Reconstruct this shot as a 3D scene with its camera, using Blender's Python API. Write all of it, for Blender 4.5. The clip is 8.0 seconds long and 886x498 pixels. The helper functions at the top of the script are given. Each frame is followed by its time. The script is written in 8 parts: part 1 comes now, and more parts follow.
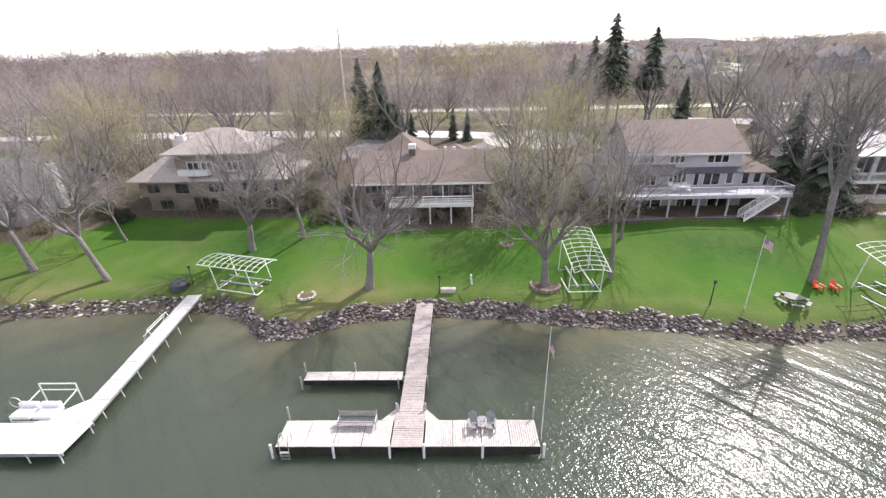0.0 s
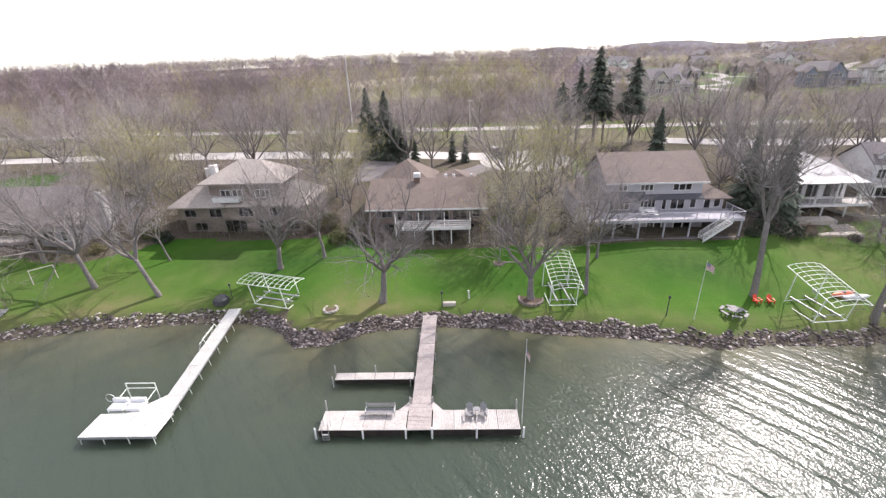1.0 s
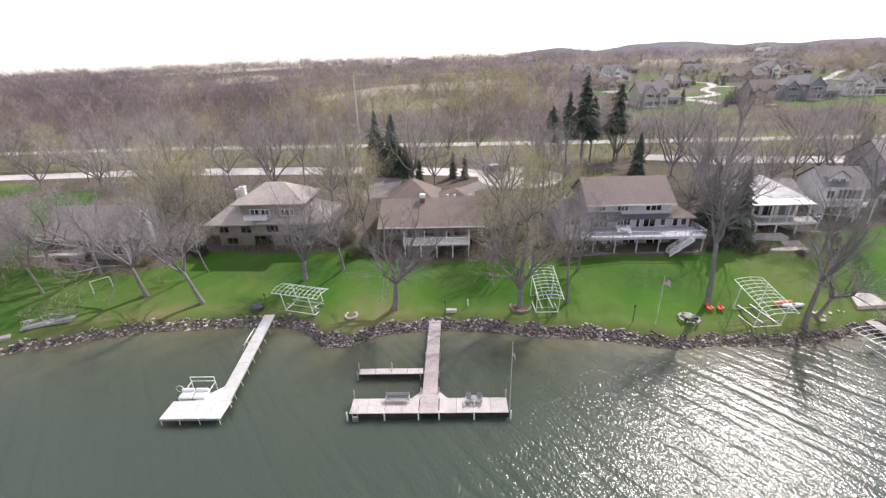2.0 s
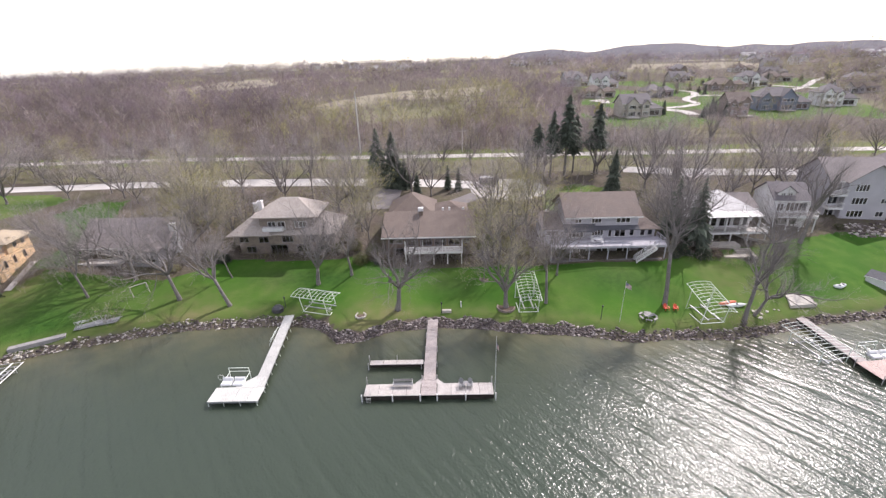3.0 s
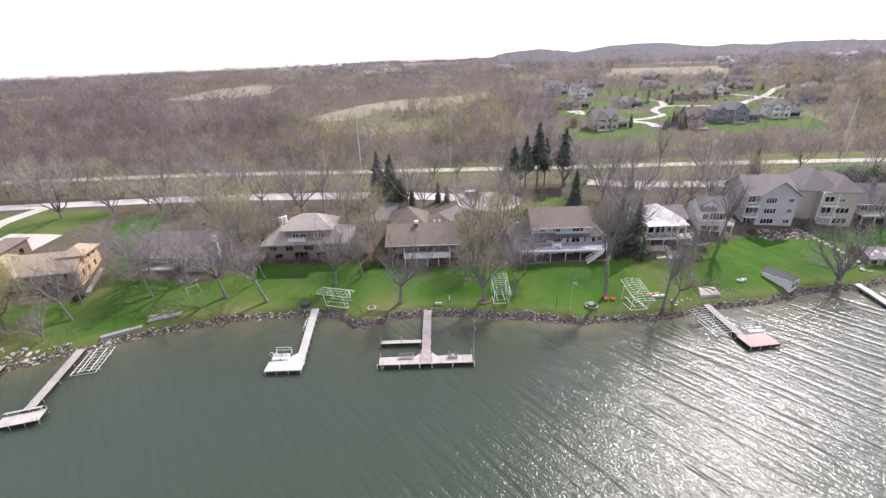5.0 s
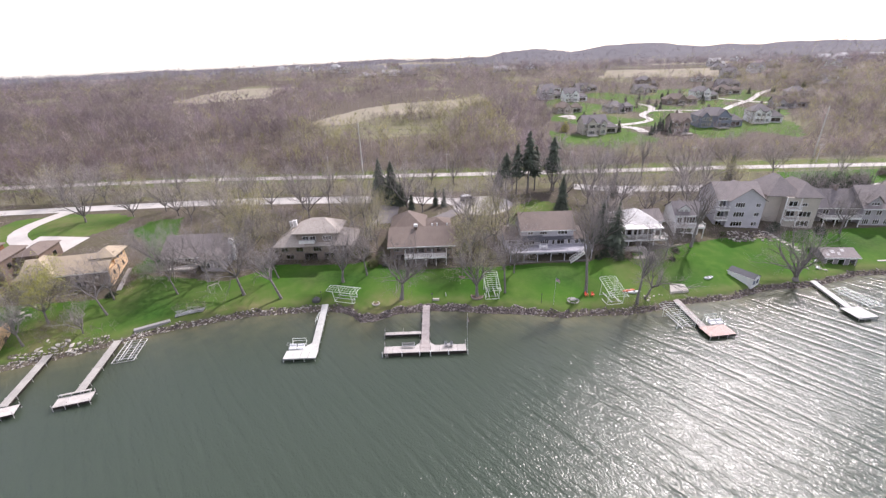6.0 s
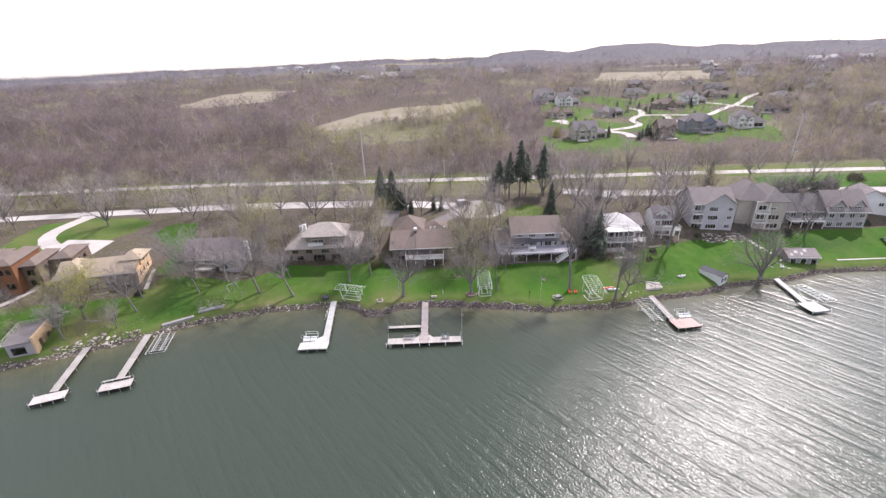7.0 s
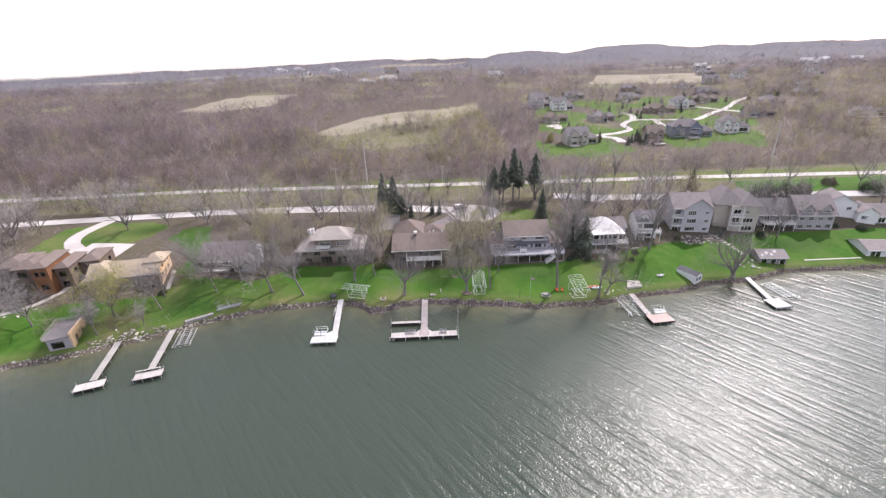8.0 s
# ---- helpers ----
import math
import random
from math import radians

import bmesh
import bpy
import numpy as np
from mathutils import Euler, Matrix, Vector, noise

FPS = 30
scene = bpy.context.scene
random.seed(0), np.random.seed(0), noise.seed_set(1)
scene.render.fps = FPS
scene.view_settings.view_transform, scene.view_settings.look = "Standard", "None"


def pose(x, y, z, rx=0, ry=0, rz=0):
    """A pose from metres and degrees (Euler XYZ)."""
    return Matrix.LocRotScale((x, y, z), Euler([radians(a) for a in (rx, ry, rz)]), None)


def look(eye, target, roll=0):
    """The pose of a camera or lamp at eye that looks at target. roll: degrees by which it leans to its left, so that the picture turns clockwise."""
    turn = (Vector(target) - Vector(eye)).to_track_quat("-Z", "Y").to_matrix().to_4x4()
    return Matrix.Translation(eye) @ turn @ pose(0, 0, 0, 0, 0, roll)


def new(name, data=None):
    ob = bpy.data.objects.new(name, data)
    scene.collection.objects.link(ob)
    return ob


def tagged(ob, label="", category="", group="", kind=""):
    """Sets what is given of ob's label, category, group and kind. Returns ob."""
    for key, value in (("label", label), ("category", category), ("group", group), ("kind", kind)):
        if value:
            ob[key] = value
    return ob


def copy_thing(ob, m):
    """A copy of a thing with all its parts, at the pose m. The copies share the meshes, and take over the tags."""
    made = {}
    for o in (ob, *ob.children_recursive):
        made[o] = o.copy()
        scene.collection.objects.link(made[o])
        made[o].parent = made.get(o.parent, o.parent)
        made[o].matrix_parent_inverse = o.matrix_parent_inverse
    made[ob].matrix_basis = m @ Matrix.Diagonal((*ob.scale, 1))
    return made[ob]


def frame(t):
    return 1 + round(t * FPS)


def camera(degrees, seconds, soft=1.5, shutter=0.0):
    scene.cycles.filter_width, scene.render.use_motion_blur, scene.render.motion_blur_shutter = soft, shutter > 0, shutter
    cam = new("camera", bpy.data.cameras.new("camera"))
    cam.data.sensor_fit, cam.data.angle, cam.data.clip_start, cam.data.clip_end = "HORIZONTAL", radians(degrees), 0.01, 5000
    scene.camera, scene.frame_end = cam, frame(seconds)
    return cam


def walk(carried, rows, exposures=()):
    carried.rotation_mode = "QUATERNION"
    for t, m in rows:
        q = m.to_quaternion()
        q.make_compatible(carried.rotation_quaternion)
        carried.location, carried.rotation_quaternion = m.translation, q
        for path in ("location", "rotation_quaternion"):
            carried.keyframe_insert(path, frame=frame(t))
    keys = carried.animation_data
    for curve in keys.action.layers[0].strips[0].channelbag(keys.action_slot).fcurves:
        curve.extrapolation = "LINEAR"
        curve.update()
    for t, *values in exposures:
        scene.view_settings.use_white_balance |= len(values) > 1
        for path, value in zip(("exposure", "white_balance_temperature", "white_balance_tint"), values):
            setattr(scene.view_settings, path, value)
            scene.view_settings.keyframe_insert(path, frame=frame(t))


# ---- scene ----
cam = camera(92.4, 8.0, soft=1.35)
PATH = [
    (0, (3.076, -18.867, 21.853), (2.546, -0.457, 14.073), -1.5),
    (0.5, (3.056, -21.986, 24.41), (2.566, -3.556, 16.65), -1.6),
    (1, (3.042, -25.372, 27.118), (2.542, -6.942, 19.368), -1.7),
    (2.5, (2.648, -36.852, 35.597), (2.268, -18.462, 27.727), -1.5),
    (3, (2.727, -41.04, 38.137), (2.517, -22.66, 30.257), -1.5),
    (3.5, (2.755, -45.438, 40.693), (2.715, -27.068, 32.793), -1.5),
    (4, (2.831, -49.751, 43.232), (2.901, -31.391, 35.281), -1.5),
    (4.5, (2.851, -54.111, 45.601), (2.991, -35.781, 37.601), -1.6),
    (6, (2.868, -67.279, 52.637), (3.188, -49.009, 44.497), -1.6),
    (6.5, (2.997, -71.837, 55.15), (3.357, -53.587, 46.98), -1.6),
    (7, (3.102, -76.306, 57.498), (3.482, -58.066, 49.308), -1.7),
    (7.5, (3.198, -80.464, 59.994), (3.598, -62.243, 51.754), -1.8),
    (8, (3.225, -85.04, 62.341), (3.655, -66.809, 54.111), -1.8),
]
walk(cam, [(t, look(eye, target, roll)) for t, eye, target, roll in PATH], exposures=[(0, 0.88, 6500, 18), (2.5, 0.56, 6450, 19), (8, 0.62, 6350, 21)])

# ---- light ----
SUN_AZ, SUN_EL = radians(43), radians(47)
sun_way = Vector((math.sin(SUN_AZ) * math.cos(SUN_EL), math.cos(SUN_AZ) * math.cos(SUN_EL), math.sin(SUN_EL)))
sun_lamp = bpy.data.lights.new("sun", "SUN")
sun_lamp.energy, sun_lamp.angle, sun_lamp.color = 3.6, radians(0.55), (1.0, 0.955, 0.90)
sun = new("sun", sun_lamp)
sun.matrix_world = look(sun_way * 300, (0, 0, 0))
sky_world = bpy.data.worlds.new("sky")
scene.world = sky_world
sky_world.use_nodes = True
wn = sky_world.node_tree
sky_node = wn.nodes.new("ShaderNodeTexSky")
sky_node.sky_type, sky_node.sun_disc = "NISHITA", False
sky_node.sun_elevation, sky_node.sun_rotation = SUN_EL, SUN_AZ
sky_node.air_density, sky_node.dust_density, sky_node.ozone_density = 1.0, 0.7, 1.0
wn.links.new(sky_node.outputs[0], wn.nodes["Background"].inputs[0])
wn.nodes["Background"].inputs[1].default_value = 0.08
haze = wn.nodes.new("ShaderNodeBackground")  # an even, bright spring haze over the whole sky
haze.inputs[0].default_value, haze.inputs[1].default_value = (1.0, 0.975, 0.965, 1), 0.45
both = wn.nodes.new("ShaderNodeAddShader")
wn.links.new(wn.nodes["Background"].outputs[0], both.inputs[0])
wn.links.new(haze.outputs[0], both.inputs[1])
wn.links.new(both.outputs[0], wn.nodes["World Output"].inputs[0])


# ---- materials ----
def mat(name, color, rough=0.8, blot=None, blot_scale=0.6, fine=None, fine_scale=9.0, bump=0.0, bump_scale=12.0, vary=0.0,
        island=0.0, metal=0.0, lines=None, spec=0.5, thin=0.0, pale=None, tone=False):
    """A surface: a colour, blotches at one scale, grain at another, relief, and a shift from piece to piece.
    lines: (axis, per metre, depth) of courses such as siding or planks."""
    m = bpy.data.materials.new(name)
    m.use_nodes = True
    nt = m.node_tree
    bs = nt.nodes["Principled BSDF"]
    bs.inputs["Roughness"].default_value, bs.inputs["Metallic"].default_value = rough, metal
    bs.inputs["Specular IOR Level"].default_value = spec
    pos = nt.nodes.new("ShaderNodeNewGeometry").outputs["Position"]
    rgb = nt.nodes.new("ShaderNodeRGB")
    rgb.outputs[0].default_value = (*color, 1)
    col = rgb.outputs[0]

    def noise_of(scale, detail=4.0):
        n = nt.nodes.new("ShaderNodeTexNoise")
        n.inputs["Scale"].default_value, n.inputs["Detail"].default_value = scale, detail
        nt.links.new(pos, n.inputs["Vector"])
        return n.outputs[0]

    def mixed(fac, a, b, mode="MIX"):
        x = nt.nodes.new("ShaderNodeMix")
        x.data_type, x.blend_type = "RGBA", mode
        if isinstance(fac, float):
            x.inputs[0].default_value = fac
        else:
            nt.links.new(fac, x.inputs[0])
        nt.links.new(a, x.inputs[6])
        if isinstance(b, tuple):
            x.inputs[7].default_value = (*b, 1)
        else:
            nt.links.new(b, x.inputs[7])
        return x.outputs[2]

    def ramped(v, lo, hi):
        r = nt.nodes.new("ShaderNodeMapRange")
        r.inputs[1].default_value, r.inputs[2].default_value = lo, hi
        nt.links.new(v, r.inputs[0])
        return r.outputs[0]

    if blot:
        col = mixed(ramped(noise_of(blot_scale), 0.35, 0.68), col, blot)
    if fine:
        col = mixed(ramped(noise_of(fine_scale, 6.0), 0.4, 0.7), col, fine)
    if vary or island:
        src = nt.nodes.new("ShaderNodeObjectInfo").outputs["Random"] if vary else nt.nodes.new("ShaderNodeNewGeometry").outputs["Random Per Island"]
        hs = nt.nodes.new("ShaderNodeHueSaturation")
        amount = vary or island
        nt.links.new(ramped(src, 0, 1), hs.inputs["Value"])
        hs.inputs["Value"].links[0].from_node.inputs[3].default_value = 1 - amount
        hs.inputs["Value"].links[0].from_node.inputs[4].default_value = 1 + amount
        nt.links.new(col, hs.inputs["Color"])
        col = hs.outputs[0]
        if pale:
            col = mixed(ramped(src, 0.72, 1.0), col, pale)
    if tone:  # each tree of a wood has its own shade of bark
        at_tree = nt.nodes.new("ShaderNodeAttribute")
        at_tree.attribute_name = "tone"
        hs = nt.nodes.new("ShaderNodeHueSaturation")
        nt.links.new(at_tree.outputs["Fac"], hs.inputs["Value"])
        nt.links.new(col, hs.inputs["Color"])
        col = hs.outputs[0]
    height = None
    if lines:
        axis, per, depth = lines
        sep = nt.nodes.new("ShaderNodeSeparateXYZ")
        nt.links.new(pos, sep.inputs[0])
        mul = nt.nodes.new("ShaderNodeMath")
        mul.operation = "MULTIPLY"
        mul.inputs[1].default_value = per
        nt.links.new(sep.outputs[axis], mul.inputs[0])
        fr = nt.nodes.new("ShaderNodeMath")
        fr.operation = "FRACT"
        nt.links.new(mul.outputs[0], fr.inputs[0])
        b = nt.nodes.new("ShaderNodeBump")
        b.inputs["Strength"].default_value, b.inputs["Distance"].default_value = 1.0, depth
        nt.links.new(fr.outputs[0], b.inputs["Height"])
        height = b.outputs[0]
    if bump:
        b = nt.nodes.new("ShaderNodeBump")
        b.inputs["Strength"].default_value, b.inputs["Distance"].default_value = 1.0, bump
        nt.links.new(noise_of(bump_scale, 5.0), b.inputs["Height"])
        if height is not None:
            nt.links.new(height, b.inputs["Normal"])
        height = b.outputs[0]
    if height is not None:
        nt.links.new(height, bs.inputs["Normal"])
    nt.links.new(col, bs.inputs["Base Color"])
    if thin:
        tr, mx = nt.nodes.new("ShaderNodeBsdfTranslucent"), nt.nodes.new("ShaderNodeMixShader")
        nt.links.new(col, tr.inputs[0])
        mx.inputs[0].default_value = thin
        nt.links.new(bs.outputs[0], mx.inputs[1])
        nt.links.new(tr.outputs[0], mx.inputs[2])
        nt.links.new(mx.outputs[0], nt.nodes["Material Output"].inputs[0])
    return m


def glass(name):
    m = bpy.data.materials.new(name)
    m.use_nodes = True
    bs = m.node_tree.nodes["Principled BSDF"]
    bs.inputs["Base Color"].default_value = (0.75, 0.8, 0.82, 1)
    bs.inputs["Roughness"].default_value, bs.inputs["Transmission Weight"].default_value, bs.inputs["IOR"].default_value = 0.03, 1.0, 1.45
    return m


GLASS = glass("window_glass")
SIDING_GREY = mat("pale_lavender_grey_siding", (0.51, 0.49, 0.515), 0.6, (0.45, 0.435, 0.455), 0.5, bump=0.004, bump_scale=20, lines=(2, 6.0, 0.02))
SIDING_WHITE = mat("white_siding", (0.80, 0.79, 0.78), 0.6, (0.72, 0.71, 0.7), 0.5, lines=(2, 6.0, 0.02))
SIDING_TAN = mat("tan_grey_siding", (0.50, 0.45, 0.39), 0.65, (0.43, 0.39, 0.34), 0.5, lines=(2, 6.0, 0.02))
SIDING_MID = mat("mid_purple_grey_siding", (0.40, 0.375, 0.385), 0.65, (0.34, 0.32, 0.33), 0.5, lines=(2, 6.0, 0.02))
SIDING_DUSK = mat("dusky_purple_grey_siding", (0.27, 0.245, 0.255), 0.7, (0.22, 0.2, 0.21), 0.5, lines=(2, 6.0, 0.02))
ROOF_DUSK = mat("dark_dusky_shingles", (0.165, 0.148, 0.15), 0.85, (0.13, 0.117, 0.12), 0.5, (0.2, 0.18, 0.18), 5, bump=0.02, bump_scale=9)
STONE_WALL = mat("brown_grey_stone_wall", (0.25, 0.20, 0.165), 0.85, (0.17, 0.14, 0.125), 1.6, (0.33, 0.27, 0.22), 7, bump=0.03, bump_scale=5)
BROWN_WALL = mat("brown_wood_wall", (0.16, 0.11, 0.085), 0.75, (0.11, 0.08, 0.065), 0.8, (0.2, 0.15, 0.115), 10, lines=(0, 5.0, 0.02))
CEDAR = mat("orange_cedar_wall", (0.235, 0.098, 0.042), 0.7, (0.15, 0.066, 0.032), 0.7, (0.28, 0.13, 0.058), 8, lines=(0, 4.0, 0.02))
SAND_WALL = mat("sandy_orange_stucco", (0.74, 0.52, 0.31), 0.8, (0.62, 0.43, 0.26), 0.8, bump=0.01)
ROOF_TAUPE = mat("taupe_shingles", (0.20, 0.155, 0.13), 0.85, (0.165, 0.13, 0.115), 0.5, (0.235, 0.19, 0.16), 5, bump=0.02, bump_scale=9, lines=(1, 4.0, 0.015))
ROOF_BROWN = mat("brown_shingles", (0.165, 0.128, 0.106), 0.85, (0.13, 0.1, 0.086), 0.5, (0.2, 0.158, 0.13), 5, bump=0.02, bump_scale=9, lines=(1, 4.0, 0.015))
ROOF_SHAKE = mat("weathered_cedar_shakes", (0.40, 0.35, 0.30), 0.85, (0.30, 0.26, 0.23), 0.6, (0.46, 0.41, 0.36), 4, bump=0.05, bump_scale=5, lines=(2, 5.0, 0.03))
ROOF_SLATE = mat("dark_slate_shingles", (0.085, 0.085, 0.095), 0.8, (0.07, 0.07, 0.078), 0.8, (0.11, 0.11, 0.12), 6, bump=0.015, bump_scale=9)
ROOF_TAN = mat("tan_shingles", (0.41, 0.335, 0.235), 0.85, (0.34, 0.275, 0.195), 0.5, bump=0.02, bump_scale=9)
ROOF_GREY = mat("grey_shingles", (0.225, 0.195, 0.185), 0.85, (0.18, 0.158, 0.152), 0.5, (0.27, 0.235, 0.225), 5, bump=0.02, bump_scale=9)
ROOF_PALE = mat("pale_membrane_roof", (0.53, 0.52, 0.51), 0.55, (0.40, 0.39, 0.38), 0.6, bump=0.01)
TRIM = mat("white_trim", (0.74, 0.73, 0.71), 0.5, (0.66, 0.65, 0.63), 1.5)
DARK_TRIM = mat("dark_metal_trim", (0.05, 0.05, 0.055), 0.5, (0.07, 0.07, 0.07), 2)
# Deck wood with the house's shade mixed into its colour.
DECK_IN_SHADE = mat("shaded_lavender_grey_wood", (0.45, 0.435, 0.47), 0.6, (0.38, 0.365, 0.395), 1.2, bump=0.003)
DECK_PALE = mat("pale_weathered_decking", (0.45, 0.42, 0.39), 0.75, (0.33, 0.30, 0.275), 0.9, (0.52, 0.49, 0.46), 7, bump=0.005, vary=0.1)
DECK_WORN = mat("grey_tan_worn_decking", (0.40, 0.375, 0.335), 0.8, (0.31, 0.29, 0.26), 1.3, (0.46, 0.435, 0.395), 10, bump=0.006, vary=0.08)
DECK_WHITE = mat("white_dock_decking", (0.52, 0.515, 0.48), 0.65, (0.41, 0.405, 0.37), 0.7, (0.57, 0.565, 0.53), 6, bump=0.004, vary=0.06)
DECK_PINK = mat("pinkish_worn_decking", (0.40, 0.35, 0.325), 0.75, (0.28, 0.242, 0.225), 1.1, (0.46, 0.41, 0.385), 8, bump=0.006, vary=0.12)
DECK_RED = mat("reddish_painted_decking", (0.50, 0.37, 0.32), 0.7, (0.40, 0.29, 0.255), 1.0, (0.56, 0.44, 0.39), 9, bump=0.006, vary=0.06)
# Near-black timber, which also carries the shade under the docks.
DOCK_BEAM_SHADE = mat("dark_dock_timber_and_shade", (0.026, 0.022, 0.019), 0.7, (0.045, 0.037, 0.031), 2, bump=0.01, spec=0.2)
POST = mat("grey_dock_post", (0.45, 0.43, 0.41), 0.6, (0.3, 0.29, 0.28), 3)
ALU = mat("weathered_aluminium", (0.62, 0.62, 0.6), 0.42, (0.5, 0.5, 0.49), 3, metal=0.75)
ALU_PALE = mat("pale_painted_tube", (0.74, 0.78, 0.70), 0.5, (0.65, 0.69, 0.62), 3)
STEEL = mat("galvanised_steel", (0.42, 0.43, 0.43), 0.5, (0.34, 0.34, 0.35), 3, metal=0.5)
CONCRETE = mat("pale_concrete", (0.49, 0.455, 0.415), 0.85, (0.41, 0.38, 0.35), 0.35, (0.53, 0.495, 0.455), 6, bump=0.006)
ASPHALT = mat("sun_bleached_asphalt", (0.52, 0.495, 0.455), 0.85, (0.43, 0.41, 0.38), 0.25, (0.56, 0.53, 0.49), 4, bump=0.008)
GREY_DRIVE = mat("dark_grey_driveway", (0.20, 0.18, 0.175), 0.9, (0.16, 0.145, 0.14), 0.4, bump=0.01)
ROCK = mat("riprap_stone", (0.135, 0.106, 0.095), 0.85, (0.045, 0.035, 0.032), 1.3, (0.21, 0.17, 0.155), 5, bump=0.04, bump_scale=6, vary=0.6, pale=(0.42, 0.375, 0.345))
ROCKS = mat("riprap_stones", (0.135, 0.106, 0.095), 0.85, (0.045, 0.035, 0.032), 1.3, (0.21, 0.17, 0.155), 5, bump=0.04, bump_scale=6, island=0.6, pale=(0.42, 0.375, 0.345))
BARK = mat("grey_brown_bark", (0.175, 0.157, 0.145), 0.9, (0.105, 0.094, 0.088), 1.5, (0.26, 0.238, 0.22), 9, bump=0.03, bump_scale=8)
TWIG = mat("grey_brown_twigs", (0.42, 0.37, 0.35), 0.9, (0.32, 0.28, 0.265), 0.8)
TWIG_DARK = mat("dark_grey_twigs", (0.23, 0.205, 0.19), 0.9, (0.16, 0.142, 0.132), 0.8)
TWIG_TAN = mat("tan_twigs", (0.47, 0.42, 0.32), 0.9, (0.38, 0.335, 0.25), 0.8)
# Shifted lighter and more purple, to stand for haze over the middle woods.
TWIG_WOOD = mat("purple_grey_twigs", (0.298, 0.236, 0.258), 0.95, (0.238, 0.190, 0.208), 0.02, thin=0.5, tone=True)
TWIG_BROWN = mat("brown_twigs", (0.280, 0.225, 0.206), 0.95, (0.222, 0.180, 0.167), 0.02, thin=0.5, tone=True)
TWIG_PALE = mat("pale_grey_twigs", (0.42, 0.365, 0.335), 0.95, (0.35, 0.305, 0.28), 0.02, thin=0.5, tone=True)
TWIG_OLIVE = mat("olive_budding_twigs", (0.403, 0.375, 0.190), 0.95, (0.314, 0.297, 0.162), 0.05, thin=0.5, tone=True)
OLIVE_LEAF = mat("olive_budding_leaves", (0.30, 0.28, 0.14), 0.9, (0.24, 0.225, 0.115), 0.3, island=0.15, thin=0.5)
# Violet grey carries the distance haze on the far trees.
TWIG_HAZED = mat("haze_violet_twigs", (0.260, 0.240, 0.266), 0.95, (0.212, 0.196, 0.222), 0.004, thin=0.5, tone=True)
BUDS = mat("yellow_green_buds", (0.42, 0.40, 0.12), 0.8, (0.33, 0.33, 0.10), 0.6, island=0.2, thin=0.45)
NEEDLES = mat("dark_spruce_needles", (0.066, 0.08, 0.057), 0.8, (0.092, 0.11, 0.074), 1.0, island=0.35)
EVERGREEN = mat("dark_evergreen_leaves", (0.035, 0.05, 0.028), 0.8, (0.055, 0.07, 0.04), 1.0, island=0.3)
SHRUB_LEAF = mat("olive_shrub_leaves", (0.14, 0.15, 0.06), 0.85, (0.1, 0.115, 0.05), 0.8, island=0.25, thin=0.45)
RED_PAINT = mat("bright_red_plastic", (0.75, 0.10, 0.045), 0.45, (0.66, 0.08, 0.04), 2)
GREY_PLASTIC = mat("grey_weathered_plastic", (0.27, 0.265, 0.265), 0.6, (0.2, 0.2, 0.2), 3)
TABLE_WOOD = mat("grey_weathered_wood", (0.27, 0.26, 0.245), 0.8, (0.2, 0.19, 0.18), 2, (0.33, 0.315, 0.30), 9, bump=0.006)
WHITE_GEL = mat("white_gelcoat", (0.78, 0.78, 0.77), 0.3, (0.72, 0.72, 0.71), 2)
CABLE = mat("dark_cable", (0.10, 0.10, 0.10), 0.6)
POLE_WOOD = mat("pale_grey_pole", (0.58, 0.55, 0.51), 0.8, (0.47, 0.44, 0.41), 1)
FLAG_PALE = mat("faded_flag_cloth", (0.66, 0.60, 0.58), 0.8, (0.58, 0.5, 0.49), 2)
FLAG_RED = mat("faded_red_stripe", (0.42, 0.22, 0.21), 0.8)
FLAG_BLUE = mat("faded_blue_canton", (0.19, 0.19, 0.26), 0.8)
KAYAK_RED = mat("orange_red_hull", (0.62, 0.16, 0.08), 0.4)
STONE_PALE = mat("pale_limestone", (0.52, 0.48, 0.42), 0.85, (0.4, 0.37, 0.32), 1.5, bump=0.02, vary=0.15)
MULCH = mat("brown_mulch", (0.13, 0.09, 0.065), 0.95, (0.09, 0.065, 0.05), 2, bump=0.03)
TYRE = mat("black_rubber", (0.02, 0.02, 0.02), 0.8)
VAN_BODY = mat("dark_van_paint", (0.09, 0.09, 0.10), 0.3)
BLUE_PAINT = mat("slate_blue_siding", (0.20, 0.225, 0.29), 0.65, (0.17, 0.195, 0.25), 0.6)


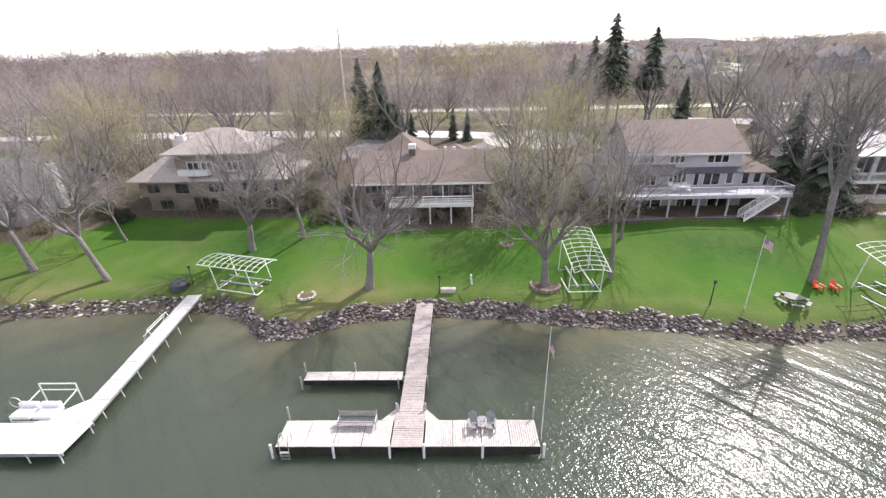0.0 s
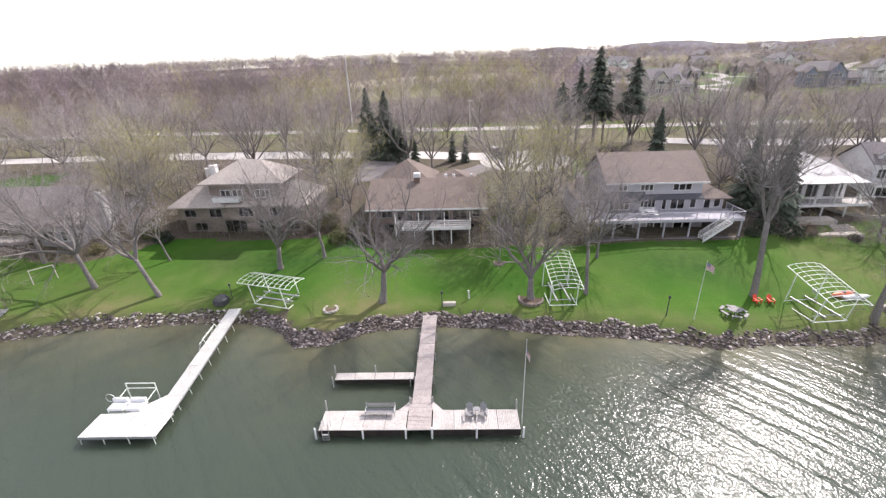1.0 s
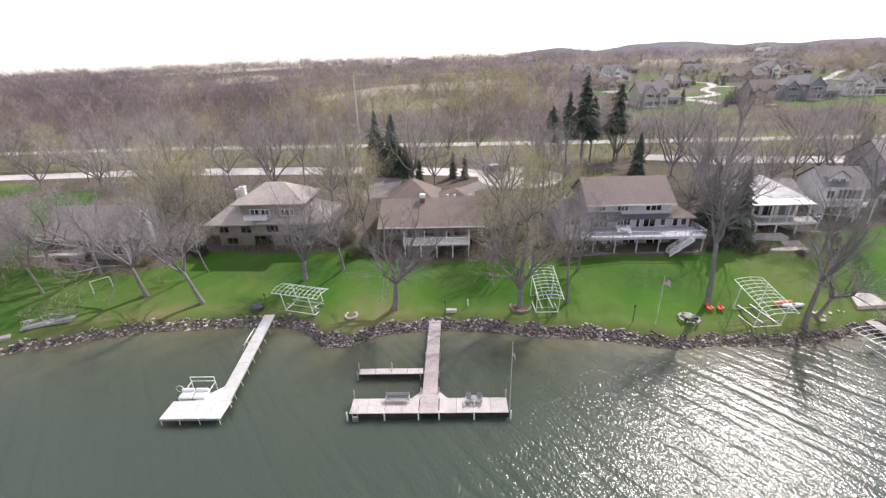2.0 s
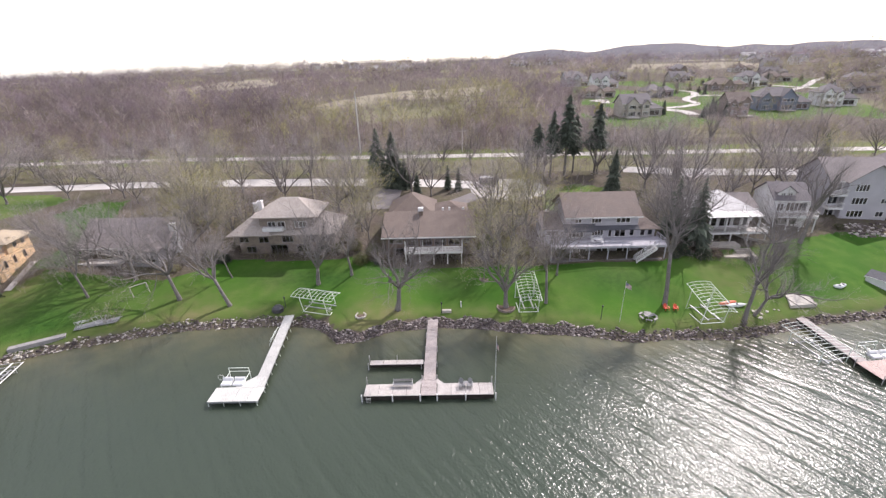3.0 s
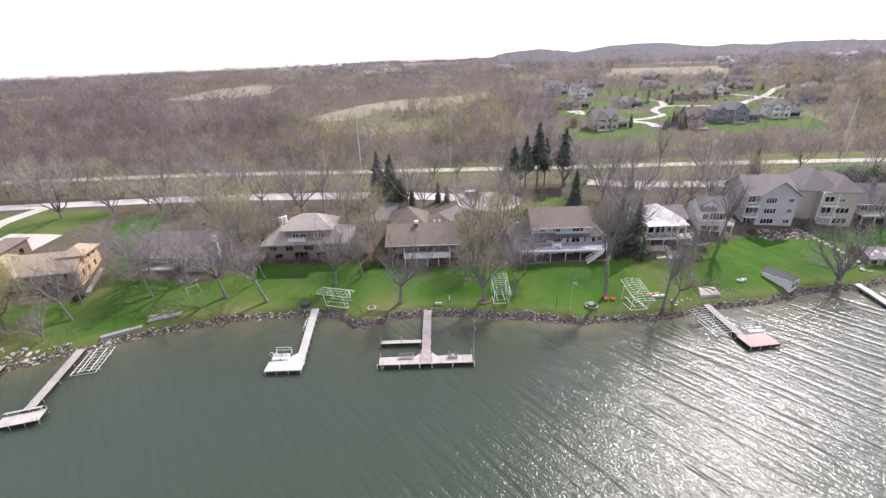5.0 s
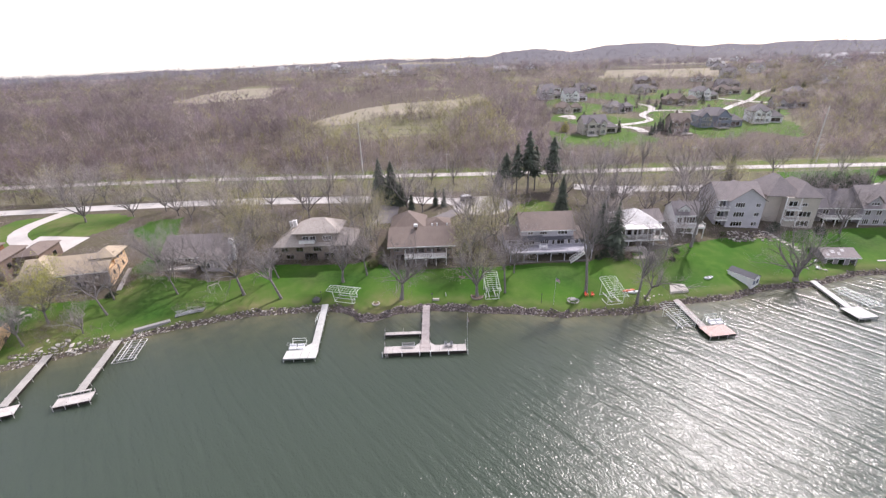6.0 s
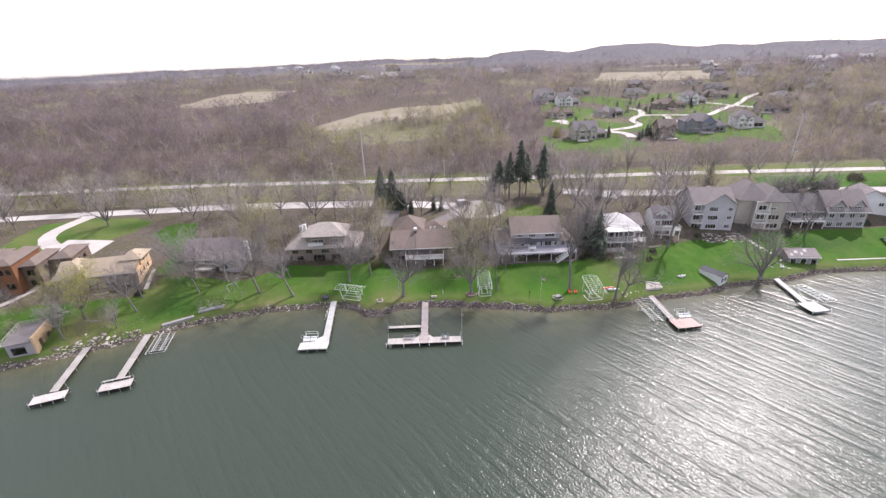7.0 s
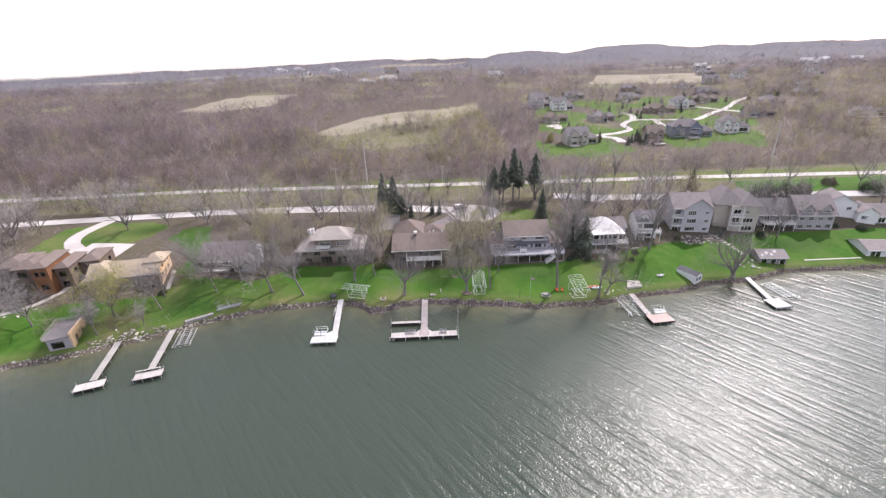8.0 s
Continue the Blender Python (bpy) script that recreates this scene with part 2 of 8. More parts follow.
# ---- geometry helpers ----
class Geo:
    """Points and faces of one mesh, gathered piece by piece."""

    def __init__(self):
        self.v, self.f = [], []

    def add(self, verts, faces):
        n = len(self.v)
        self.v += verts
        self.f += [tuple(i + n for i in f) for f in faces]

    def box(self, x0, x1, y0, y1, z0, z1, m=None, bevel=0.0):
        x0, x1, y0, y1, z0, z1 = min(x0, x1), max(x0, x1), min(y0, y1), max(y0, y1), min(z0, z1), max(z0, z1)
        b = min(bevel, 0.3 * (x1 - x0), 0.3 * (y1 - y0))
        if b > 0:
            low = [(x0, y0), (x1, y0), (x1, y1), (x0, y1)]
            top = [(x0 + b, y0 + b), (x1 - b, y0 + b), (x1 - b, y1 - b), (x0 + b, y1 - b)]
            vs = [(x, y, z0) for x, y in low] + [(x, y, z1 - b) for x, y in low] + [(x, y, z1) for x, y in top]
            fs = [(3, 2, 1, 0), (8, 9, 10, 11)]
            fs += [(i, (i + 1) % 4, 4 + (i + 1) % 4, 4 + i) for i in range(4)] + [(4 + i, 4 + (i + 1) % 4, 8 + (i + 1) % 4, 8 + i) for i in range(4)]
        else:
            vs = [(x, y, z) for z in (z0, z1) for x, y in ((x0, y0), (x1, y0), (x1, y1), (x0, y1))]
            fs = [(3, 2, 1, 0), (4, 5, 6, 7)] + [(i, (i + 1) % 4, 4 + (i + 1) % 4, 4 + i) for i in range(4)]
        if m is not None:
            vs = [tuple(m @ Vector(p)) for p in vs]
        self.add(vs, fs)

    def tube(self, pts, radii, n=6, cap=True):
        """A tapered tube through points."""
        pts = [Vector(p) for p in pts]
        rings = []
        for i, p in enumerate(pts):
            d = (pts[min(i + 1, len(pts) - 1)] - pts[max(i - 1, 0)]).normalized()
            a = d.cross(Vector((0.3, 0.2, 0.93)) if abs(d.z) < 0.9 else Vector((1, 0.1, 0))).normalized()
            b = d.cross(a)
            r = radii[i] if hasattr(radii, "__len__") else radii
            rings.append([tuple(p + (a * math.cos(2 * math.pi * k / n) + b * math.sin(2 * math.pi * k / n)) * r) for k in range(n)])
        vs = [p for ring in rings for p in ring]
        fs = [(i * n + k, i * n + (k + 1) % n, (i + 1) * n + (k + 1) % n, (i + 1) * n + k) for i in range(len(pts) - 1) for k in range(n)]
        if cap:
            fs += [tuple(range(n))[::-1], tuple((len(pts) - 1) * n + k for k in range(n))]
        self.add(vs, fs)

    def cone(self, p, q, r):
        """A thin three-sided spike from p to q."""
        p, q = Vector(p), Vector(q)
        d = q - p
        a = d.cross(Vector((0.37, 0.51, 0.77))).normalized() * r
        b = d.cross(a).normalized() * r
        self.add([tuple(p + a), tuple(p - a * 0.5 + b * 0.87), tuple(p - a * 0.5 - b * 0.87), tuple(q)], [(0, 1, 3), (1, 2, 3), (2, 0, 3)])

    def mesh(self, name, *mats):
        me = bpy.data.meshes.new(name)
        me.from_pydata(self.v, [], self.f)
        for m in mats:
            me.materials.append(m)
        me.update()
        return me


def part(name, geo, material, parent, label="", smooth=False):
    """One mesh object under a thing or a part."""
    me = geo.mesh(name, material) if isinstance(geo, Geo) else geo
    if smooth:
        me.polygons.foreach_set("use_smooth", [True] * len(me.polygons))
    ob = new(name, me)
    ob.parent = parent
    if label:
        ob["label"] = label
    return ob


def thing(name, label, category, x, y, z, rz=0.0, group="", kind=""):
    ob = new(name)
    ob.empty_display_size = 0.3
    ob.matrix_world = pose(x, y, z, 0, 0, rz)
    return tagged(ob, label, category, group, kind)


def solid(name, geo, material, label, category, kind="", group="", smooth=False):
    ob = new(name, geo.mesh(name, material) if isinstance(geo, Geo) else geo)
    if smooth:
        ob.data.polygons.foreach_set("use_smooth", [True] * len(ob.data.polygons))
    return tagged(ob, label, category, group, kind)


# ---- the lie of the land ----
SHORE = [(-520, -78), (-260, -44), (-182, -26), (-130, -13), (-97, -4.2), (-86, -1.3), (-75, 2.9), (-65, 7.3), (-58.5, 11.2), (-51, 13.9),
         (-40, 16.8), (-29, 17.7), (-22, 17.6), (-18, 16.5), (-16, 14.6), (-14.3, 12.7), (-11.4, 12.9), (-6.5, 15.5), (0, 16.4), (7.8, 15.9),
         (13, 14.6), (23, 13.4), (30, 11.3), (36, 12), (44, 11.7), (52, 13), (58.5, 15), (71.5, 16.5), (78, 18.8), (83, 20.2), (94, 20.8),
         (101, 22.8), (109, 25.4), (120, 25.6), (140, 25.4), (195, 28.6), (325, 39), (520, 52)]
RISE = [(-300, -5), (-39, -3.9), (-8, -2.3), (0, 0), (1.9, 1.3), (15.6, 4.29), (19.5, 5.07), (33.8, 8.06), (52, 9.62), (78, 12.48), (175, 19.5),
        (448, 35.1), (800, 41)]
CREST = [(-3200, -4), (-2425, -4), (-2105, 6), (-1944, 13), (-1620, 30), (-1302, 30), (-980, 38), (-625, 46), (-333, 58), (-107, 54), (101, 49), (219, 54), (350, 59),
         (480, 67), (644, 74), (842, 60), (956, 75), (1020, 90), (1168, 95), (1367, 92), (1486, 75), (1637, 71), (1803, 78), (1975, 64), (2140, 71), (2307, 76), (2474, 83), (3200, 82)]
shore_x, shore_y = np.array(SHORE, float).T
rise_d, rise_z = np.array(RISE, float).T
crest_x, crest_z = np.array(CREST, float).T


def shore(x):
    return np.interp(x, shore_x, shore_y)


def ease(v, a, b):
    s = np.clip((v - a) / (b - a), 0, 1)
    return s * s * (3 - 2 * s)


def land(x, y):
    """Height of the ground, of numbers or arrays."""
    x, y = np.asarray(x, float), np.asarray(y, float)
    w = np.clip((78 - y) / 32, 0, 1)
    z = np.interp(y - shore(x) * w - 16.2 * (1 - w), rise_d, rise_z)
    z = z - ease(-x, 100, 700) * ease(y, 150, 500) * 0.4 * np.maximum(z - 12, 0)
    way = x / np.maximum(y, 600)
    edge = 2600 - 1450 * ease(way, -0.2, 0.22)  # the hills stand nearer in the east
    far = np.clip((y - 600) / (edge - 600), 0, 1) ** 2.2
    crest = 62 + (np.interp(way * 2600, crest_x, crest_z) - 62) * (edge + 85) / 2685 + 4 * ease(way, 0.12, 0.35)
    return z * (1 - far) + crest * far - 0.05 * np.maximum(y - edge, 0)


def at(x, y):
    return float(land(x, y))


def inside(px, py, poly):
    """Which of the points lie in a polygon."""
    px, py = np.asarray(px, float), np.asarray(py, float)
    hit = np.zeros(np.broadcast(px, py).shape, bool)
    for (ax, ay), (bx, by) in zip(poly, poly[1:] + poly[:1]):
        if ay != by:
            hit ^= ((ay > py) != (by > py)) & (px < (bx - ax) * (py - ay) / (by - ay) + ax)
    return hit


FIELD = [(-70, 200), (-67, 210), (-38, 246), (4, 256), (43, 304), (50, 300), (36, 262), (18, 205), (10, 165), (-28, 152), (-50, 158)]
FIELD_TOP = [(-70, 196), (-66, 208), (-46, 246), (-22, 266), (15, 274), (46, 290), (42, 266), (12, 230), (-30, 214), (-44, 192), (-60, 190)]
FIELD_LOW = [(-38, 152), (-36, 182), (6, 180), (9, 146), (-14, 138)]
FIELD_FAR = [(-214, 306), (-206, 340), (-203, 386), (-144, 401), (-132, 396), (-140, 318), (-181, 296)]
FIELD_EAST = [(176, 396), (221, 490), (356, 477), (301, 384)]
FIELDS_BEYOND = [[(-420, 690), (-400, 720), (-180, 735), (-150, 700)], [(60, 640), (70, 652), (240, 668), (260, 650)], [(330, 610), (350, 650), (640, 640), (600, 590)],
                 [(-900, 980), (-880, 1050), (-420, 1080), (-440, 1000)], [(-260, 1150), (-240, 1230), (120, 1250), (100, 1150)]]
FIELD_MID = [(-100, 575), (-91, 600), (-27, 625), (-10, 610), (-30, 580)]
ESTATE = [(58, 122), (64, 160), (76, 200), (84, 250), (110, 290), (220, 300), (262, 280), (235, 225), (214, 190), (178, 131), (120, 136), (90, 124)]
LAWN_NORTH_EAST = [(125, 72), (130, 84), (230, 84), (230, 71)]
LAWN_WEST = [(-125, 36), (-127, 60), (-118, 64), (-100, 65), (-91, 61), (-93, 52), (-97, 46), (-108, 37), (-110, 31)]
LAWN_YARD = [(-86, 50), (-84, 58), (-76, 60), (-72, 50), (-66, 42), (-66, 30), (-74, 28), (-72, 36), (-78, 44)]
VERGE_SOUTH = [(-320, 84), (-85, 91), (-36, 90), (60, 87.5), (158, 86), (330, 80), (330, 82.5), (158, 88), (60, 90), (-36, 92.5), (-85, 94), (-320, 87)]
VERGE_NORTH = [(-320, 91), (-85, 98), (7, 95), (110, 93), (330, 86), (330, 92), (110, 98), (7, 99.5), (-85, 101), (-320, 94)]
LAWN_TURN = [(24, 48), (28, 62), (36, 66), (46, 62), (44, 50)]
LAWN_SHORE = [(-190, -27), (-97, -3), (-86, -0.1), (-75, 4.2), (-65, 8.6), (-51, 15.3), (-29, 19.2), (-17, 18.2), (-14.5, 14.6), (-11, 14.6), (-6, 17.3), (0, 18.1), (13, 16.3), (30, 13.0),
              (46, 13.2), (58, 16.3), (71.5, 17.8), (78, 20.1), (83, 21.5), (94, 22.1), (101, 24.2), (109, 26.8), (140, 26.8), (195, 30), (195, 46), (104, 44.5), (98, 40), (82, 40.5), (66, 36), (44, 31), (41, 29.6),
              (24, 29.6), (8, 30.5), (-9, 30.5), (-16, 34), (-39, 34.5), (-49, 28), (-70, 29), (-74, 20), (-110, 14), (-190, 0)]


def axis_steps(spans):
    """Coordinates with a step of its own in each stretch: (start, end, step)."""
    out = []
    for a, b, s in spans:
        out += list(np.linspace(a, b, max(2, int(round((b - a) / s)) + 1)))[:-1]
    return np.array(out + [spans[-1][1]])


def sheet(name, xs, ys_, zfun, material, attributes=()):
    gx, gy = np.meshgrid(xs, ys_)
    gz = zfun(gx, gy)
    nx, ny = len(xs), len(ys_)
    idx = np.arange(nx * ny).reshape(ny, nx)
    quads = np.stack([idx[:-1, :-1], idx[:-1, 1:], idx[1:, 1:], idx[1:, :-1]], -1).reshape(-1, 4)
    me = bpy.data.meshes.new(name)
    me.vertices.add(nx * ny)
    me.vertices.foreach_set("co", np.stack([gx, gy, gz], -1).ravel().astype(np.float32))
    me.loops.add(quads.size)
    me.loops.foreach_set("vertex_index", quads.ravel())
    me.polygons.add(len(quads))
    me.polygons.foreach_set("loop_start", np.arange(0, quads.size, 4))
    me.polygons.foreach_set("use_smooth", np.ones(len(quads), bool))
    me.materials.append(material)
    me.update(calc_edges=True)
    for key, fun in attributes:
        a = me.attributes.new(key, "FLOAT", "POINT")
        a.data.foreach_set("value", np.asarray(fun(gx, gy), np.float32).ravel())
    return new(name, me)


def ground_material():
    m = bpy.data.materials.new("lawn_scrub_and_field")
    m.use_nodes = True
    nt = m.node_tree
    bs = nt.nodes["Principled BSDF"]
    bs.inputs["Roughness"].default_value, bs.inputs["Specular IOR Level"].default_value = 0.95, 0.15
    pos = nt.nodes.new("ShaderNodeNewGeometry").outputs["Position"]

    def noise_of(scale, detail=5.0, lo=0.35, hi=0.65):
        n = nt.nodes.new("ShaderNodeTexNoise")
        n.inputs["Scale"].default_value, n.inputs["Detail"].default_value = scale, detail
        nt.links.new(pos, n.inputs["Vector"])
        r = nt.nodes.new("ShaderNodeMapRange")
        r.inputs[1].default_value, r.inputs[2].default_value = lo, hi
        nt.links.new(n.outputs[0], r.inputs[0])
        return r.outputs[0]

    def mixed(fac, a, b):
        x = nt.nodes.new("ShaderNodeMix")
        x.data_type = "RGBA"
        nt.links.new(fac, x.inputs[0])
        for v, k in ((a, 6), (b, 7)):
            if isinstance(v, tuple):
                x.inputs[k].default_value = (*v, 1)
            else:
                nt.links.new(v, x.inputs[k])
        return x.outputs[2]

    def mask(key, ragged=0.0):
        a = nt.nodes.new("ShaderNodeAttribute")
        a.attribute_name = key
        if not ragged:
            return a.outputs["Fac"]
        s = nt.nodes.new("ShaderNodeMath")
        s.operation = "MULTIPLY_ADD"
        s.inputs[1].default_value, s.inputs[2].default_value = ragged, -ragged / 2
        nt.links.new(noise_of(0.7, 5, 0.2, 0.8), s.inputs[0])
        t = nt.nodes.new("ShaderNodeMath")
        t.operation = "ADD"
        nt.links.new(a.outputs["Fac"], t.inputs[0])
        nt.links.new(s.outputs[0], t.inputs[1])
        r = nt.nodes.new("ShaderNodeMapRange")
        r.inputs[1].default_value, r.inputs[2].default_value = 0.35, 0.65
        nt.links.new(t.outputs[0], r.inputs[0])
        return r.outputs[0]

    litter = mixed(noise_of(0.03), (0.098, 0.078, 0.074), (0.128, 0.104, 0.096))
    litter = mixed(noise_of(0.35), litter, (0.13, 0.112, 0.078))
    litter = mixed(mask("garden"), litter, mixed(noise_of(0.16, 6, 0.38, 0.62), litter, (0.098, 0.102, 0.045)))
    litter = mixed(noise_of(1.1, 6, 0.42, 0.7), litter, (0.165, 0.142, 0.108))
    litter = mixed(noise_of(3.0), litter, (0.088, 0.070, 0.056))
    # Distance haze put into the ground colour as a paler grey violet.
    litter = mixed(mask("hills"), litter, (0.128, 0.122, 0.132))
    litter = mixed(mask("meadow", 0.5), litter, mixed(noise_of(0.12), (0.15, 0.15, 0.075), (0.185, 0.168, 0.112)))
    green = mixed(noise_of(0.10), (0.056, 0.145, 0.015), (0.034, 0.096, 0.012))
    green = mixed(noise_of(0.45, 6), green, (0.076, 0.152, 0.022))
    green = mixed(noise_of(0.22, 4, 0.46, 0.62), green, (0.042, 0.122, 0.012))
    green = mixed(noise_of(6.0, 6, 0.4, 0.75), green, (0.048, 0.12, 0.014))
    worn = mixed(noise_of(0.5, 6), (0.112, 0.148, 0.04), (0.165, 0.155, 0.07))
    # Deeper green laid over the grass in place of shade.
    green = mixed(mask("lawn_shade"), green, mixed(noise_of(1.2, 6), (0.024, 0.070, 0.012), (0.040, 0.098, 0.016)))
    green = mixed(mask("worn"), green, worn)
    tan = mixed(noise_of(0.04), (0.285, 0.25, 0.19), (0.225, 0.205, 0.145))
    col = mixed(mask("lawn", 0.5), litter, green)
    col = mixed(mask("field", 0.4), col, tan)
    bed = mixed(noise_of(0.6), (0.12, 0.10, 0.07), (0.18, 0.155, 0.115))
    col = mixed(mask("bank"), col, bed)
    nt.links.new(col, bs.inputs["Base Color"])
    b = nt.nodes.new("ShaderNodeBump")
    b.inputs["Distance"].default_value = 0.05
    nt.links.new(noise_of(5.0, 6, 0.0, 1.0), b.inputs["Height"])
    nt.links.new(b.outputs[0], bs.inputs["Normal"])
    return m


def lawn_of(x, y):
    keep = np.zeros(x.shape)
    gaps = np.sin(x * 0.14 + 0.6) + np.sin(y * 0.12 + x * 0.05)
    keep = np.maximum(keep, inside(x, y, ESTATE) * np.clip(0.8 + 0.5 * gaps, 0, 1) * 1.0)
    for poly in (VERGE_SOUTH, VERGE_NORTH, LAWN_NORTH_EAST, LAWN_WEST, LAWN_YARD, LAWN_TURN, LAWN_SHORE):
        keep = np.maximum(keep, inside(x, y + (0.55 if poly is LAWN_SHORE else 0.0), poly) * 1.0)
    return keep


def field_of(x, y):
    keep = inside(x, y, FIELD_TOP) * 1.0 + inside(x, y, FIELD_FAR) + inside(x, y, FIELD_EAST) + inside(x, y, FIELD_MID) + sum(inside(x, y, f) * 1.0 for f in FIELDS_BEYOND)
    return np.maximum(np.minimum(keep, 1), inside(x, y, FIELD) * 0.12)


def meadow_of(x, y):
    """Olive rough grass: below the field, along the roads and round the estate."""
    rough = np.sin(x * 0.07 + 1) + np.sin(y * 0.06 + x * 0.02)
    keep = 0.6 * (inside(x, y, FIELD) & ~inside(x, y, FIELD_TOP)) + 0.3 * inside(x, y, FIELD_LOW)
    keep = np.maximum(keep, 0.62 * ((y > 76) & (y < 100)))
    keep = np.maximum(keep, np.clip(0.22 + 0.3 * rough, 0, 0.7) * ((x > 60) & (x < 420) & (y > 108) & (y < 400)))
    return np.maximum(keep, np.clip(rough * 0.5 - 0.1, 0, 0.7) * ((y > 330) & (y < 640)))


def worn_of(x, y):
    west = 0.4 * np.exp(-(((x + 44) / 13) ** 2 + ((y - 21) / 7) ** 2)) + 1.2 * np.exp(-(((x + 78) / 6) ** 2 + ((y - 9) / 5) ** 2)) + 0.9 * np.exp(-(((x + 72) / 5) ** 2 + ((y - 24) / 5) ** 2)) + 0.9 * np.exp(-(((x + 106) / 8) ** 2 + ((y - 18) / 4) ** 2)) + 0.8 * np.exp(-(((x + 9) / 6) ** 2 + ((y - 17) / 4) ** 2)) + 0.5 * np.exp(-(((x - 52) / 9) ** 2 + ((y - 24) / 8) ** 2))
    edge = 0.5 * np.exp(-((y - shore(x) - 2.0) / 1.8) ** 2)
    patchy = 0.14 + 0.34 * np.sin(x * 0.31 + 1.0) * np.sin(y * 0.27 + x * 0.09)
    away = 0.5 * inside(x, y, LAWN_TURN) + (0.45 + 0.3 * np.sin(x * 0.21) * np.sin(y * 0.33 + 1)) * inside(x, y, LAWN_WEST) + 0.26 * inside(x, y, ESTATE) + 0.75 * (inside(x, y, VERGE_SOUTH) | inside(x, y, VERGE_NORTH))
    return np.clip(west + edge + away + patchy * 0.4, 0, 0.92)


def lawn_shade_of(x, y):
    """Shade painted on the lawns as patches of deeper green, with a faint mottle."""
    spots = ((-62, 19, 11, 8), (-66, 26, 8, 6), (-26, 29, 8, 3), (-108, 58, 16, 8), (-78, 52, 9, 8), (-68, 36, 5, 8), (-16, 27, 7, 3), (3, 26, 6, 4), (34, 24, 8, 5), (62, 26, 6, 5), (120, 38, 16, 4), (-90, 10, 8, 4))
    return np.clip(sum(0.75 * np.exp(-(((x - a) / c) ** 2 + ((y - b) / d) ** 2)) for a, b, c, d in spots) + 0.25 * np.sin(x * 0.17) * np.sin(y * 0.35 + x * 0.06), 0, 0.85)


def hill_of(x, y):
    z = land(x, y)
    rough = np.sin(x * 0.013 + y * 0.007) * np.sin(y * 0.011 - x * 0.005) + 0.5 * np.sin(x * 0.041) * np.sin(y * 0.037 + 1.3)
    return z + rough * 4.5 * ease(y, 500, 1300) + np.random.default_rng(5).normal(0, 1, x.shape) * 1.2 * ease(y, 900, 1500)


# The hills mask grows with distance and drives the painted haze tint.
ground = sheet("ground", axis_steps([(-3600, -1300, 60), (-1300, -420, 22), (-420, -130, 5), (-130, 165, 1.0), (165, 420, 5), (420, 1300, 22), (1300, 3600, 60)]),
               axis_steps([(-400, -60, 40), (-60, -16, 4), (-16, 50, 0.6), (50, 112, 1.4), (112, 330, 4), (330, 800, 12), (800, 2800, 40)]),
               hill_of, ground_material(), [("lawn", lawn_of), ("field", field_of), ("worn", worn_of), ("lawn_shade", lawn_shade_of), ("meadow", meadow_of), ("hills", lambda x, y: ease(y, 480, 1000)), ("garden", lambda x, y: (y < 104) * 1.0),
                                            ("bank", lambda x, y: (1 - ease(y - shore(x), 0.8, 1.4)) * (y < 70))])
tagged(ground, "green lawns, brown scrub and tan fields rising to wooded hills", "ground", kind="structure")


WAVE = -52  # the wave crests' bearing


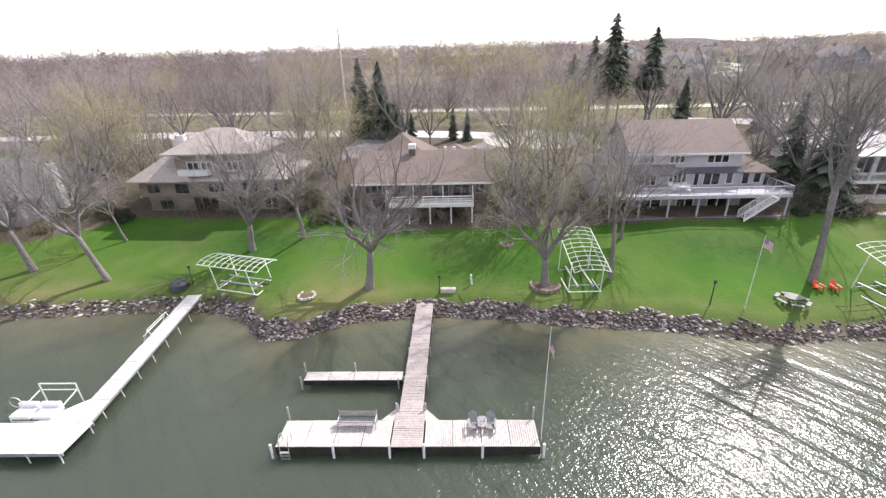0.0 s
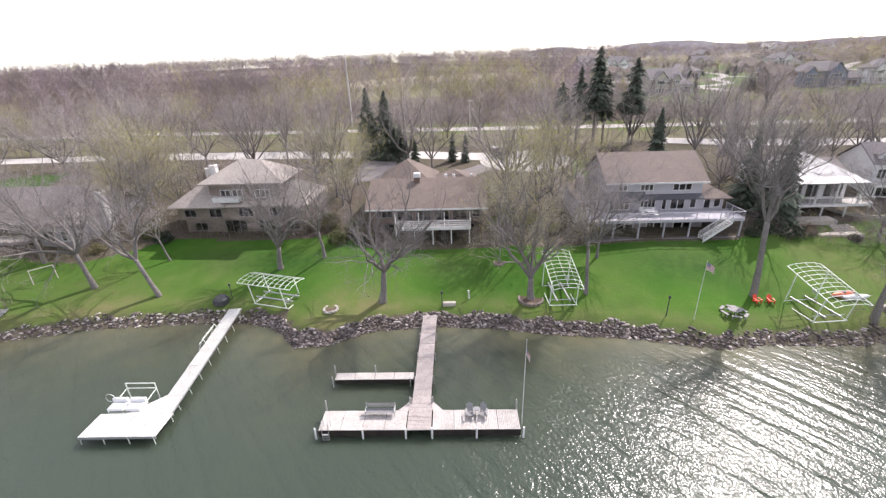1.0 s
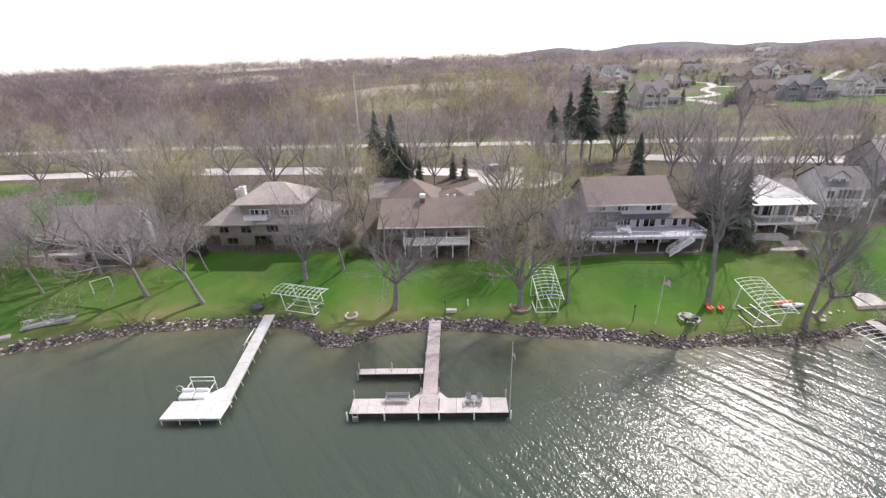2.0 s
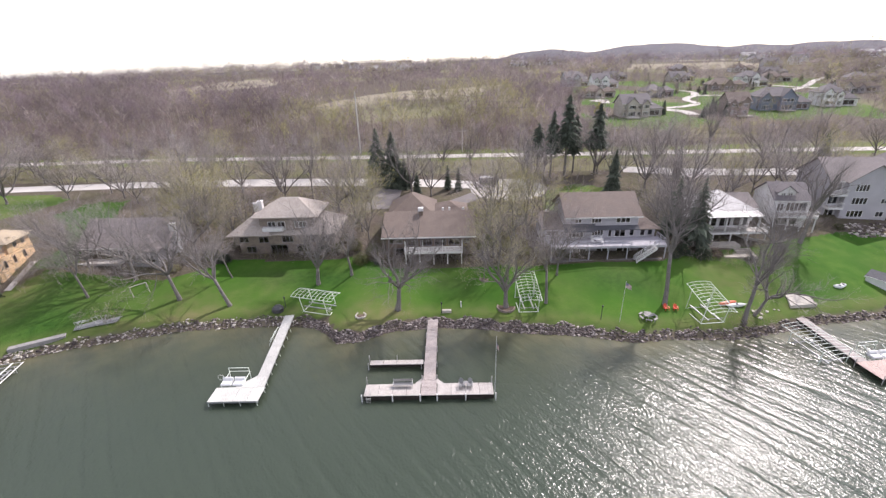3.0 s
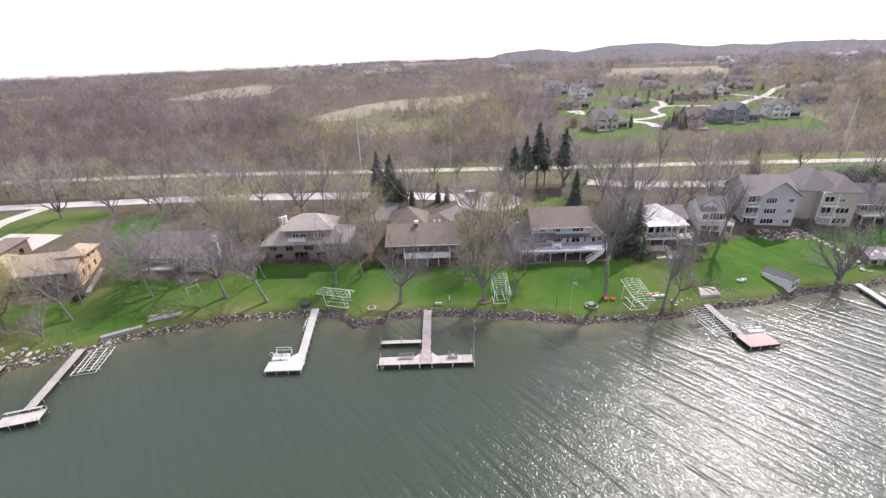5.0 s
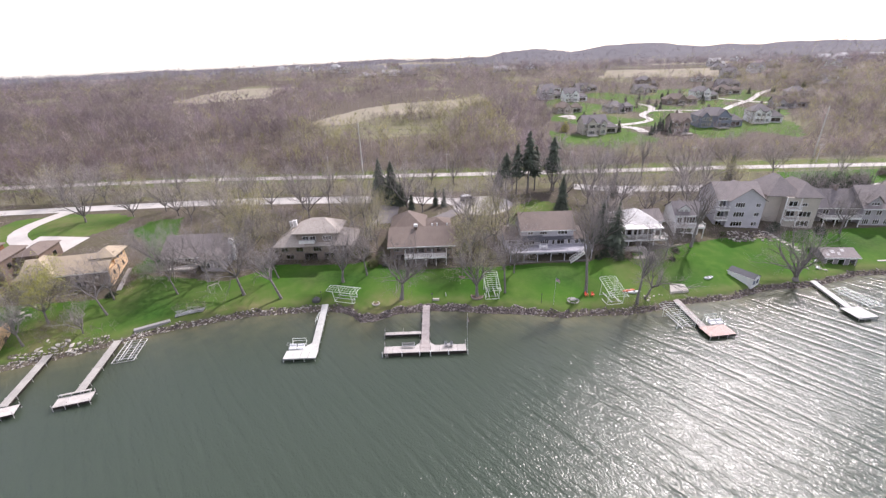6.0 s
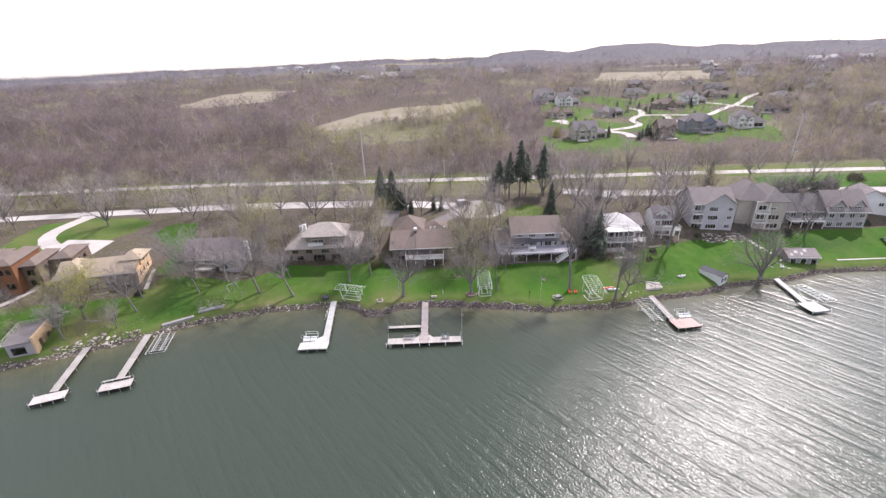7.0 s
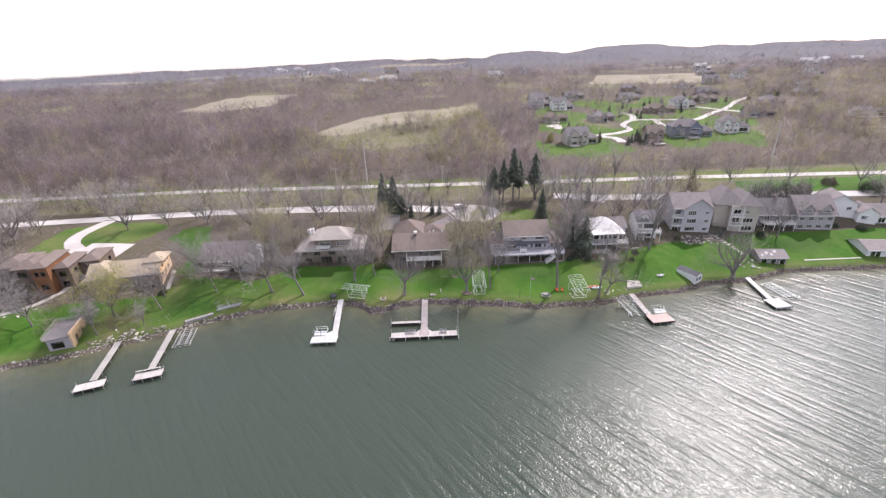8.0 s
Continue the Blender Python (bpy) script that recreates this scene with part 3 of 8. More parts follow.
def water_material():
    m = bpy.data.materials.new("lake_water")
    m.use_nodes = True
    nt = m.node_tree
    bs = nt.nodes["Principled BSDF"]
    bs.inputs["Roughness"].default_value, bs.inputs["IOR"].default_value = 0.2, 1.33
    bs.subsurface_method = "BURLEY"
    bs.inputs["Subsurface Weight"].default_value, bs.inputs["Subsurface Scale"].default_value = 1.0, 1.6
    bs.inputs["Subsurface Radius"].default_value = (1.0, 1.0, 1.0)
    pos = nt.nodes.new("ShaderNodeNewGeometry").outputs["Position"]
    a = nt.nodes.new("ShaderNodeAttribute")
    a.attribute_name = "shallow"
    n = nt.nodes.new("ShaderNodeTexNoise")
    n.inputs["Scale"].default_value, n.inputs["Detail"].default_value = 0.35, 5
    nt.links.new(pos, n.inputs["Vector"])
    mul = nt.nodes.new("ShaderNodeMath")
    mul.operation = "MULTIPLY"
    nt.links.new(a.outputs["Fac"], mul.inputs[0])
    r = nt.nodes.new("ShaderNodeMapRange")
    r.inputs[1].default_value, r.inputs[2].default_value, r.inputs[3].default_value, r.inputs[4].default_value = 0.3, 0.7, 0.5, 1.2
    nt.links.new(n.outputs[0], r.inputs[0])
    nt.links.new(r.outputs[0], mul.inputs[1])
    mx = nt.nodes.new("ShaderNodeMix")
    mx.data_type = "RGBA"
    mx.inputs[6].default_value, mx.inputs[7].default_value = (0.043, 0.058, 0.041, 1), (0.132, 0.124, 0.070, 1)
    nt.links.new(mul.outputs[0], mx.inputs[0])
    nt.links.new(mx.outputs[2], bs.inputs["Base Color"])
    lee = nt.nodes.new("ShaderNodeAttribute")  # smaller waves in the lee of the shore
    lee.attribute_name = "calm"
    swell = nt.nodes.new("ShaderNodeMapRange")
    swell.inputs[3].default_value, swell.inputs[4].default_value = 1.0, 0.3
    nt.links.new(lee.outputs["Fac"], swell.inputs[0])
    last = None
    for scale, stretch, turn, depth, detail in ((0.34, (0.16, 1.0, 1.0), WAVE - 4, 0.07, 0.0), (0.86, (0.10, 1.0, 1.0), WAVE, 0.17, 0.0), (1.6, (0.3, 1.0, 1.0), WAVE + 6, 0.075, 0.5), (3.4, (0.7, 1.0, 1.0), WAVE - 14, 0.05, 0.0), (8.0, (1.0, 1.0, 1.0), WAVE + 25, 0.032, 0.5)):
        mp = nt.nodes.new("ShaderNodeMapping")
        mp.vector_type = "TEXTURE"
        mp.inputs["Rotation"].default_value = (0, 0, radians(turn))
        mp.inputs["Scale"].default_value = tuple(1 / s for s in stretch)
        nt.links.new(pos, mp.inputs[0])
        w = nt.nodes.new("ShaderNodeTexNoise")
        w.inputs["Scale"].default_value, w.inputs["Detail"].default_value = scale, detail
        nt.links.new(mp.outputs[0], w.inputs["Vector"])
        high = w.outputs[0]
        if scale < 2:  # the larger waves run in narrow crests over broad troughs
            off = nt.nodes.new("ShaderNodeMath")
            off.operation, off.inputs[1].default_value = "SUBTRACT", 0.5
            nt.links.new(high, off.inputs[0])
            fold = nt.nodes.new("ShaderNodeMath")
            fold.operation = "ABSOLUTE"
            nt.links.new(off.outputs[0], fold.inputs[0])
            crest = nt.nodes.new("ShaderNodeMath")
            crest.operation, crest.inputs[1].default_value = "MULTIPLY_ADD", -0.8
            nt.links.new(fold.outputs[0], crest.inputs[0])
            nt.links.new(high, crest.inputs[2])
            high = crest.outputs[0]
        b = nt.nodes.new("ShaderNodeBump")
        b.inputs["Distance"].default_value = depth
        nt.links.new(high, b.inputs["Height"])
        nt.links.new(swell.outputs[0], b.inputs["Strength"])
        if last:
            nt.links.new(last, b.inputs["Normal"])
        last = b.outputs[0]
    nt.links.new(last, bs.inputs["Normal"])
    return m


water = sheet("water", axis_steps([(-3000, -150, 300), (-150, 170, 1.5), (170, 3000, 300)]), axis_steps([(-3000, -60, 200), (-60, -14, 4), (-14, 40, 1.0), (40, 70, 15)]),
              lambda x, y: x * 0, water_material(), [("shallow", lambda x, y: np.exp(np.minimum(y - shore(x), 0) / 5.0) * 0.9), ("calm", lambda x, y: np.exp(np.minimum(y - shore(x), 0) / (10.0 - 7.5 * ease(x, 50, 100))))])
tagged(water, "dark green lake water with wind ripples and sun glitter", "lake", kind="structure")


def ribbon(name, pts, width, material, label, lift=0.06, kind="structure", category="road"):
    """A road draped on the ground along points, with a thin edge."""
    pts = [Vector(p) for p in pts]
    fine = []
    for a, b in zip(pts, pts[1:]):
        k = max(2, int((b - a).length / 3))
        fine += [a.lerp(b, i / k) for i in range(k)]
    fine.append(pts[-1])
    for _ in range(3):
        fine = [fine[0]] + [(fine[i - 1] + fine[i] * 2 + fine[i + 1]) / 4 for i in range(1, len(fine) - 1)] + [fine[-1]]
    geo, rows = Geo(), []
    for i, p in enumerate(fine):
        d = (fine[min(i + 1, len(fine) - 1)] - fine[max(i - 1, 0)]).normalized()
        side = Vector((-d.y, d.x))
        row = []
        for k in (-1, -0.5, 0, 0.5, 1):
            q = p + side * (k * width / 2)
            row.append((q.x, q.y, at(q.x, q.y) + lift))
        rows.append(row)
    for row in rows:
        lo = [(row[0][0], row[0][1], row[0][2] - 0.3)]
        hi = [(row[-1][0], row[-1][1], row[-1][2] - 0.3)]
        geo.v += lo + row + hi
    geo.f += [(i * 7 + k, i * 7 + k + 1, i * 7 + k + 8, i * 7 + k + 7) for i in range(len(rows) - 1) for k in range(6)]
    return solid(name, geo, material, label, category, kind)


ribbon("road_1", [(-260, 54), (-190, 62), (-147, 66.5), (-117, 69.7), (-96, 71.2), (-78, 72.7), (-55, 73), (-33, 72.4), (-17, 71.5), (0, 69.5), (12, 67)], 5.4, ASPHALT,
       "sun-bleached lane along the backs of the lake houses")
ribbon("road_2", [(-320, 89), (-178, 93), (-121, 95), (-85, 96), (-36, 94.2), (7, 93), (60, 91.6), (110, 91), (158, 89.5), (230, 87), (330, 84)], 3.6, CONCRETE,
       "pale straight road at the foot of the woods")
ribbon("road_3", [(52, 77), (66, 74), (80, 73), (110, 71.5), (143, 70), (167, 68.8), (200, 67), (300, 62)], 5.0, ASPHALT, "pale lane behind the tall grey houses")
ribbon("driveway_1", [(-116, 68), (-118, 60), (-119, 52), (-115, 45), (-108, 42), (-103, 36), (-100, 32)], 4.4, CONCRETE, "pale curved concrete driveway", category="driveway")
ribbon("driveway_2", [(-109, 42), (-103, 42), (-95, 41)], 10.5, CONCRETE, "pale concrete parking apron beside a driveway", 0.075, category="driveway")
ribbon("driveway_3", [(11, 61), (7, 57), (2, 53), (-3, 50)], 4.2, GREY_DRIVE, "grey driveway from the turning circle to a house", category="driveway")
ribbon("driveway_4", [(-12, 68), (-13, 60), (-12, 52)], 7.5, GREY_DRIVE, "dark driveway under spruces", category="driveway")
ribbon("driveway_5", [(62, 74.5), (66, 72), (70, 70.5)], 4.0, CONCRETE, "pale forecourt of a lake house", category="driveway")
disc = Geo()
ring = [(18.5 + 9.6 * math.cos(a * math.tau / 40), 63.5 + 7.6 * math.sin(a * math.tau / 40)) for a in range(40)]
disc.v = [(18.5, 63.5, at(18.5, 63.5) + 0.1)] + [(x, y, at(x, y) + 0.1) for x, y in ring] + [(x, y, at(x, y) - 0.2) for x, y in ring]
disc.f = [(0, 1 + i, 1 + (i + 1) % 40) for i in range(40)] + [(1 + i, 41 + i, 41 + (i + 1) % 40, 1 + (i + 1) % 40) for i in range(40)]
solid("road_4", disc, CONCRETE, "pale round turning circle at the end of the lane", "road", "structure")
for k, (pts, w) in enumerate([([(88, 150), (100, 167), (115, 170), (128, 178), (126, 190), (135, 202), (140, 206), (155, 204), (180, 199), (205, 222), (217, 230), (208, 243), (198, 250)], 3.6),
                              ([(217, 230), (235, 248), (247, 262), (275, 285)], 3.6), ([(100, 167), (112, 158), (110, 150)], 5), ([(155, 204), (150, 190), (155, 178)], 4), ([(80, 193), (88, 200), (84, 186)], 5),
                              ([(140, 206), (148, 222), (143, 232)], 4), ([(217, 230), (225, 222)], 5)]):
    ribbon(f"driveway_{k + 6}", pts, w, CONCRETE, "pale concrete estate road between lawns", 0.12)

# ---- houses ----
def grid_solid(geo, us, zs, filled, place, t0, t1):
    """A plate of grid cells, open where not filled, in one connected piece."""
    nu, nz = len(us) - 1, len(zs) - 1
    number = {}

    def vert(i, k, t):
        if (i, k, t) not in number:
            number[i, k, t] = len(geo.v)
            geo.v.append(place(us[i], (t0, t1)[t], zs[k]))
        return number[i, k, t]

    def full(i, k):
        return 0 <= i < nu and 0 <= k < nz and filled((us[i] + us[i + 1]) / 2, (zs[k] + zs[k + 1]) / 2)

    for i in range(nu):
        for k in range(nz):
            if not full(i, k):
                continue
            geo.f.append((vert(i, k, 0), vert(i + 1, k, 0), vert(i + 1, k + 1, 0), vert(i, k + 1, 0)))
            geo.f.append((vert(i, k + 1, 1), vert(i + 1, k + 1, 1), vert(i + 1, k, 1), vert(i, k, 1)))
            for di, dk, (a, b), (c, d) in ((-1, 0, (i, k), (i, k + 1)), (1, 0, (i + 1, k + 1), (i + 1, k)), (0, -1, (i + 1, k), (i, k)), (0, 1, (i, k + 1), (i + 1, k + 1))):
                if not full(i + di, k + dk):
                    geo.f.append((vert(a, b, 0), vert(c, d, 0), vert(c, d, 1), vert(a, b, 1)))


def wall_side(geo, u0, u1, z0, z1, holes, place, thick=0.22):
    """A wall round its openings; place(u, depth, z) gives the point."""
    us = sorted({u0, u1, *[min(max(v, u0), u1) for h in holes for v in (h[0], h[0] + h[2])]})
    zs = sorted({z0, z1, *[min(max(v, z0), z1) for h in holes for v in (h[1], h[1] + h[3])]})
    grid_solid(geo, us, zs, lambda u, z: not any(h[0] < u < h[0] + h[2] and h[1] < z < h[1] + h[3] for h in holes), place, 0, thick)


def window(home, place, u, z, w, h, trim=TRIM, bars=1, name="window"):
    """A framed window in an opening, with its pane as a part of it."""
    g = Geo()
    e = min(0.09, w * 0.12)
    mids = [u + w * k / bars for k in range(1, bars)]
    us = sorted([u, u + e, u + w - e, u + w] + [m + s * e / 2 for m in mids for s in (-1, 1)])
    grid_solid(g, us, [z, z + e, z + h - e, z + h], lambda a, b: b < z + e or b > z + h - e or a < u + e or a > u + w - e or any(abs(a - m) < e / 2 for m in mids), place, -0.035, 0.11)
    frame_ob = part(name, g, trim, home)
    p = Geo()
    vs = [place(a, t, b) for t in (0.06, 0.08) for a, b in ((u + e, z + e), (u + w - e, z + e), (u + w - e, z + h - e), (u + e, z + h - e))]
    p.add(vs, [(0, 1, 2, 3), (7, 6, 5, 4)] + [(i, 4 + i, 4 + (i + 1) % 4, (i + 1) % 4) for i in range(4)])
    part("pane", p, GLASS, frame_ob)


def block(home, x0, x1, y0, y1, z0, z1, wall, front=(), left=(), right=(), trim=TRIM):
    """Four walls with openings. Openings are (along, up, width, height, bars)."""
    g = Geo()
    sides = {"front": (lambda u, t, z: (u, y0 + t, z), x0, x1, front), "left": (lambda u, t, z: (x0 + t, y1 - u, z), 0.22, y1 - y0 - 0.22, left),
             "right": (lambda u, t, z: (x1 - t, y0 + u, z), 0.22, y1 - y0 - 0.22, right)}
    for place, a, b, holes in sides.values():
        wall_side(g, a, b, z0, z1, [h[:4] for h in holes], place)
    g.box(x0, x1, y1 - 0.22, y1, z0, z1)
    part("wall", g, wall, home)
    f = Geo()
    f.box(x0 + 0.23, x1 - 0.23, y0 + 0.23, y1 - 0.23, z1 - 0.12, z1 - 0.02)
    f.box(x0 + 0.23, x1 - 0.23, y0 + 2.2, y0 + 2.3, z0, z1 - 0.13)
    part("floor_slab", f, BROWN_WALL, home)
    for place, a, b, holes in sides.values():
        for h in holes:
            window(home, place, h[0], h[1], h[2], h[3], trim, h[4] if len(h) > 4 else 2)


def slab_poly(geo, pts, thick):
    """A roof plane of some thickness under the polygon."""
    n = len(pts)
    vs = [tuple(p) for p in pts] + [(p[0], p[1], p[2] - thick) for p in pts]
    geo.add(vs, [tuple(range(n)), tuple(range(2 * n - 1, n - 1, -1))] + [(i, n + i, n + (i + 1) % n, (i + 1) % n) for i in range(n)])


def gable_x(home, x0, x1, y0, y1, z, rise, roof, wall, over=0.5, ridge=0.5):
    g, ym, o = Geo(), y0 + (y1 - y0) * ridge, over
    sf, sb = rise / (ym - y0), rise / (y1 - ym)
    line = [(y0 - o, z - sf * o + 0.15), (ym, z + rise + 0.15), (y1 + o, z - sb * o + 0.15), (y1 + o, z - sb * o), (ym, z + rise), (y0 - o, z - sf * o)]
    g.add([(x, y, q) for x in (x0 - o, x1 + o) for y, q in line], [(0, 1, 4, 5), (1, 2, 3, 4), (11, 10, 7, 6), (10, 9, 8, 7)] + [(i, 6 + i, 6 + (i + 1) % 6, (i + 1) % 6) for i in range(6)])
    part("roof", g, roof, home)
    for x in (x0, x1 - 0.2):
        w = Geo()
        w.add([(x, y0, z), (x, y1, z), (x, ym, z + rise - 0.02), (x + 0.2, y0, z), (x + 0.2, y1, z), (x + 0.2, ym, z + rise - 0.02)],
              [(0, 2, 1), (3, 4, 5), (0, 1, 4, 3), (1, 2, 5, 4), (2, 0, 3, 5)])
        part("gable", w, wall, home)
    t = Geo()
    t.box(x0 - o, x1 + o, y0 - o - 0.05, y0 - o + 0.02, z - sf * o - 0.1, z - sf * o + 0.14)
    part("fascia", t, TRIM, home)


def gable_y(home, x0, x1, y0, y1, z, rise, roof, wall, over=0.5):
    g, xm, o = Geo(), (x0 + x1) / 2, over
    s = rise / (xm - x0)
    line = [(x0 - o, z - s * o + 0.15), (xm, z + rise + 0.15), (x1 + o, z - s * o + 0.15), (x1 + o, z - s * o), (xm, z + rise), (x0 - o, z - s * o)]
    g.add([(x, y, q) for y in (y0 - o, y1 + o) for x, q in line], [(5, 4, 1, 0), (4, 3, 2, 1), (6, 7, 10, 11), (7, 8, 9, 10)] + [((i + 1) % 6, 6 + (i + 1) % 6, 6 + i, i) for i in range(6)])
    part("roof", g, roof, home)
    for y in (y0, y1 - 0.2):
        w = Geo()
        w.add([(x0, y, z), (x1, y, z), (xm, y, z + rise - 0.02), (x0, y + 0.2, z), (x1, y + 0.2, z), (xm, y + 0.2, z + rise - 0.02)],
              [(0, 1, 2), (5, 4, 3), (0, 3, 4, 1), (1, 4, 5, 2), (2, 5, 3, 0)])
        part("gable", w, wall, home)


def hip(home, x0, x1, y0, y1, z, rise, roof, over=0.6):
    """A hipped roof, its ridge along the longer side."""
    o = over
    a, b, c, d = x0 - o, x1 + o, y0 - o, y1 + o
    k = min(b - a, d - c) / 2
    zb, zt = z, z + rise
    r0, r1 = ((a + k, (c + d) / 2, zt), (b - k, (c + d) / 2, zt)) if b - a >= d - c else (((a + b) / 2, c + k, zt), ((a + b) / 2, d - k, zt))
    g = Geo()
    eaves = [(a, c), (b, c), (b, d), (a, d)]
    tops = [(0, 1, 5, 4), (1, 2, 5), (2, 3, 4, 5), (3, 0, 4)] if b - a >= d - c else [(0, 1, 4), (1, 2, 5, 4), (2, 3, 5), (3, 0, 4, 5)]
    g.add([(x, y, zb) for x, y in eaves] + [r0, r1] + [(x, y, zb - 0.18) for x, y in eaves], tops + [(6 + i, 6 + (i + 1) % 4, (i + 1) % 4, i) for i in range(4)] + [(9, 8, 7, 6)])
    part("roof", g, roof, home)


def lean_to(home, pts, roof, thick=0.15, name="roof"):
    g = Geo()
    slab_poly(g, pts, thick)
    part(name, g, roof, home)


def rail(home, pts, height=0.95, post_gap=1.6, material=TRIM, balusters=True):
    """A railing along a line of points."""
    g, bars = Geo(), Geo()
    for a, b in zip(pts, pts[1:]):
        a, b = Vector(a), Vector(b)
        n = max(1, round((b - a).length / post_gap))
        up = Vector((0, 0, height))
        for i in range(n + 1):
            p = a.lerp(b, i / n)
            g.tube([p, p + up + Vector((0, 0, 0.05))], 0.05, 4)
        for f, r in ((1.0, 0.05), (0.12, 0.035)) if balusters else ((1.0, 0.05), (0.7, 0.035), (0.4, 0.035), (0.12, 0.035)):
            g.tube([a + up * f, b + up * f], r, 4)
        if balusters:
            m = max(2, round((b - a).length / 0.22))
            for i in range(1, m):
                p = a.lerp(b, i / m)
                bars.tube([p + up * 0.12, p + up], 0.018, 4, False)
    r = part("railing", g, material, home)
    if bars.v:
        part("railing_infill", bars, material, r)["kind"] = "stuff"


def deck(home, x0, x1, y0, y1, z, foot, material=TRIM, floor=DECK_PALE, posts=5, rails=True, bars=True):
    g = Geo()
    g.box(x0, x1, y0, y1, z - 0.06, z, bevel=0.01)
    part("deck_floor", g, floor, home)
    s = Geo()
    s.box(x0, x1, y0 - 0.06, y0 - 0.002, z - 0.38, z + 0.02)
    s.box(x0 - 0.06, x0 - 0.002, y0, y1, z - 0.38, z + 0.02), s.box(x1 + 0.002, x1 + 0.06, y0, y1, z - 0.38, z + 0.02)
    part("deck_fascia", s, material, home)
    for i in range(posts):
        x = x0 + 0.15 + (x1 - x0 - 0.3) * i / max(1, posts - 1)
        q = Geo()
        q.box(x - 0.09, x + 0.09, y0 + 0.1, y0 + 0.28, foot, z - 0.06)
        part("deck_post", q, material, home)
    if rails:
        rail(home, [(x0, y1, z), (x0, y0 + 0.03, z), (x1, y0 + 0.03, z), (x1, y1, z)], material=material, balusters=bars)


def chimney(home, x, y, z0, z1, w=0.7, material=SIDING_WHITE, pot=DARK_TRIM):
    g = Geo()
    g.box(x - w / 2, x + w / 2, y - w / 2, y + w / 2, z0, z1)
    g.box(x - w / 2 - 0.08, x + w / 2 + 0.08, y - w / 2 - 0.08, y + w / 2 + 0.08, z1 - 0.003, z1 + 0.12, bevel=0.03)
    c = part("chimney", g, material, home)
    p = Geo()
    p.tube([(x, y, z1 + 0.1), (x, y, z1 + 0.45)], 0.16, 8)
    part("flue", p, pot, c)


def row(n, a, b, z, w, h, bars=2):
    """n openings spread evenly from a to b."""
    return [(a + (b - a - w) * i / max(1, n - 1), z, w, h, bars) for i in range(n)]


def stairs(home, x0, y0, z0, x1, z1, width, material=TRIM, steps=11):
    """A straight flight along x, with stringers and a rail."""
    for i in range(steps):
        t = (i + 0.5) / steps
        g = Geo()
        x, z = x0 + (x1 - x0) * t, z0 + (z1 - z0) * (i + 1) / steps
        w = abs(x1 - x0) / steps * 0.6
        g.box(x - w, x + w, y0, y0 + width, z - 0.05, z, bevel=0.01)
        part("tread", g, DECK_PALE, home)
    for y in (y0, y0 + width):
        g = Geo()
        slab_poly(g, [(x0, y - 0.04, z0 + 0.05), (x0, y + 0.04, z0 + 0.05), (x1, y + 0.04, z1 + 0.05), (x1, y - 0.04, z1 + 0.05)], 0.3)
        part("stringer", g, material, home)
        rail(home, [(x0, y, z0), (x1, y, z1)], 0.9, 1.5, material, False)


# the two-storey pale house with the wide deck
h = thing("lake_house", "pale blue-grey two-storey house with taupe shingle roof and white deck", "house", 31.9, 34.4, 4.7)
X = lambda x: x - 32.3  # noqa: E731
block(h, X(25.6), X(39.1), 0, 9.5, 2.75, 7.25, SIDING_GREY,
      [(X(27.2), 5.75, 1.3, 0.85, 2), (X(30.3), 5.7, 1.9, 0.95, 3), (X(34.9), 5.65, 2.7, 1.05, 3), (X(26.2), 2.9, 2.9, 1.6, 4), (X(30.6), 3.2, 2.2, 1.25, 4),
       (X(33.7), 2.85, 0.7, 1.75, 1), (X(34.9), 2.85, 2.1, 1.9, 2), (X(37.7), 3.0, 0.9, 1.6, 1)], [(2, 5.6, 1.2, 1.1)], [(5.5, 5.6, 1.2, 1.1)])
# Basement in duskier siding, with the shade under the deck in its colour.
block(h, X(25.6), X(39.1), -1.6, 9.5, -1.2, 2.72, SIDING_DUSK, [(X(26.8), 0.3, 2.6, 2.0, 2), (X(31.2), 0.2, 2.2, 2.1, 2), (X(35.0), 0.3, 2.6, 2.0, 2)])
gable_x(h, X(25.6), X(39.1), 0, 9.5, 7.25, 3.05, ROOF_TAUPE, SIDING_GREY, 0.55)
block(h, X(21.6), X(25.55), 0.6, 7.5, -0.8, 4.6, SIDING_GREY, [(X(22.2), 3.1, 2.4, 1.1, 3), (X(22.2), 0.3, 2.2, 1.4, 2)])
lean_to(h, [(X(21.2), 0.1, 4.65), (X(25.6), 0.1, 4.65), (X(25.6), 7.6, 5.9), (X(21.2), 7.6, 5.9)], ROOF_TAUPE)
block(h, X(39.15), X(42.6), 0.2, 8, -0.8, 4.5, SIDING_GREY, [(X(39.8), 2.85, 1.0, 1.6, 1), (X(41.2), 3.0, 1.0, 1.4, 1)], (), [(2, 3.0, 2.4, 1.3, 3)])
g = Geo()
g.add([(X(39.12), -0.7, 4.6), (X(43.3), -0.7, 4.6), (X(43.3), 8.4, 4.6), (X(39.12), 8.4, 4.6), (X(39.12), 3.9, 7.1), (X(39.12), -0.7, 4.44), (X(43.3), -0.7, 4.44), (X(43.3), 8.4, 4.44), (X(39.12), 8.4, 4.44)],
      [(0, 1, 4), (1, 2, 4), (2, 3, 4), (0, 4, 3), (5, 6, 1, 0), (6, 7, 2, 1), (7, 8, 3, 2), (8, 5, 0, 3), (8, 7, 6, 5)])
part("wing_roof", g, ROOF_TAUPE, h)
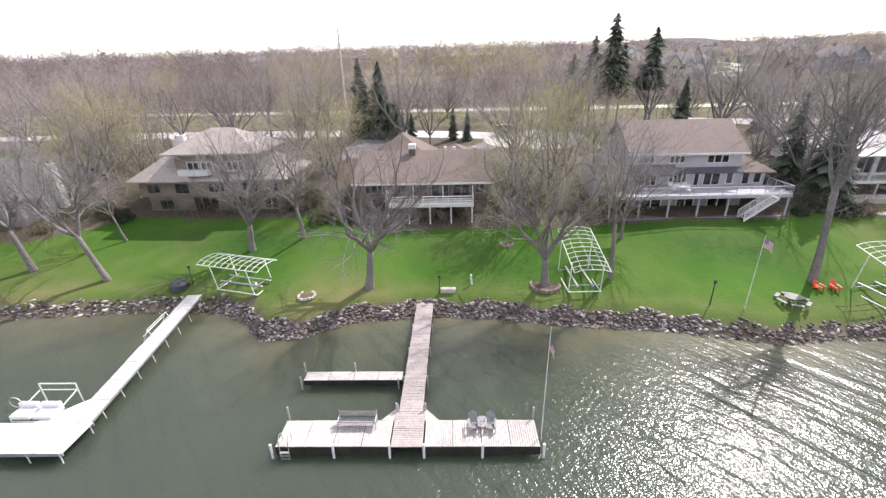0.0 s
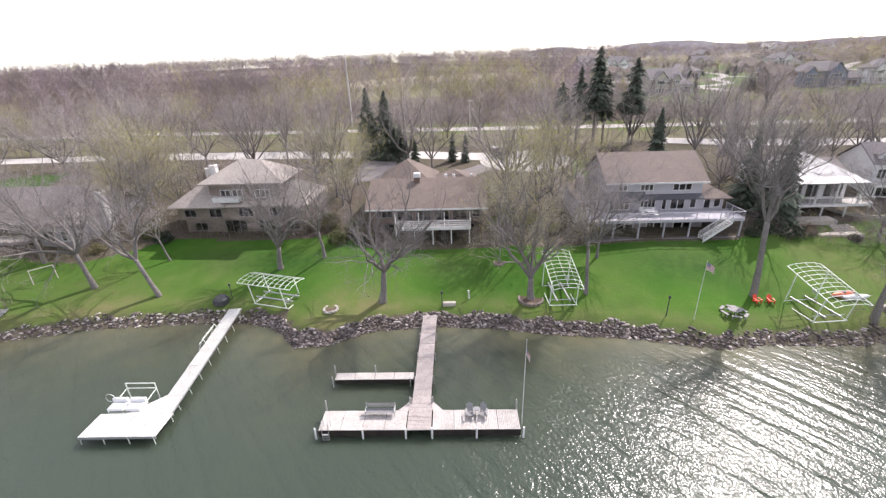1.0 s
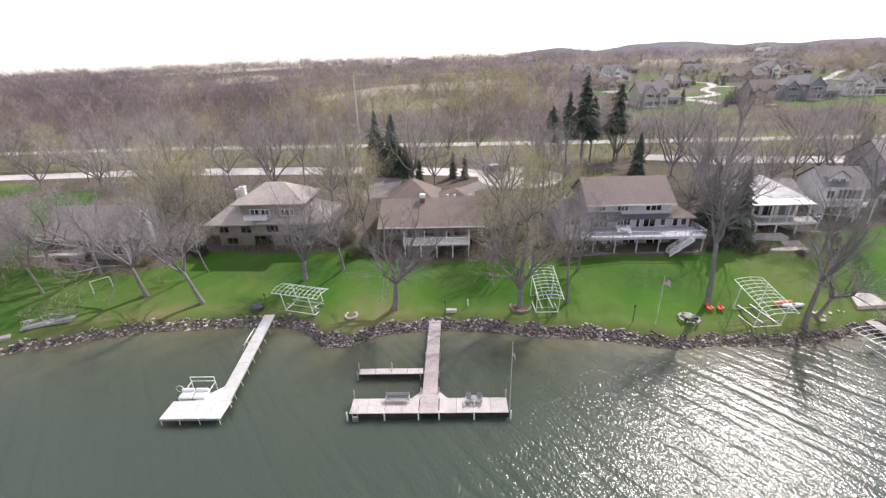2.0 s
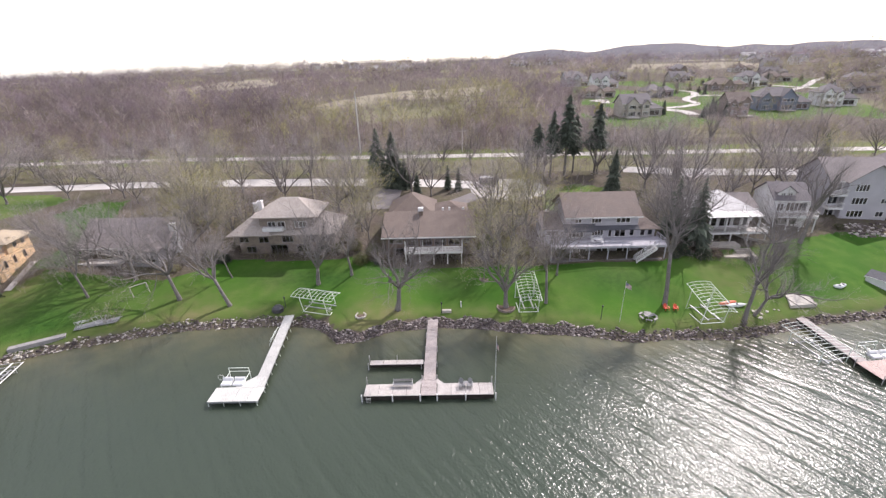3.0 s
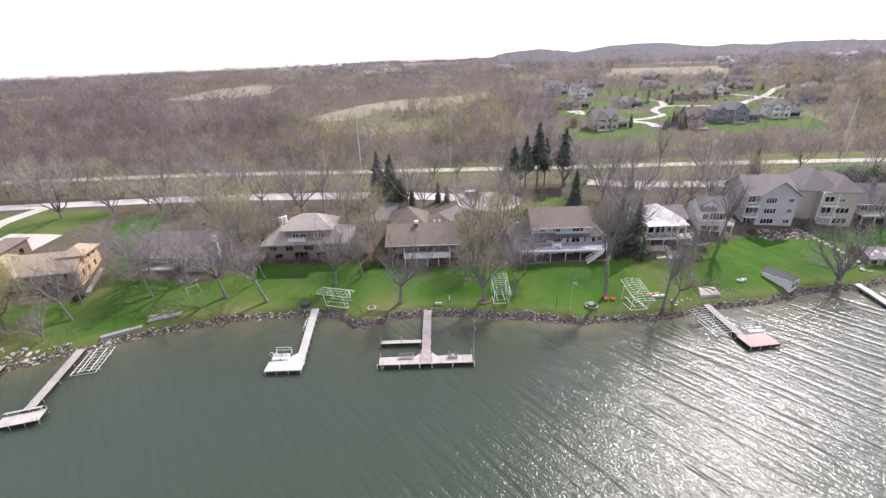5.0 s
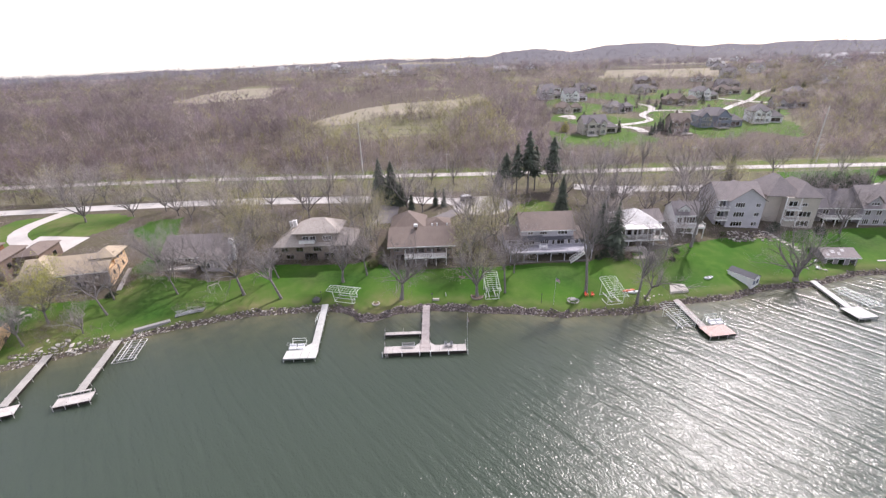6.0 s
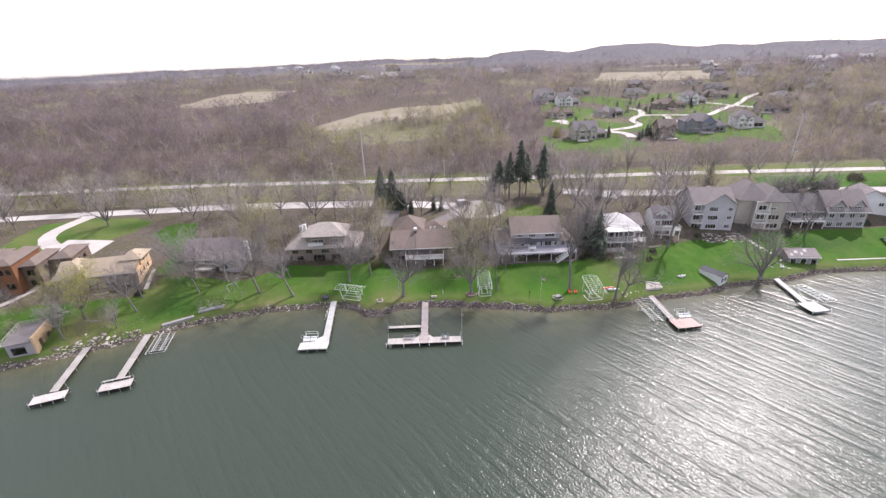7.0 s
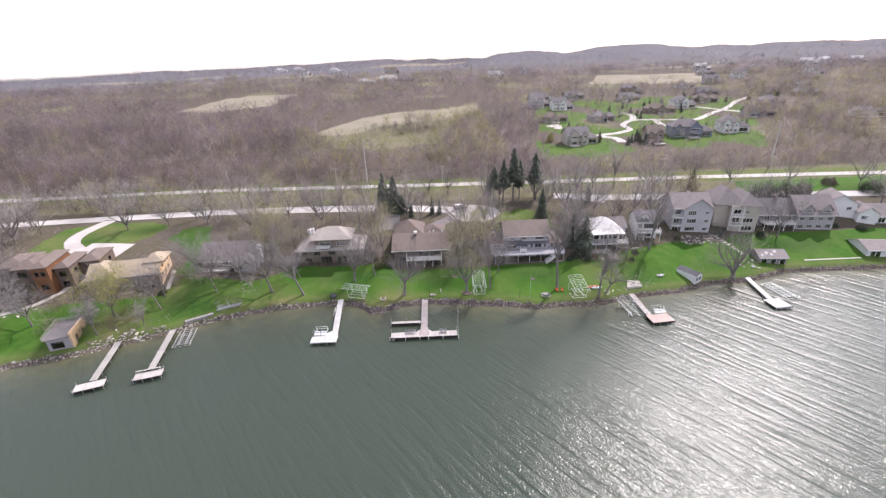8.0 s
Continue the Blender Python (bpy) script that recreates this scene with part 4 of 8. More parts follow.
lean_to(h, [(X(25.0), -1.5, 4.6), (X(31.0), -1.5, 4.6), (X(31.0), 0.0, 5.6), (X(25.0), 0.0, 5.6)], ROOF_SLATE, name="bay_roof")
lean_to(h, [(X(31.05), -0.9, 4.7), (X(39.2), -0.9, 4.7), (X(39.2), 0.0, 5.2), (X(31.05), 0.0, 5.2)], ROOF_SLATE, name="bay_roof")
# The lavender grey deck stands for the house's shadow across it.
deck(h, X(22.0), X(43.0), -4.4, -0.02, 2.8, -0.6, DECK_IN_SHADE, DECK_IN_SHADE, posts=7)
# Slab coloured dark to paint in the shade below the deck.
g = Geo()
g.box(X(22.0), X(42.5), -4.6, -1.62, -0.9, 0.16, bevel=0.04)
part("patio", g, GREY_DRIVE, h, "paved patio under the deck, darkened for its shade")
stairs(h, X(37.2), -5.75, 0.15, X(40.6), 2.75, 1.2)
chimney(h, X(22.4), 3.0, 4.0, 7.2, 0.9, STONE_WALL, TRIM)
t = Geo()
t.tube([(X(30.9), -2.4, 2.8), (X(30.9), -2.4, 3.55)], 0.05, 6), t.tube([(X(30.9), -2.4, 3.52), (X(30.9), -2.4, 3.58)], 0.75, 14)
for a in range(4):
    x, y = X(30.9) + 1.15 * math.cos(a * math.tau / 4 + 0.6), -2.4 + 1.05 * math.sin(a * math.tau / 4 + 0.6)
    t.box(x - 0.24, x + 0.24, y - 0.24, y + 0.24, 3.2, 3.26), t.box(x - 0.24, x + 0.24, y + 0.2, y + 0.25, 3.2, 3.75)
    for dx in (-0.2, 0.2):
        for dy in (-0.2, 0.2):
            t.tube([(x + dx, y + dy, 2.8), (x + dx, y + dy, 3.2)], 0.025, 4)
g = Geo()
g.v, g.f = [(x + 31.9, y + 34.4, z + 4.7) for x, y, z in t.v], t.f
solid("patio_set", g, TRIM, "white round patio table and chairs on a deck", "patio set")

# the low brown house in the middle
h = thing("lake_house", "low brown house with brown shingle roof and white-railed balcony", "house", -0.8, 33.6, 4.3)
block(h, -8.2, 8.2, 0, 10.5, 2.4, 4.75, BROWN_WALL,
      [(-7.4, 3.1, 2.4, 1.3, 3)] + row(4, -4.3, 6.0, 2.6, 2.25, 1.75, 2) + [(6.6, 3.0, 1.2, 1.3, 2)], [(3, 3.0, 2, 1.2)], [(3, 3.0, 2, 1.2)], trim=SIDING_DUSK)
block(h, -8.2, 8.2, 0.5, 10.5, -0.9, 2.37, BROWN_WALL, [(-6.8, 0.5, 2.0, 1.5, 2), (-2.6, 0.25, 2.4, 1.85, 2), (1.5, 0.25, 2.4, 1.85, 2), (5.4, 0.6, 1.6, 1.3, 2)], trim=SIDING_DUSK)
gable_x(h, -8.2, 8.2, 0, 13.0, 4.75, 2.55, ROOF_BROWN, BROWN_WALL, 0.7, 0.5)
block(h, -8.6, 0.6, 13.05, 22, -0.5, 4.6, BROWN_WALL)
hip(h, -8.6, 0.6, 11.0, 22, 4.9, 3.6, ROOF_BROWN, 0.7)
block(h, 1.0, 7.6, 13.05, 19, 0, 4.6, BROWN_WALL)
hip(h, 1.0, 7.6, 11.5, 19, 4.9, 1.9, ROOF_BROWN, 0.6)
deck(h, -4.4, 6.3, -2.6, -0.02, 2.42, -0.3, posts=5, bars=False)
for x in (-4.3, -1.0, 2.6, 6.2):
    g = Geo()
    g.box(x - 0.06, x + 0.06, -2.5, -2.38, 2.42, 4.6)
    part("porch_post", g, TRIM, h)
chimney(h, -1.6, 5.6, 6.0, 7.7, 0.85, BROWN_WALL, TRIM)
g = Geo()
g.box(-2.1, -1.1, 5.1, 6.1, 7.72, 8.45, bevel=0.1)
part("chimney_cap", g, TRIM, h, "white metal chimney cap")
for x, y, z in ((2.8, 7.8, 7.35), (4.1, 8.4, 7.2), (6.9, 8.2, 7.2)):
    g = Geo()
    g.box(x - 0.22, x + 0.22, y - 0.22, y + 0.22, z - 0.5, z + 0.3, bevel=0.06)
    part("roof_vent", g, TRIM, h)

# the hipped stone house
h = thing("lake_house", "brown-grey stone house with weathered cedar shake hip roofs", "house", -28.5, 35.6, 4.6)
block(h, -10.2, 9.4, 0, 12, 2.5, 4.7, STONE_WALL, [(-9.2, 2.9, 1.8, 1.2, 2), (-5.4, 2.8, 1.9, 1.4, 2), (-0.9, 2.8, 2.2, 1.4, 3), (3.5, 2.8, 2.2, 1.4, 3), (7.0, 2.9, 1.4, 1.2, 2)], trim=SIDING_DUSK)
block(h, -9.6, 9.0, 0.5, 12, -1.0, 2.47, STONE_WALL, [(-8.4, 0.5, 2.0, 1.4, 2), (-3.6, 0.1, 3.4, 2.1, 3), (1.6, 0.1, 2.8, 2.1, 2), (6.0, 0.4, 2.0, 1.5, 2)], trim=SIDING_DUSK)
hip(h, -10.4, -3.0, -0.6, 10.5, 4.75, 3.1, ROOF_SHAKE, 0.6)
hip(h, 3.0, 9.6, -0.4, 9.5, 4.75, 2.4, ROOF_SHAKE, 0.5)
block(h, -4.9, 5.6, 0.6, 8.0, 4.75, 8.0, STONE_WALL, [(-3.4, 5.2, 1.6, 1.7, 2), (-1.6, 5.2, 1.6, 1.7, 2), (1.8, 5.6, 2.4, 1.3, 3)], [(3, 5.6, 1.8, 1.3)], [(3, 5.6, 1.8, 1.3)])
hip(h, -5.2, 5.9, 0.3, 8.2, 8.05, 2.7, ROOF_SHAKE, 0.8)
lean_to(h, [(-5.2, -0.7, 4.65), (3.2, -0.7, 4.65), (3.2, 0.65, 5.15), (-5.2, 0.65, 5.15)], ROOF_SHAKE, name="porch_roof")
g = Geo()
g.box(-4.2, -0.2, -0.5, 0.5, 5.22, 5.95)
part("balcony", g, TRIM, h, "white balcony parapet")
chimney(h, -6.3, 5.6, 5.5, 9.6, 0.9, SIDING_WHITE, STONE_WALL)
chimney(h, -7.6, 6.4, 5.5, 9.0, 0.8, SIDING_WHITE, STONE_WALL)

# the low grey house among bare trees
h = thing("lake_house", "low grey house with pale deck railings among bare trees", "house", -59.5, 33.5, 4.9)
block(h, -8.0, 8.6, 0, 11, -0.9, 3.4, SIDING_MID, [(-6.6, 1.0, 2.4, 1.5, 3), (-2.6, 0.8, 2.6, 1.8, 3), (1.6, 1.0, 2.2, 1.4, 3), (5.4, 0.6, 2.2, 2.0, 2)], (), [(3, 1.2, 2, 1.2)])
gable_x(h, -8.0, 8.6, 0, 11, 3.4, 3.6, ROOF_GREY, SIDING_MID, 0.6)
block(h, 2.5, 8.2, -2.4, -0.02, -0.9, 3.1, SIDING_MID, [(3.2, 0.8, 1.8, 1.6, 2), (5.8, 0.8, 1.8, 1.6, 2)])
hip(h, 2.5, 8.2, -2.4, 3.5, 3.3, 1.9, ROOF_GREY, 0.5)
deck(h, -8.6, 1.2, -3.2, -0.02, 1.1, -1.6, posts=5, material=POST)
chimney(h, 8.9, 3, 0, 6.6, 1.0, SIDING_WHITE)

# the sandy house with the sunlit gable end
h = thing("lake_house", "sandy house with tan roofs and sunlit stucco end wall", "house", -84.2, 23.5, 5.4, 11)
# Dark stone stands for shade on the front; the sunlit end is sandy.
block(h, -8.5, 9.28, -0.9, 8.4, -1.4, 3.95, STONE_WALL, [(-7.6, 2.3, 2.6, 1.2, 3), (-4.2, 2.3, 2.0, 1.2, 2), (-1.4, 2.3, 2.2, 1.2, 3), (2.4, 2.3, 1.8, 1.2, 2), (6.2, 2.4, 1.4, 1.1, 2), (-7.4, 0.0, 3.4, 1.8, 4), (-2.6, 0.0, 2.8, 1.8, 2), (2.0, 0.1, 2.2, 1.6, 2)], trim=SIDING_DUSK)
gable_x(h, -8.5, 9.32, -0.9, 8.4, 3.95, 2.7, ROOF_TAN, SAND_WALL, 0.35, 0.52)
hip(h, -8.9, -1.5, -1.6, 8.0, 4.1, 3.3, ROOF_TAN, 0.4)
block(h, 9.3, 9.7, -0.9, 8.4, -1.8, 3.93, SAND_WALL, (), (), [(1.6, 2.0, 0.7, 1.3, 1), (3.9, 2.1, 0.7, 1.3, 1), (6.4, 2.2, 0.8, 1.3, 1), (3.2, -0.1, 0.7, 1.2, 1)], trim=SIDING_DUSK)
block(h, 5.6, 9.68, 2.6, 8.3, 4.0, 6.0, SAND_WALL, (), (), [(1.6, 4.7, 0.8, 1.0, 1), (3.6, 4.7, 0.8, 1.0, 1)], trim=SIDING_DUSK)
hip(h, 5.6, 9.68, 2.6, 8.3, 6.05, 1.5, ROOF_TAN, 0.7)
deck(h, -7.8, 3.0, -3.6, -0.92, -0.1, -1.8, posts=4, material=POST, rails=False)
for x in (-6.2, -4.6):
    g = Geo()
    g.box(x - 0.35, x + 0.35, -2.7, -2.0, -0.1, 0.35, bevel=0.06)
    g.box(x - 0.35, x + 0.35, -2.05, -1.9, 0.36, 0.8, bevel=0.04)
    c = part("deck_seat", g, SIDING_GREY, h, "pale seat on the deck")

# the brown wooden house of stepped boxes
h = thing("lake_house", "stepped orange-brown cedar house with brown hip roofs", "house", -103.2, 21.6, 6.2, 12)
for x0, x1, y0, y1, top, wins in ((-8, -1.5, 1.5, 11, 7.0, [(-7, 4.4, 2.2, 1.5, 2), (-4, 4.4, 1.8, 1.5, 2), (-6.5, 1.0, 3.5, 1.8, 3)]), (-1.45, 2.4, -2.2, 9, 8.2, [(-0.8, 5.6, 1.0, 1.4, 1), (0.7, 5.6, 1.0, 1.4, 1), (-0.4, 1.6, 1.8, 1.6, 2)]),
                               (2.45, 6.0, 0.2, 10, 6.6, [(3.3, 3.9, 1.6, 1.5, 2), (3.3, 1.0, 1.6, 1.5, 2)]), (6.05, 11, 5.2, 14, 5.8, [(7.2, 3.2, 1.6, 1.3, 2)])):
    block(h, x0, x1, y0, y1, -2.0, top, CEDAR if -5 < x0 < 2 else BROWN_WALL, wins, (), [(2, top - 2.6, 1.4, 1.3), (5, top - 2.6, 1.4, 1.3)], trim=DARK_TRIM)
    hip(h, x0 + 0.3, x1 - 0.3, y0, y1, top + 0.1, 1.2, ROOF_BROWN, 0.6)
block(h, -14, -8.05, 6, 15, -1, 6.2, BROWN_WALL, [(-13, 3.4, 2.0, 1.4, 2)], trim=DARK_TRIM)
hip(h, -14, -8.05, 6, 15, 6.3, 1.6, ROOF_BROWN, 1.0)
deck(h, -13, -1.7, -1.8, 1.4, 0.1, -2.2, posts=4, material=POST)

# the white house with the bright roof
h = thing("lake_house", "white two-storey house with pale bright roof and stone terraces", "house", 57.5, 38.5, 5.6)
block(h, -4.4, 5.2, 0, 11, 1.8, 5.3, SIDING_WHITE, [(-3.9, 2.1, 2.6, 2.5, 2), (-0.8, 2.1, 2.2, 2.7, 2), (1.9, 2.1, 2.8, 2.5, 2)], (), [(2, 2.8, 2, 1.4)])
block(h, -4.4, 5.2, 0.8, 11, -2.2, 1.77, STONE_WALL, [(-3.8, -0.6, 2.8, 2.1, 3), (-0.4, -0.6, 2.2, 2.1, 2), (2.4, -0.4, 2.2, 1.8, 2)])
hip(h, -4.4, 5.2, 0, 9, 5.35, 2.9, ROOF_PALE, 0.7)
for x in (-4.3, -1.1, 1.7, 5.1):
    g = Geo()
    g.box(x - 0.12, x + 0.12, -2.7, -2.46, 1.8, 5.0)
    part("porch_column", g, TRIM, h)
lean_to(h, [(-4.9, -3.0, 5.0), (5.7, -3.0, 5.0), (5.7, 0.0, 5.5), (-4.9, 0.0, 5.5)], ROOF_PALE, name="porch_roof")
deck(h, -6.6, 7.2, -2.8, -0.02, 1.8, -1.6, posts=5)
block(h, 5.25, 9.4, 5, 13, -1, 4.2, SIDING_WHITE, [(6.2, 1.6, 2.2, 1.5, 3)])
gable_x(h, 5.25, 9.4, 5, 13, 4.2, 2.0, ROOF_GREY, SIDING_WHITE)
for k, (x0, x1, y, z) in enumerate(((-5.2, 1.0, -5.0, 0.1), (-3.6, 2.4, -8.2, -0.95))):
    g = Geo()
    g.box(57.5 + x0, 57.5 + x1, 38.5 + y, 38.5 + y + 1.9, 5.6 + z - 1.2, 5.6 + z, bevel=0.05)
    solid("terrace", g, STONE_PALE, "pale stone garden terrace below a white house", "terrace", "structure")
st = thing("garden_steps", "pale stone garden steps", "steps", 58.6, 30.6, at(58.6, 30.6) - 0.1)
for i in range(6):
    g = Geo()
    g.box(-1.5, 1.5, i * 0.45, i * 0.45 + 0.46, 0, 0.12 + i * 0.16, bevel=0.03)
    part("step", g, STONE_PALE, st)

# the white cottage with a balcony
h = thing("cottage", "small white cottage with grey roof and white balcony", "house", 73.0, 42.0, 6.8, -8)
block(h, -3.3, 3.4, 0, 8, -2.0, 4.9, SIDING_WHITE, [(-2.7, 2.5, 1.3, 1.6, 2), (-1.0, 2.5, 3.8, 1.8, 5), (-2.6, -0.4, 4.4, 1.6, 3)], (), [(2, 2.8, 1.6, 1.3), (5, 2.8, 1.6, 1.3)])
gable_x(h, -3.3, 3.4, 0, 8, 4.9, 2.6, ROOF_DUSK, SIDING_WHITE, 0.4)
block(h, -2.6, 0.6, 0.8, 4, 5.0, 6.3, SIDING_WHITE, [(-2.1, 5.2, 0.9, 0.9), (-0.8, 5.2, 0.9, 0.9)])
gable_y(h, -2.6, 0.6, 0.8, 5, 6.3, 1.2, ROOF_DUSK, SIDING_WHITE, 0.3)
deck(h, -3.8, 4.0, -2.2, -0.02, 2.1, -1.6, posts=4)
g = Geo()
arc = [(66.0 + 7.5 * math.cos(a), 42.5 + 7.0 * math.sin(a)) for a in np.linspace(math.pi * 1.05, math.pi * 1.62, 14)]
for (ax, ay), (bx, by) in zip(arc, arc[1:]):
    slab_poly(g, [(ax, ay, at(ax, ay) + 0.45), (bx, by, at(bx, by) + 0.45), (bx + 0.35, by + 0.2, at(bx, by) + 0.45), (ax + 0.35, ay + 0.2, at(ax, ay) + 0.45)], 0.9)
solid("garden_wall", g, STONE_PALE, "low curved pale stone garden wall", "wall", "structure")

# the tall grey houses
h = thing("tall_house", "tall three-storey grey house with front gable and balconies", "house", 89.5, 45.2, 5.9, -6)
block(h, -2.9, 6.4, 0, 12, -1.2, 8.4, SIDING_GREY, [(-1.4, 6.2, 2.6, 1.5, 4), (4.1, 6.4, 1.3, 1.1, 2), (-1.4, 3.4, 3.0, 1.5, 4), (4.2, 3.6, 1.4, 1.1, 2), (-1.6, 0.6, 3.2, 1.5, 4), (4.0, 0.7, 1.6, 1.2, 2)], (),
      [(2.5, 6.2, 1.2, 1.3), (6.5, 6.2, 1.2, 1.3), (2.5, 3.2, 1.2, 1.3), (6.5, 3.2, 1.2, 1.3)])
gable_y(h, -2.9, 6.4, 0, 9, 8.4, 3.4, ROOF_GREY, SIDING_GREY, 0.5)
block(h, -5.6, -2.95, 1.2, 12, -1.2, 8.4, SIDING_GREY, [(-5.2, 6.0, 1.9, 1.9, 2), (-5.2, 3.0, 1.9, 1.9, 2), (-5.2, 0.2, 1.9, 1.9, 2)], [(3, 5.8, 1.2, 1.4), (7, 5.8, 1.2, 1.4)])
gable_x(h, -5.6, 6.4, 1.2, 12, 8.4, 3.6, ROOF_GREY, SIDING_GREY, 0.5)
for z in (2.8, 5.7):
    deck(h, -5.8, -3.0, -0.6, 1.18, z, z - 0.4, posts=2)
h = thing("tall_house", "tall three-storey tan-grey house with recessed balconies", "house", 105.5, 45.8, 5.4, -8)
block(h, -6.4, -2.2, 2.0, 13, -1.2, 9.0, SIDING_TAN, (), [(2, 5.8, 1.2, 1.3), (5, 5.8, 1.2, 1.3), (2, 2.8, 1.2, 1.3), (5, 2.8, 1.2, 1.3)])
block(h, -2.15, 6.6, 0, 13, -1.2, 9.0, SIDING_TAN, [(-1.5, 6.3, 2.4, 1.6, 2), (-1.5, 3.3, 2.4, 1.7, 2), (2.2, 6.4, 1.4, 0.9, 2), (2.0, 3.2, 3.2, 1.6, 3), (2.0, 0.4, 3.4, 1.6, 3)], (), [(3, 6, 1.2, 1.3), (7, 6, 1.2, 1.3)])
hip(h, -6.4, 2.0, 1.5, 13.5, 9.1, 4.8, ROOF_GREY, 0.6)
hip(h, 0.5, 6.6, 0, 13, 9.1, 3.6, ROOF_GREY, 0.6)
for z in (2.8, 5.8):
    deck(h, -2.1, 1.4, -1.5, -0.02, z, z - 0.4, posts=2)
for x in (-2.2, 1.7):
    g = Geo()
    g.box(x - 0.14, x + 0.14, -0.16, -0.02, -0.5, 9.0)
    part("corner_board", g, TRIM, h)
h = thing("tall_house", "wide grey two-storey house with twin front dormers", "house", 125.8, 46.0, 5.1, -6)
block(h, -13.5, 0.9, 1.4, 11, -1.2, 5.4, SIDING_DUSK, row(4, -12.5, 0, 3.0, 1.8, 1.4) + row(4, -12.5, 0, 0.3, 2.0, 1.9))
gable_x(h, -13.5, 0.9, 1.4, 11, 5.4, 3.9, ROOF_DUSK, SIDING_DUSK, 0.6)
block(h, 0.95, 12.8, 0, 11.5, -1.2, 5.6, SIDING_MID, row(4, 1.6, 12.2, 0.4, 1.8, 1.6, 3) + row(4, 1.6, 12.2, 3.2, 1.6, 1.4), (), [(3, 3.2, 1.4, 1.3), (7, 3.2, 1.4, 1.3)])
gable_x(h, 0.95, 12.8, 0, 11.5, 5.6, 4.9, ROOF_GREY, SIDING_MID, 0.6)
for x in (3.8, 9.6):
    block(h, x - 1.9, x + 1.9, 0.3, 5, 5.9, 7.0, SIDING_MID, [(x - 1.2, 6.0, 2.4, 0.9, 3)])
    gable_y(h, x - 1.9, x + 1.9, 0.3, 6, 7.0, 1.9, ROOF_GREY, SIDING_MID, 0.4)
deck(h, -10, 0.0, -1.4, 1.38, 2.7, -1.0, posts=4)
chimney(h, -4.0, 6.0, 7.5, 10.6, 0.8, STONE_WALL)
h = thing("white_house", "stepped white house with grey gable roofs", "house", 147.0, 52.0, 6.6, -20)
block(h, -5.5, 4.5, 0, 8, -1.5, 5.2, SIDING_WHITE, [(-4.5, 2.8, 1.4, 1.2), (1.6, 2.8, 1.4, 1.2)], (), [(2.5, 2.8, 1.4, 1.3)])
gable_y(h, -5.5, 4.5, 0, 9, 5.2, 2.9, ROOF_GREY, SIDING_WHITE, 0.5)
block(h, 4.55, 10, -2, 5, -1.8, 2.8, SIDING_WHITE, [(5.6, 0.4, 1.6, 1.2)])
gable_y(h, 4.55, 10, -2, 6, 2.8, 1.8, ROOF_GREY, SIDING_WHITE, 0.4)
h = thing("white_house", "low white house with grey roof and dark window row", "house", 162.0, 47.0, 5.2, -8)
block(h, -9, 12, 0, 9, -1.5, 3.2, SIDING_WHITE, row(6, -8, 11, 0.4, 2.2, 1.9, 2))
gable_x(h, -9, 12, 0, 9, 3.2, 2.8, ROOF_GREY, SIDING_WHITE, 0.7)

# small shore buildings
h = thing("boat_shed", "long low white shed with grey shingle roof on the lawn", "shed", 77.4, 22.4, 1.0, 0)
h.matrix_world = pose(77.7, 22.8, 1.1, 0, 0, -62)
block(h, -2.9, 2.9, -1.6, 1.6, -0.8, 2.1, SIDING_WHITE, (), (), [(0.35, 0.5, 0.9, 1.1, 2), (1.75, 0.5, 0.9, 1.1, 2)], trim=BLUE_PAINT)
gable_x(h, -2.9, 2.9, -1.6, 1.6, 2.1, 0.75, ROOF_SLATE, SIDING_WHITE, 0.15)
h = thing("boathouse", "grey boathouse with patched low roof at the shore", "boathouse", 106.6, 28.4, 1.2, -6)
block(h, -3.8, 4.2, 0, 6, -1.4, 2.6, SIDING_DUSK, row(3, -3.2, 4.0, 0.1, 1.7, 1.9, 1), (), (), trim=TRIM)
gable_x(h, -3.8, 4.2, 0, 6, 2.6, 1.3, ROOF_GREY, SIDING_DUSK, 0.4)
for x, y, w in ((-3.3, 0.3, 0.7), (-1.9, 1.1, 0.9), (-0.4, 0.5, 0.5), (0.8, 1.6, 0.8)):
    g = Geo()
    slab_poly(g, [(x, y, 2.78 + y * 0.433), (x + w, y, 2.78 + y * 0.433), (x + w + 0.2, y + 0.9, 2.78 + (y + 0.9) * 0.433), (x + 0.1, y + 0.9, 2.78 + (y + 0.9) * 0.433)], 0.05)
    part("roof_patch", g, ROOF_PALE, h, "pale patch on the shingles")
h = thing("boathouse", "grey boathouse with wide low roof and white front", "boathouse", 143.5, 29.5, 1.2, -8)
block(h, -5.5, 6, 0, 8, -1.4, 3.0, SIDING_WHITE, row(2, -4.5, 5, 0.2, 3.0, 2.2, 2))
gable_x(h, -5.5, 6, 0, 8, 3.0, 1.5, ROOF_GREY, SIDING_WHITE, 0.6)
h = thing("boathouse", "boathouse with railed flat grey roof deck and tall orange end wall", "boathouse", -86.6, 4.6, 1.6, 17)
block(h, -3.3, 1.4, -3.6, 4.0, -2.4, 2.9, SIDING_MID, [(-2.6, 0.1, 2.6, 1.9, 1)], trim=SIDING_DUSK)
lean_to(h, [(-3.8, -4.0, 3.0), (1.4, -4.0, 3.0), (1.4, 4.3, 3.3), (-3.8, 4.3, 3.3)], GREY_DRIVE)
block(h, 1.45, 1.85, -3.7, 4.2, -2.4, 3.8, SAND_WALL, (), (), [(1.6, 0.1, 1.1, 2.0, 1), (4.8, 0.6, 1.3, 1.2, 2)], trim=BROWN_WALL)
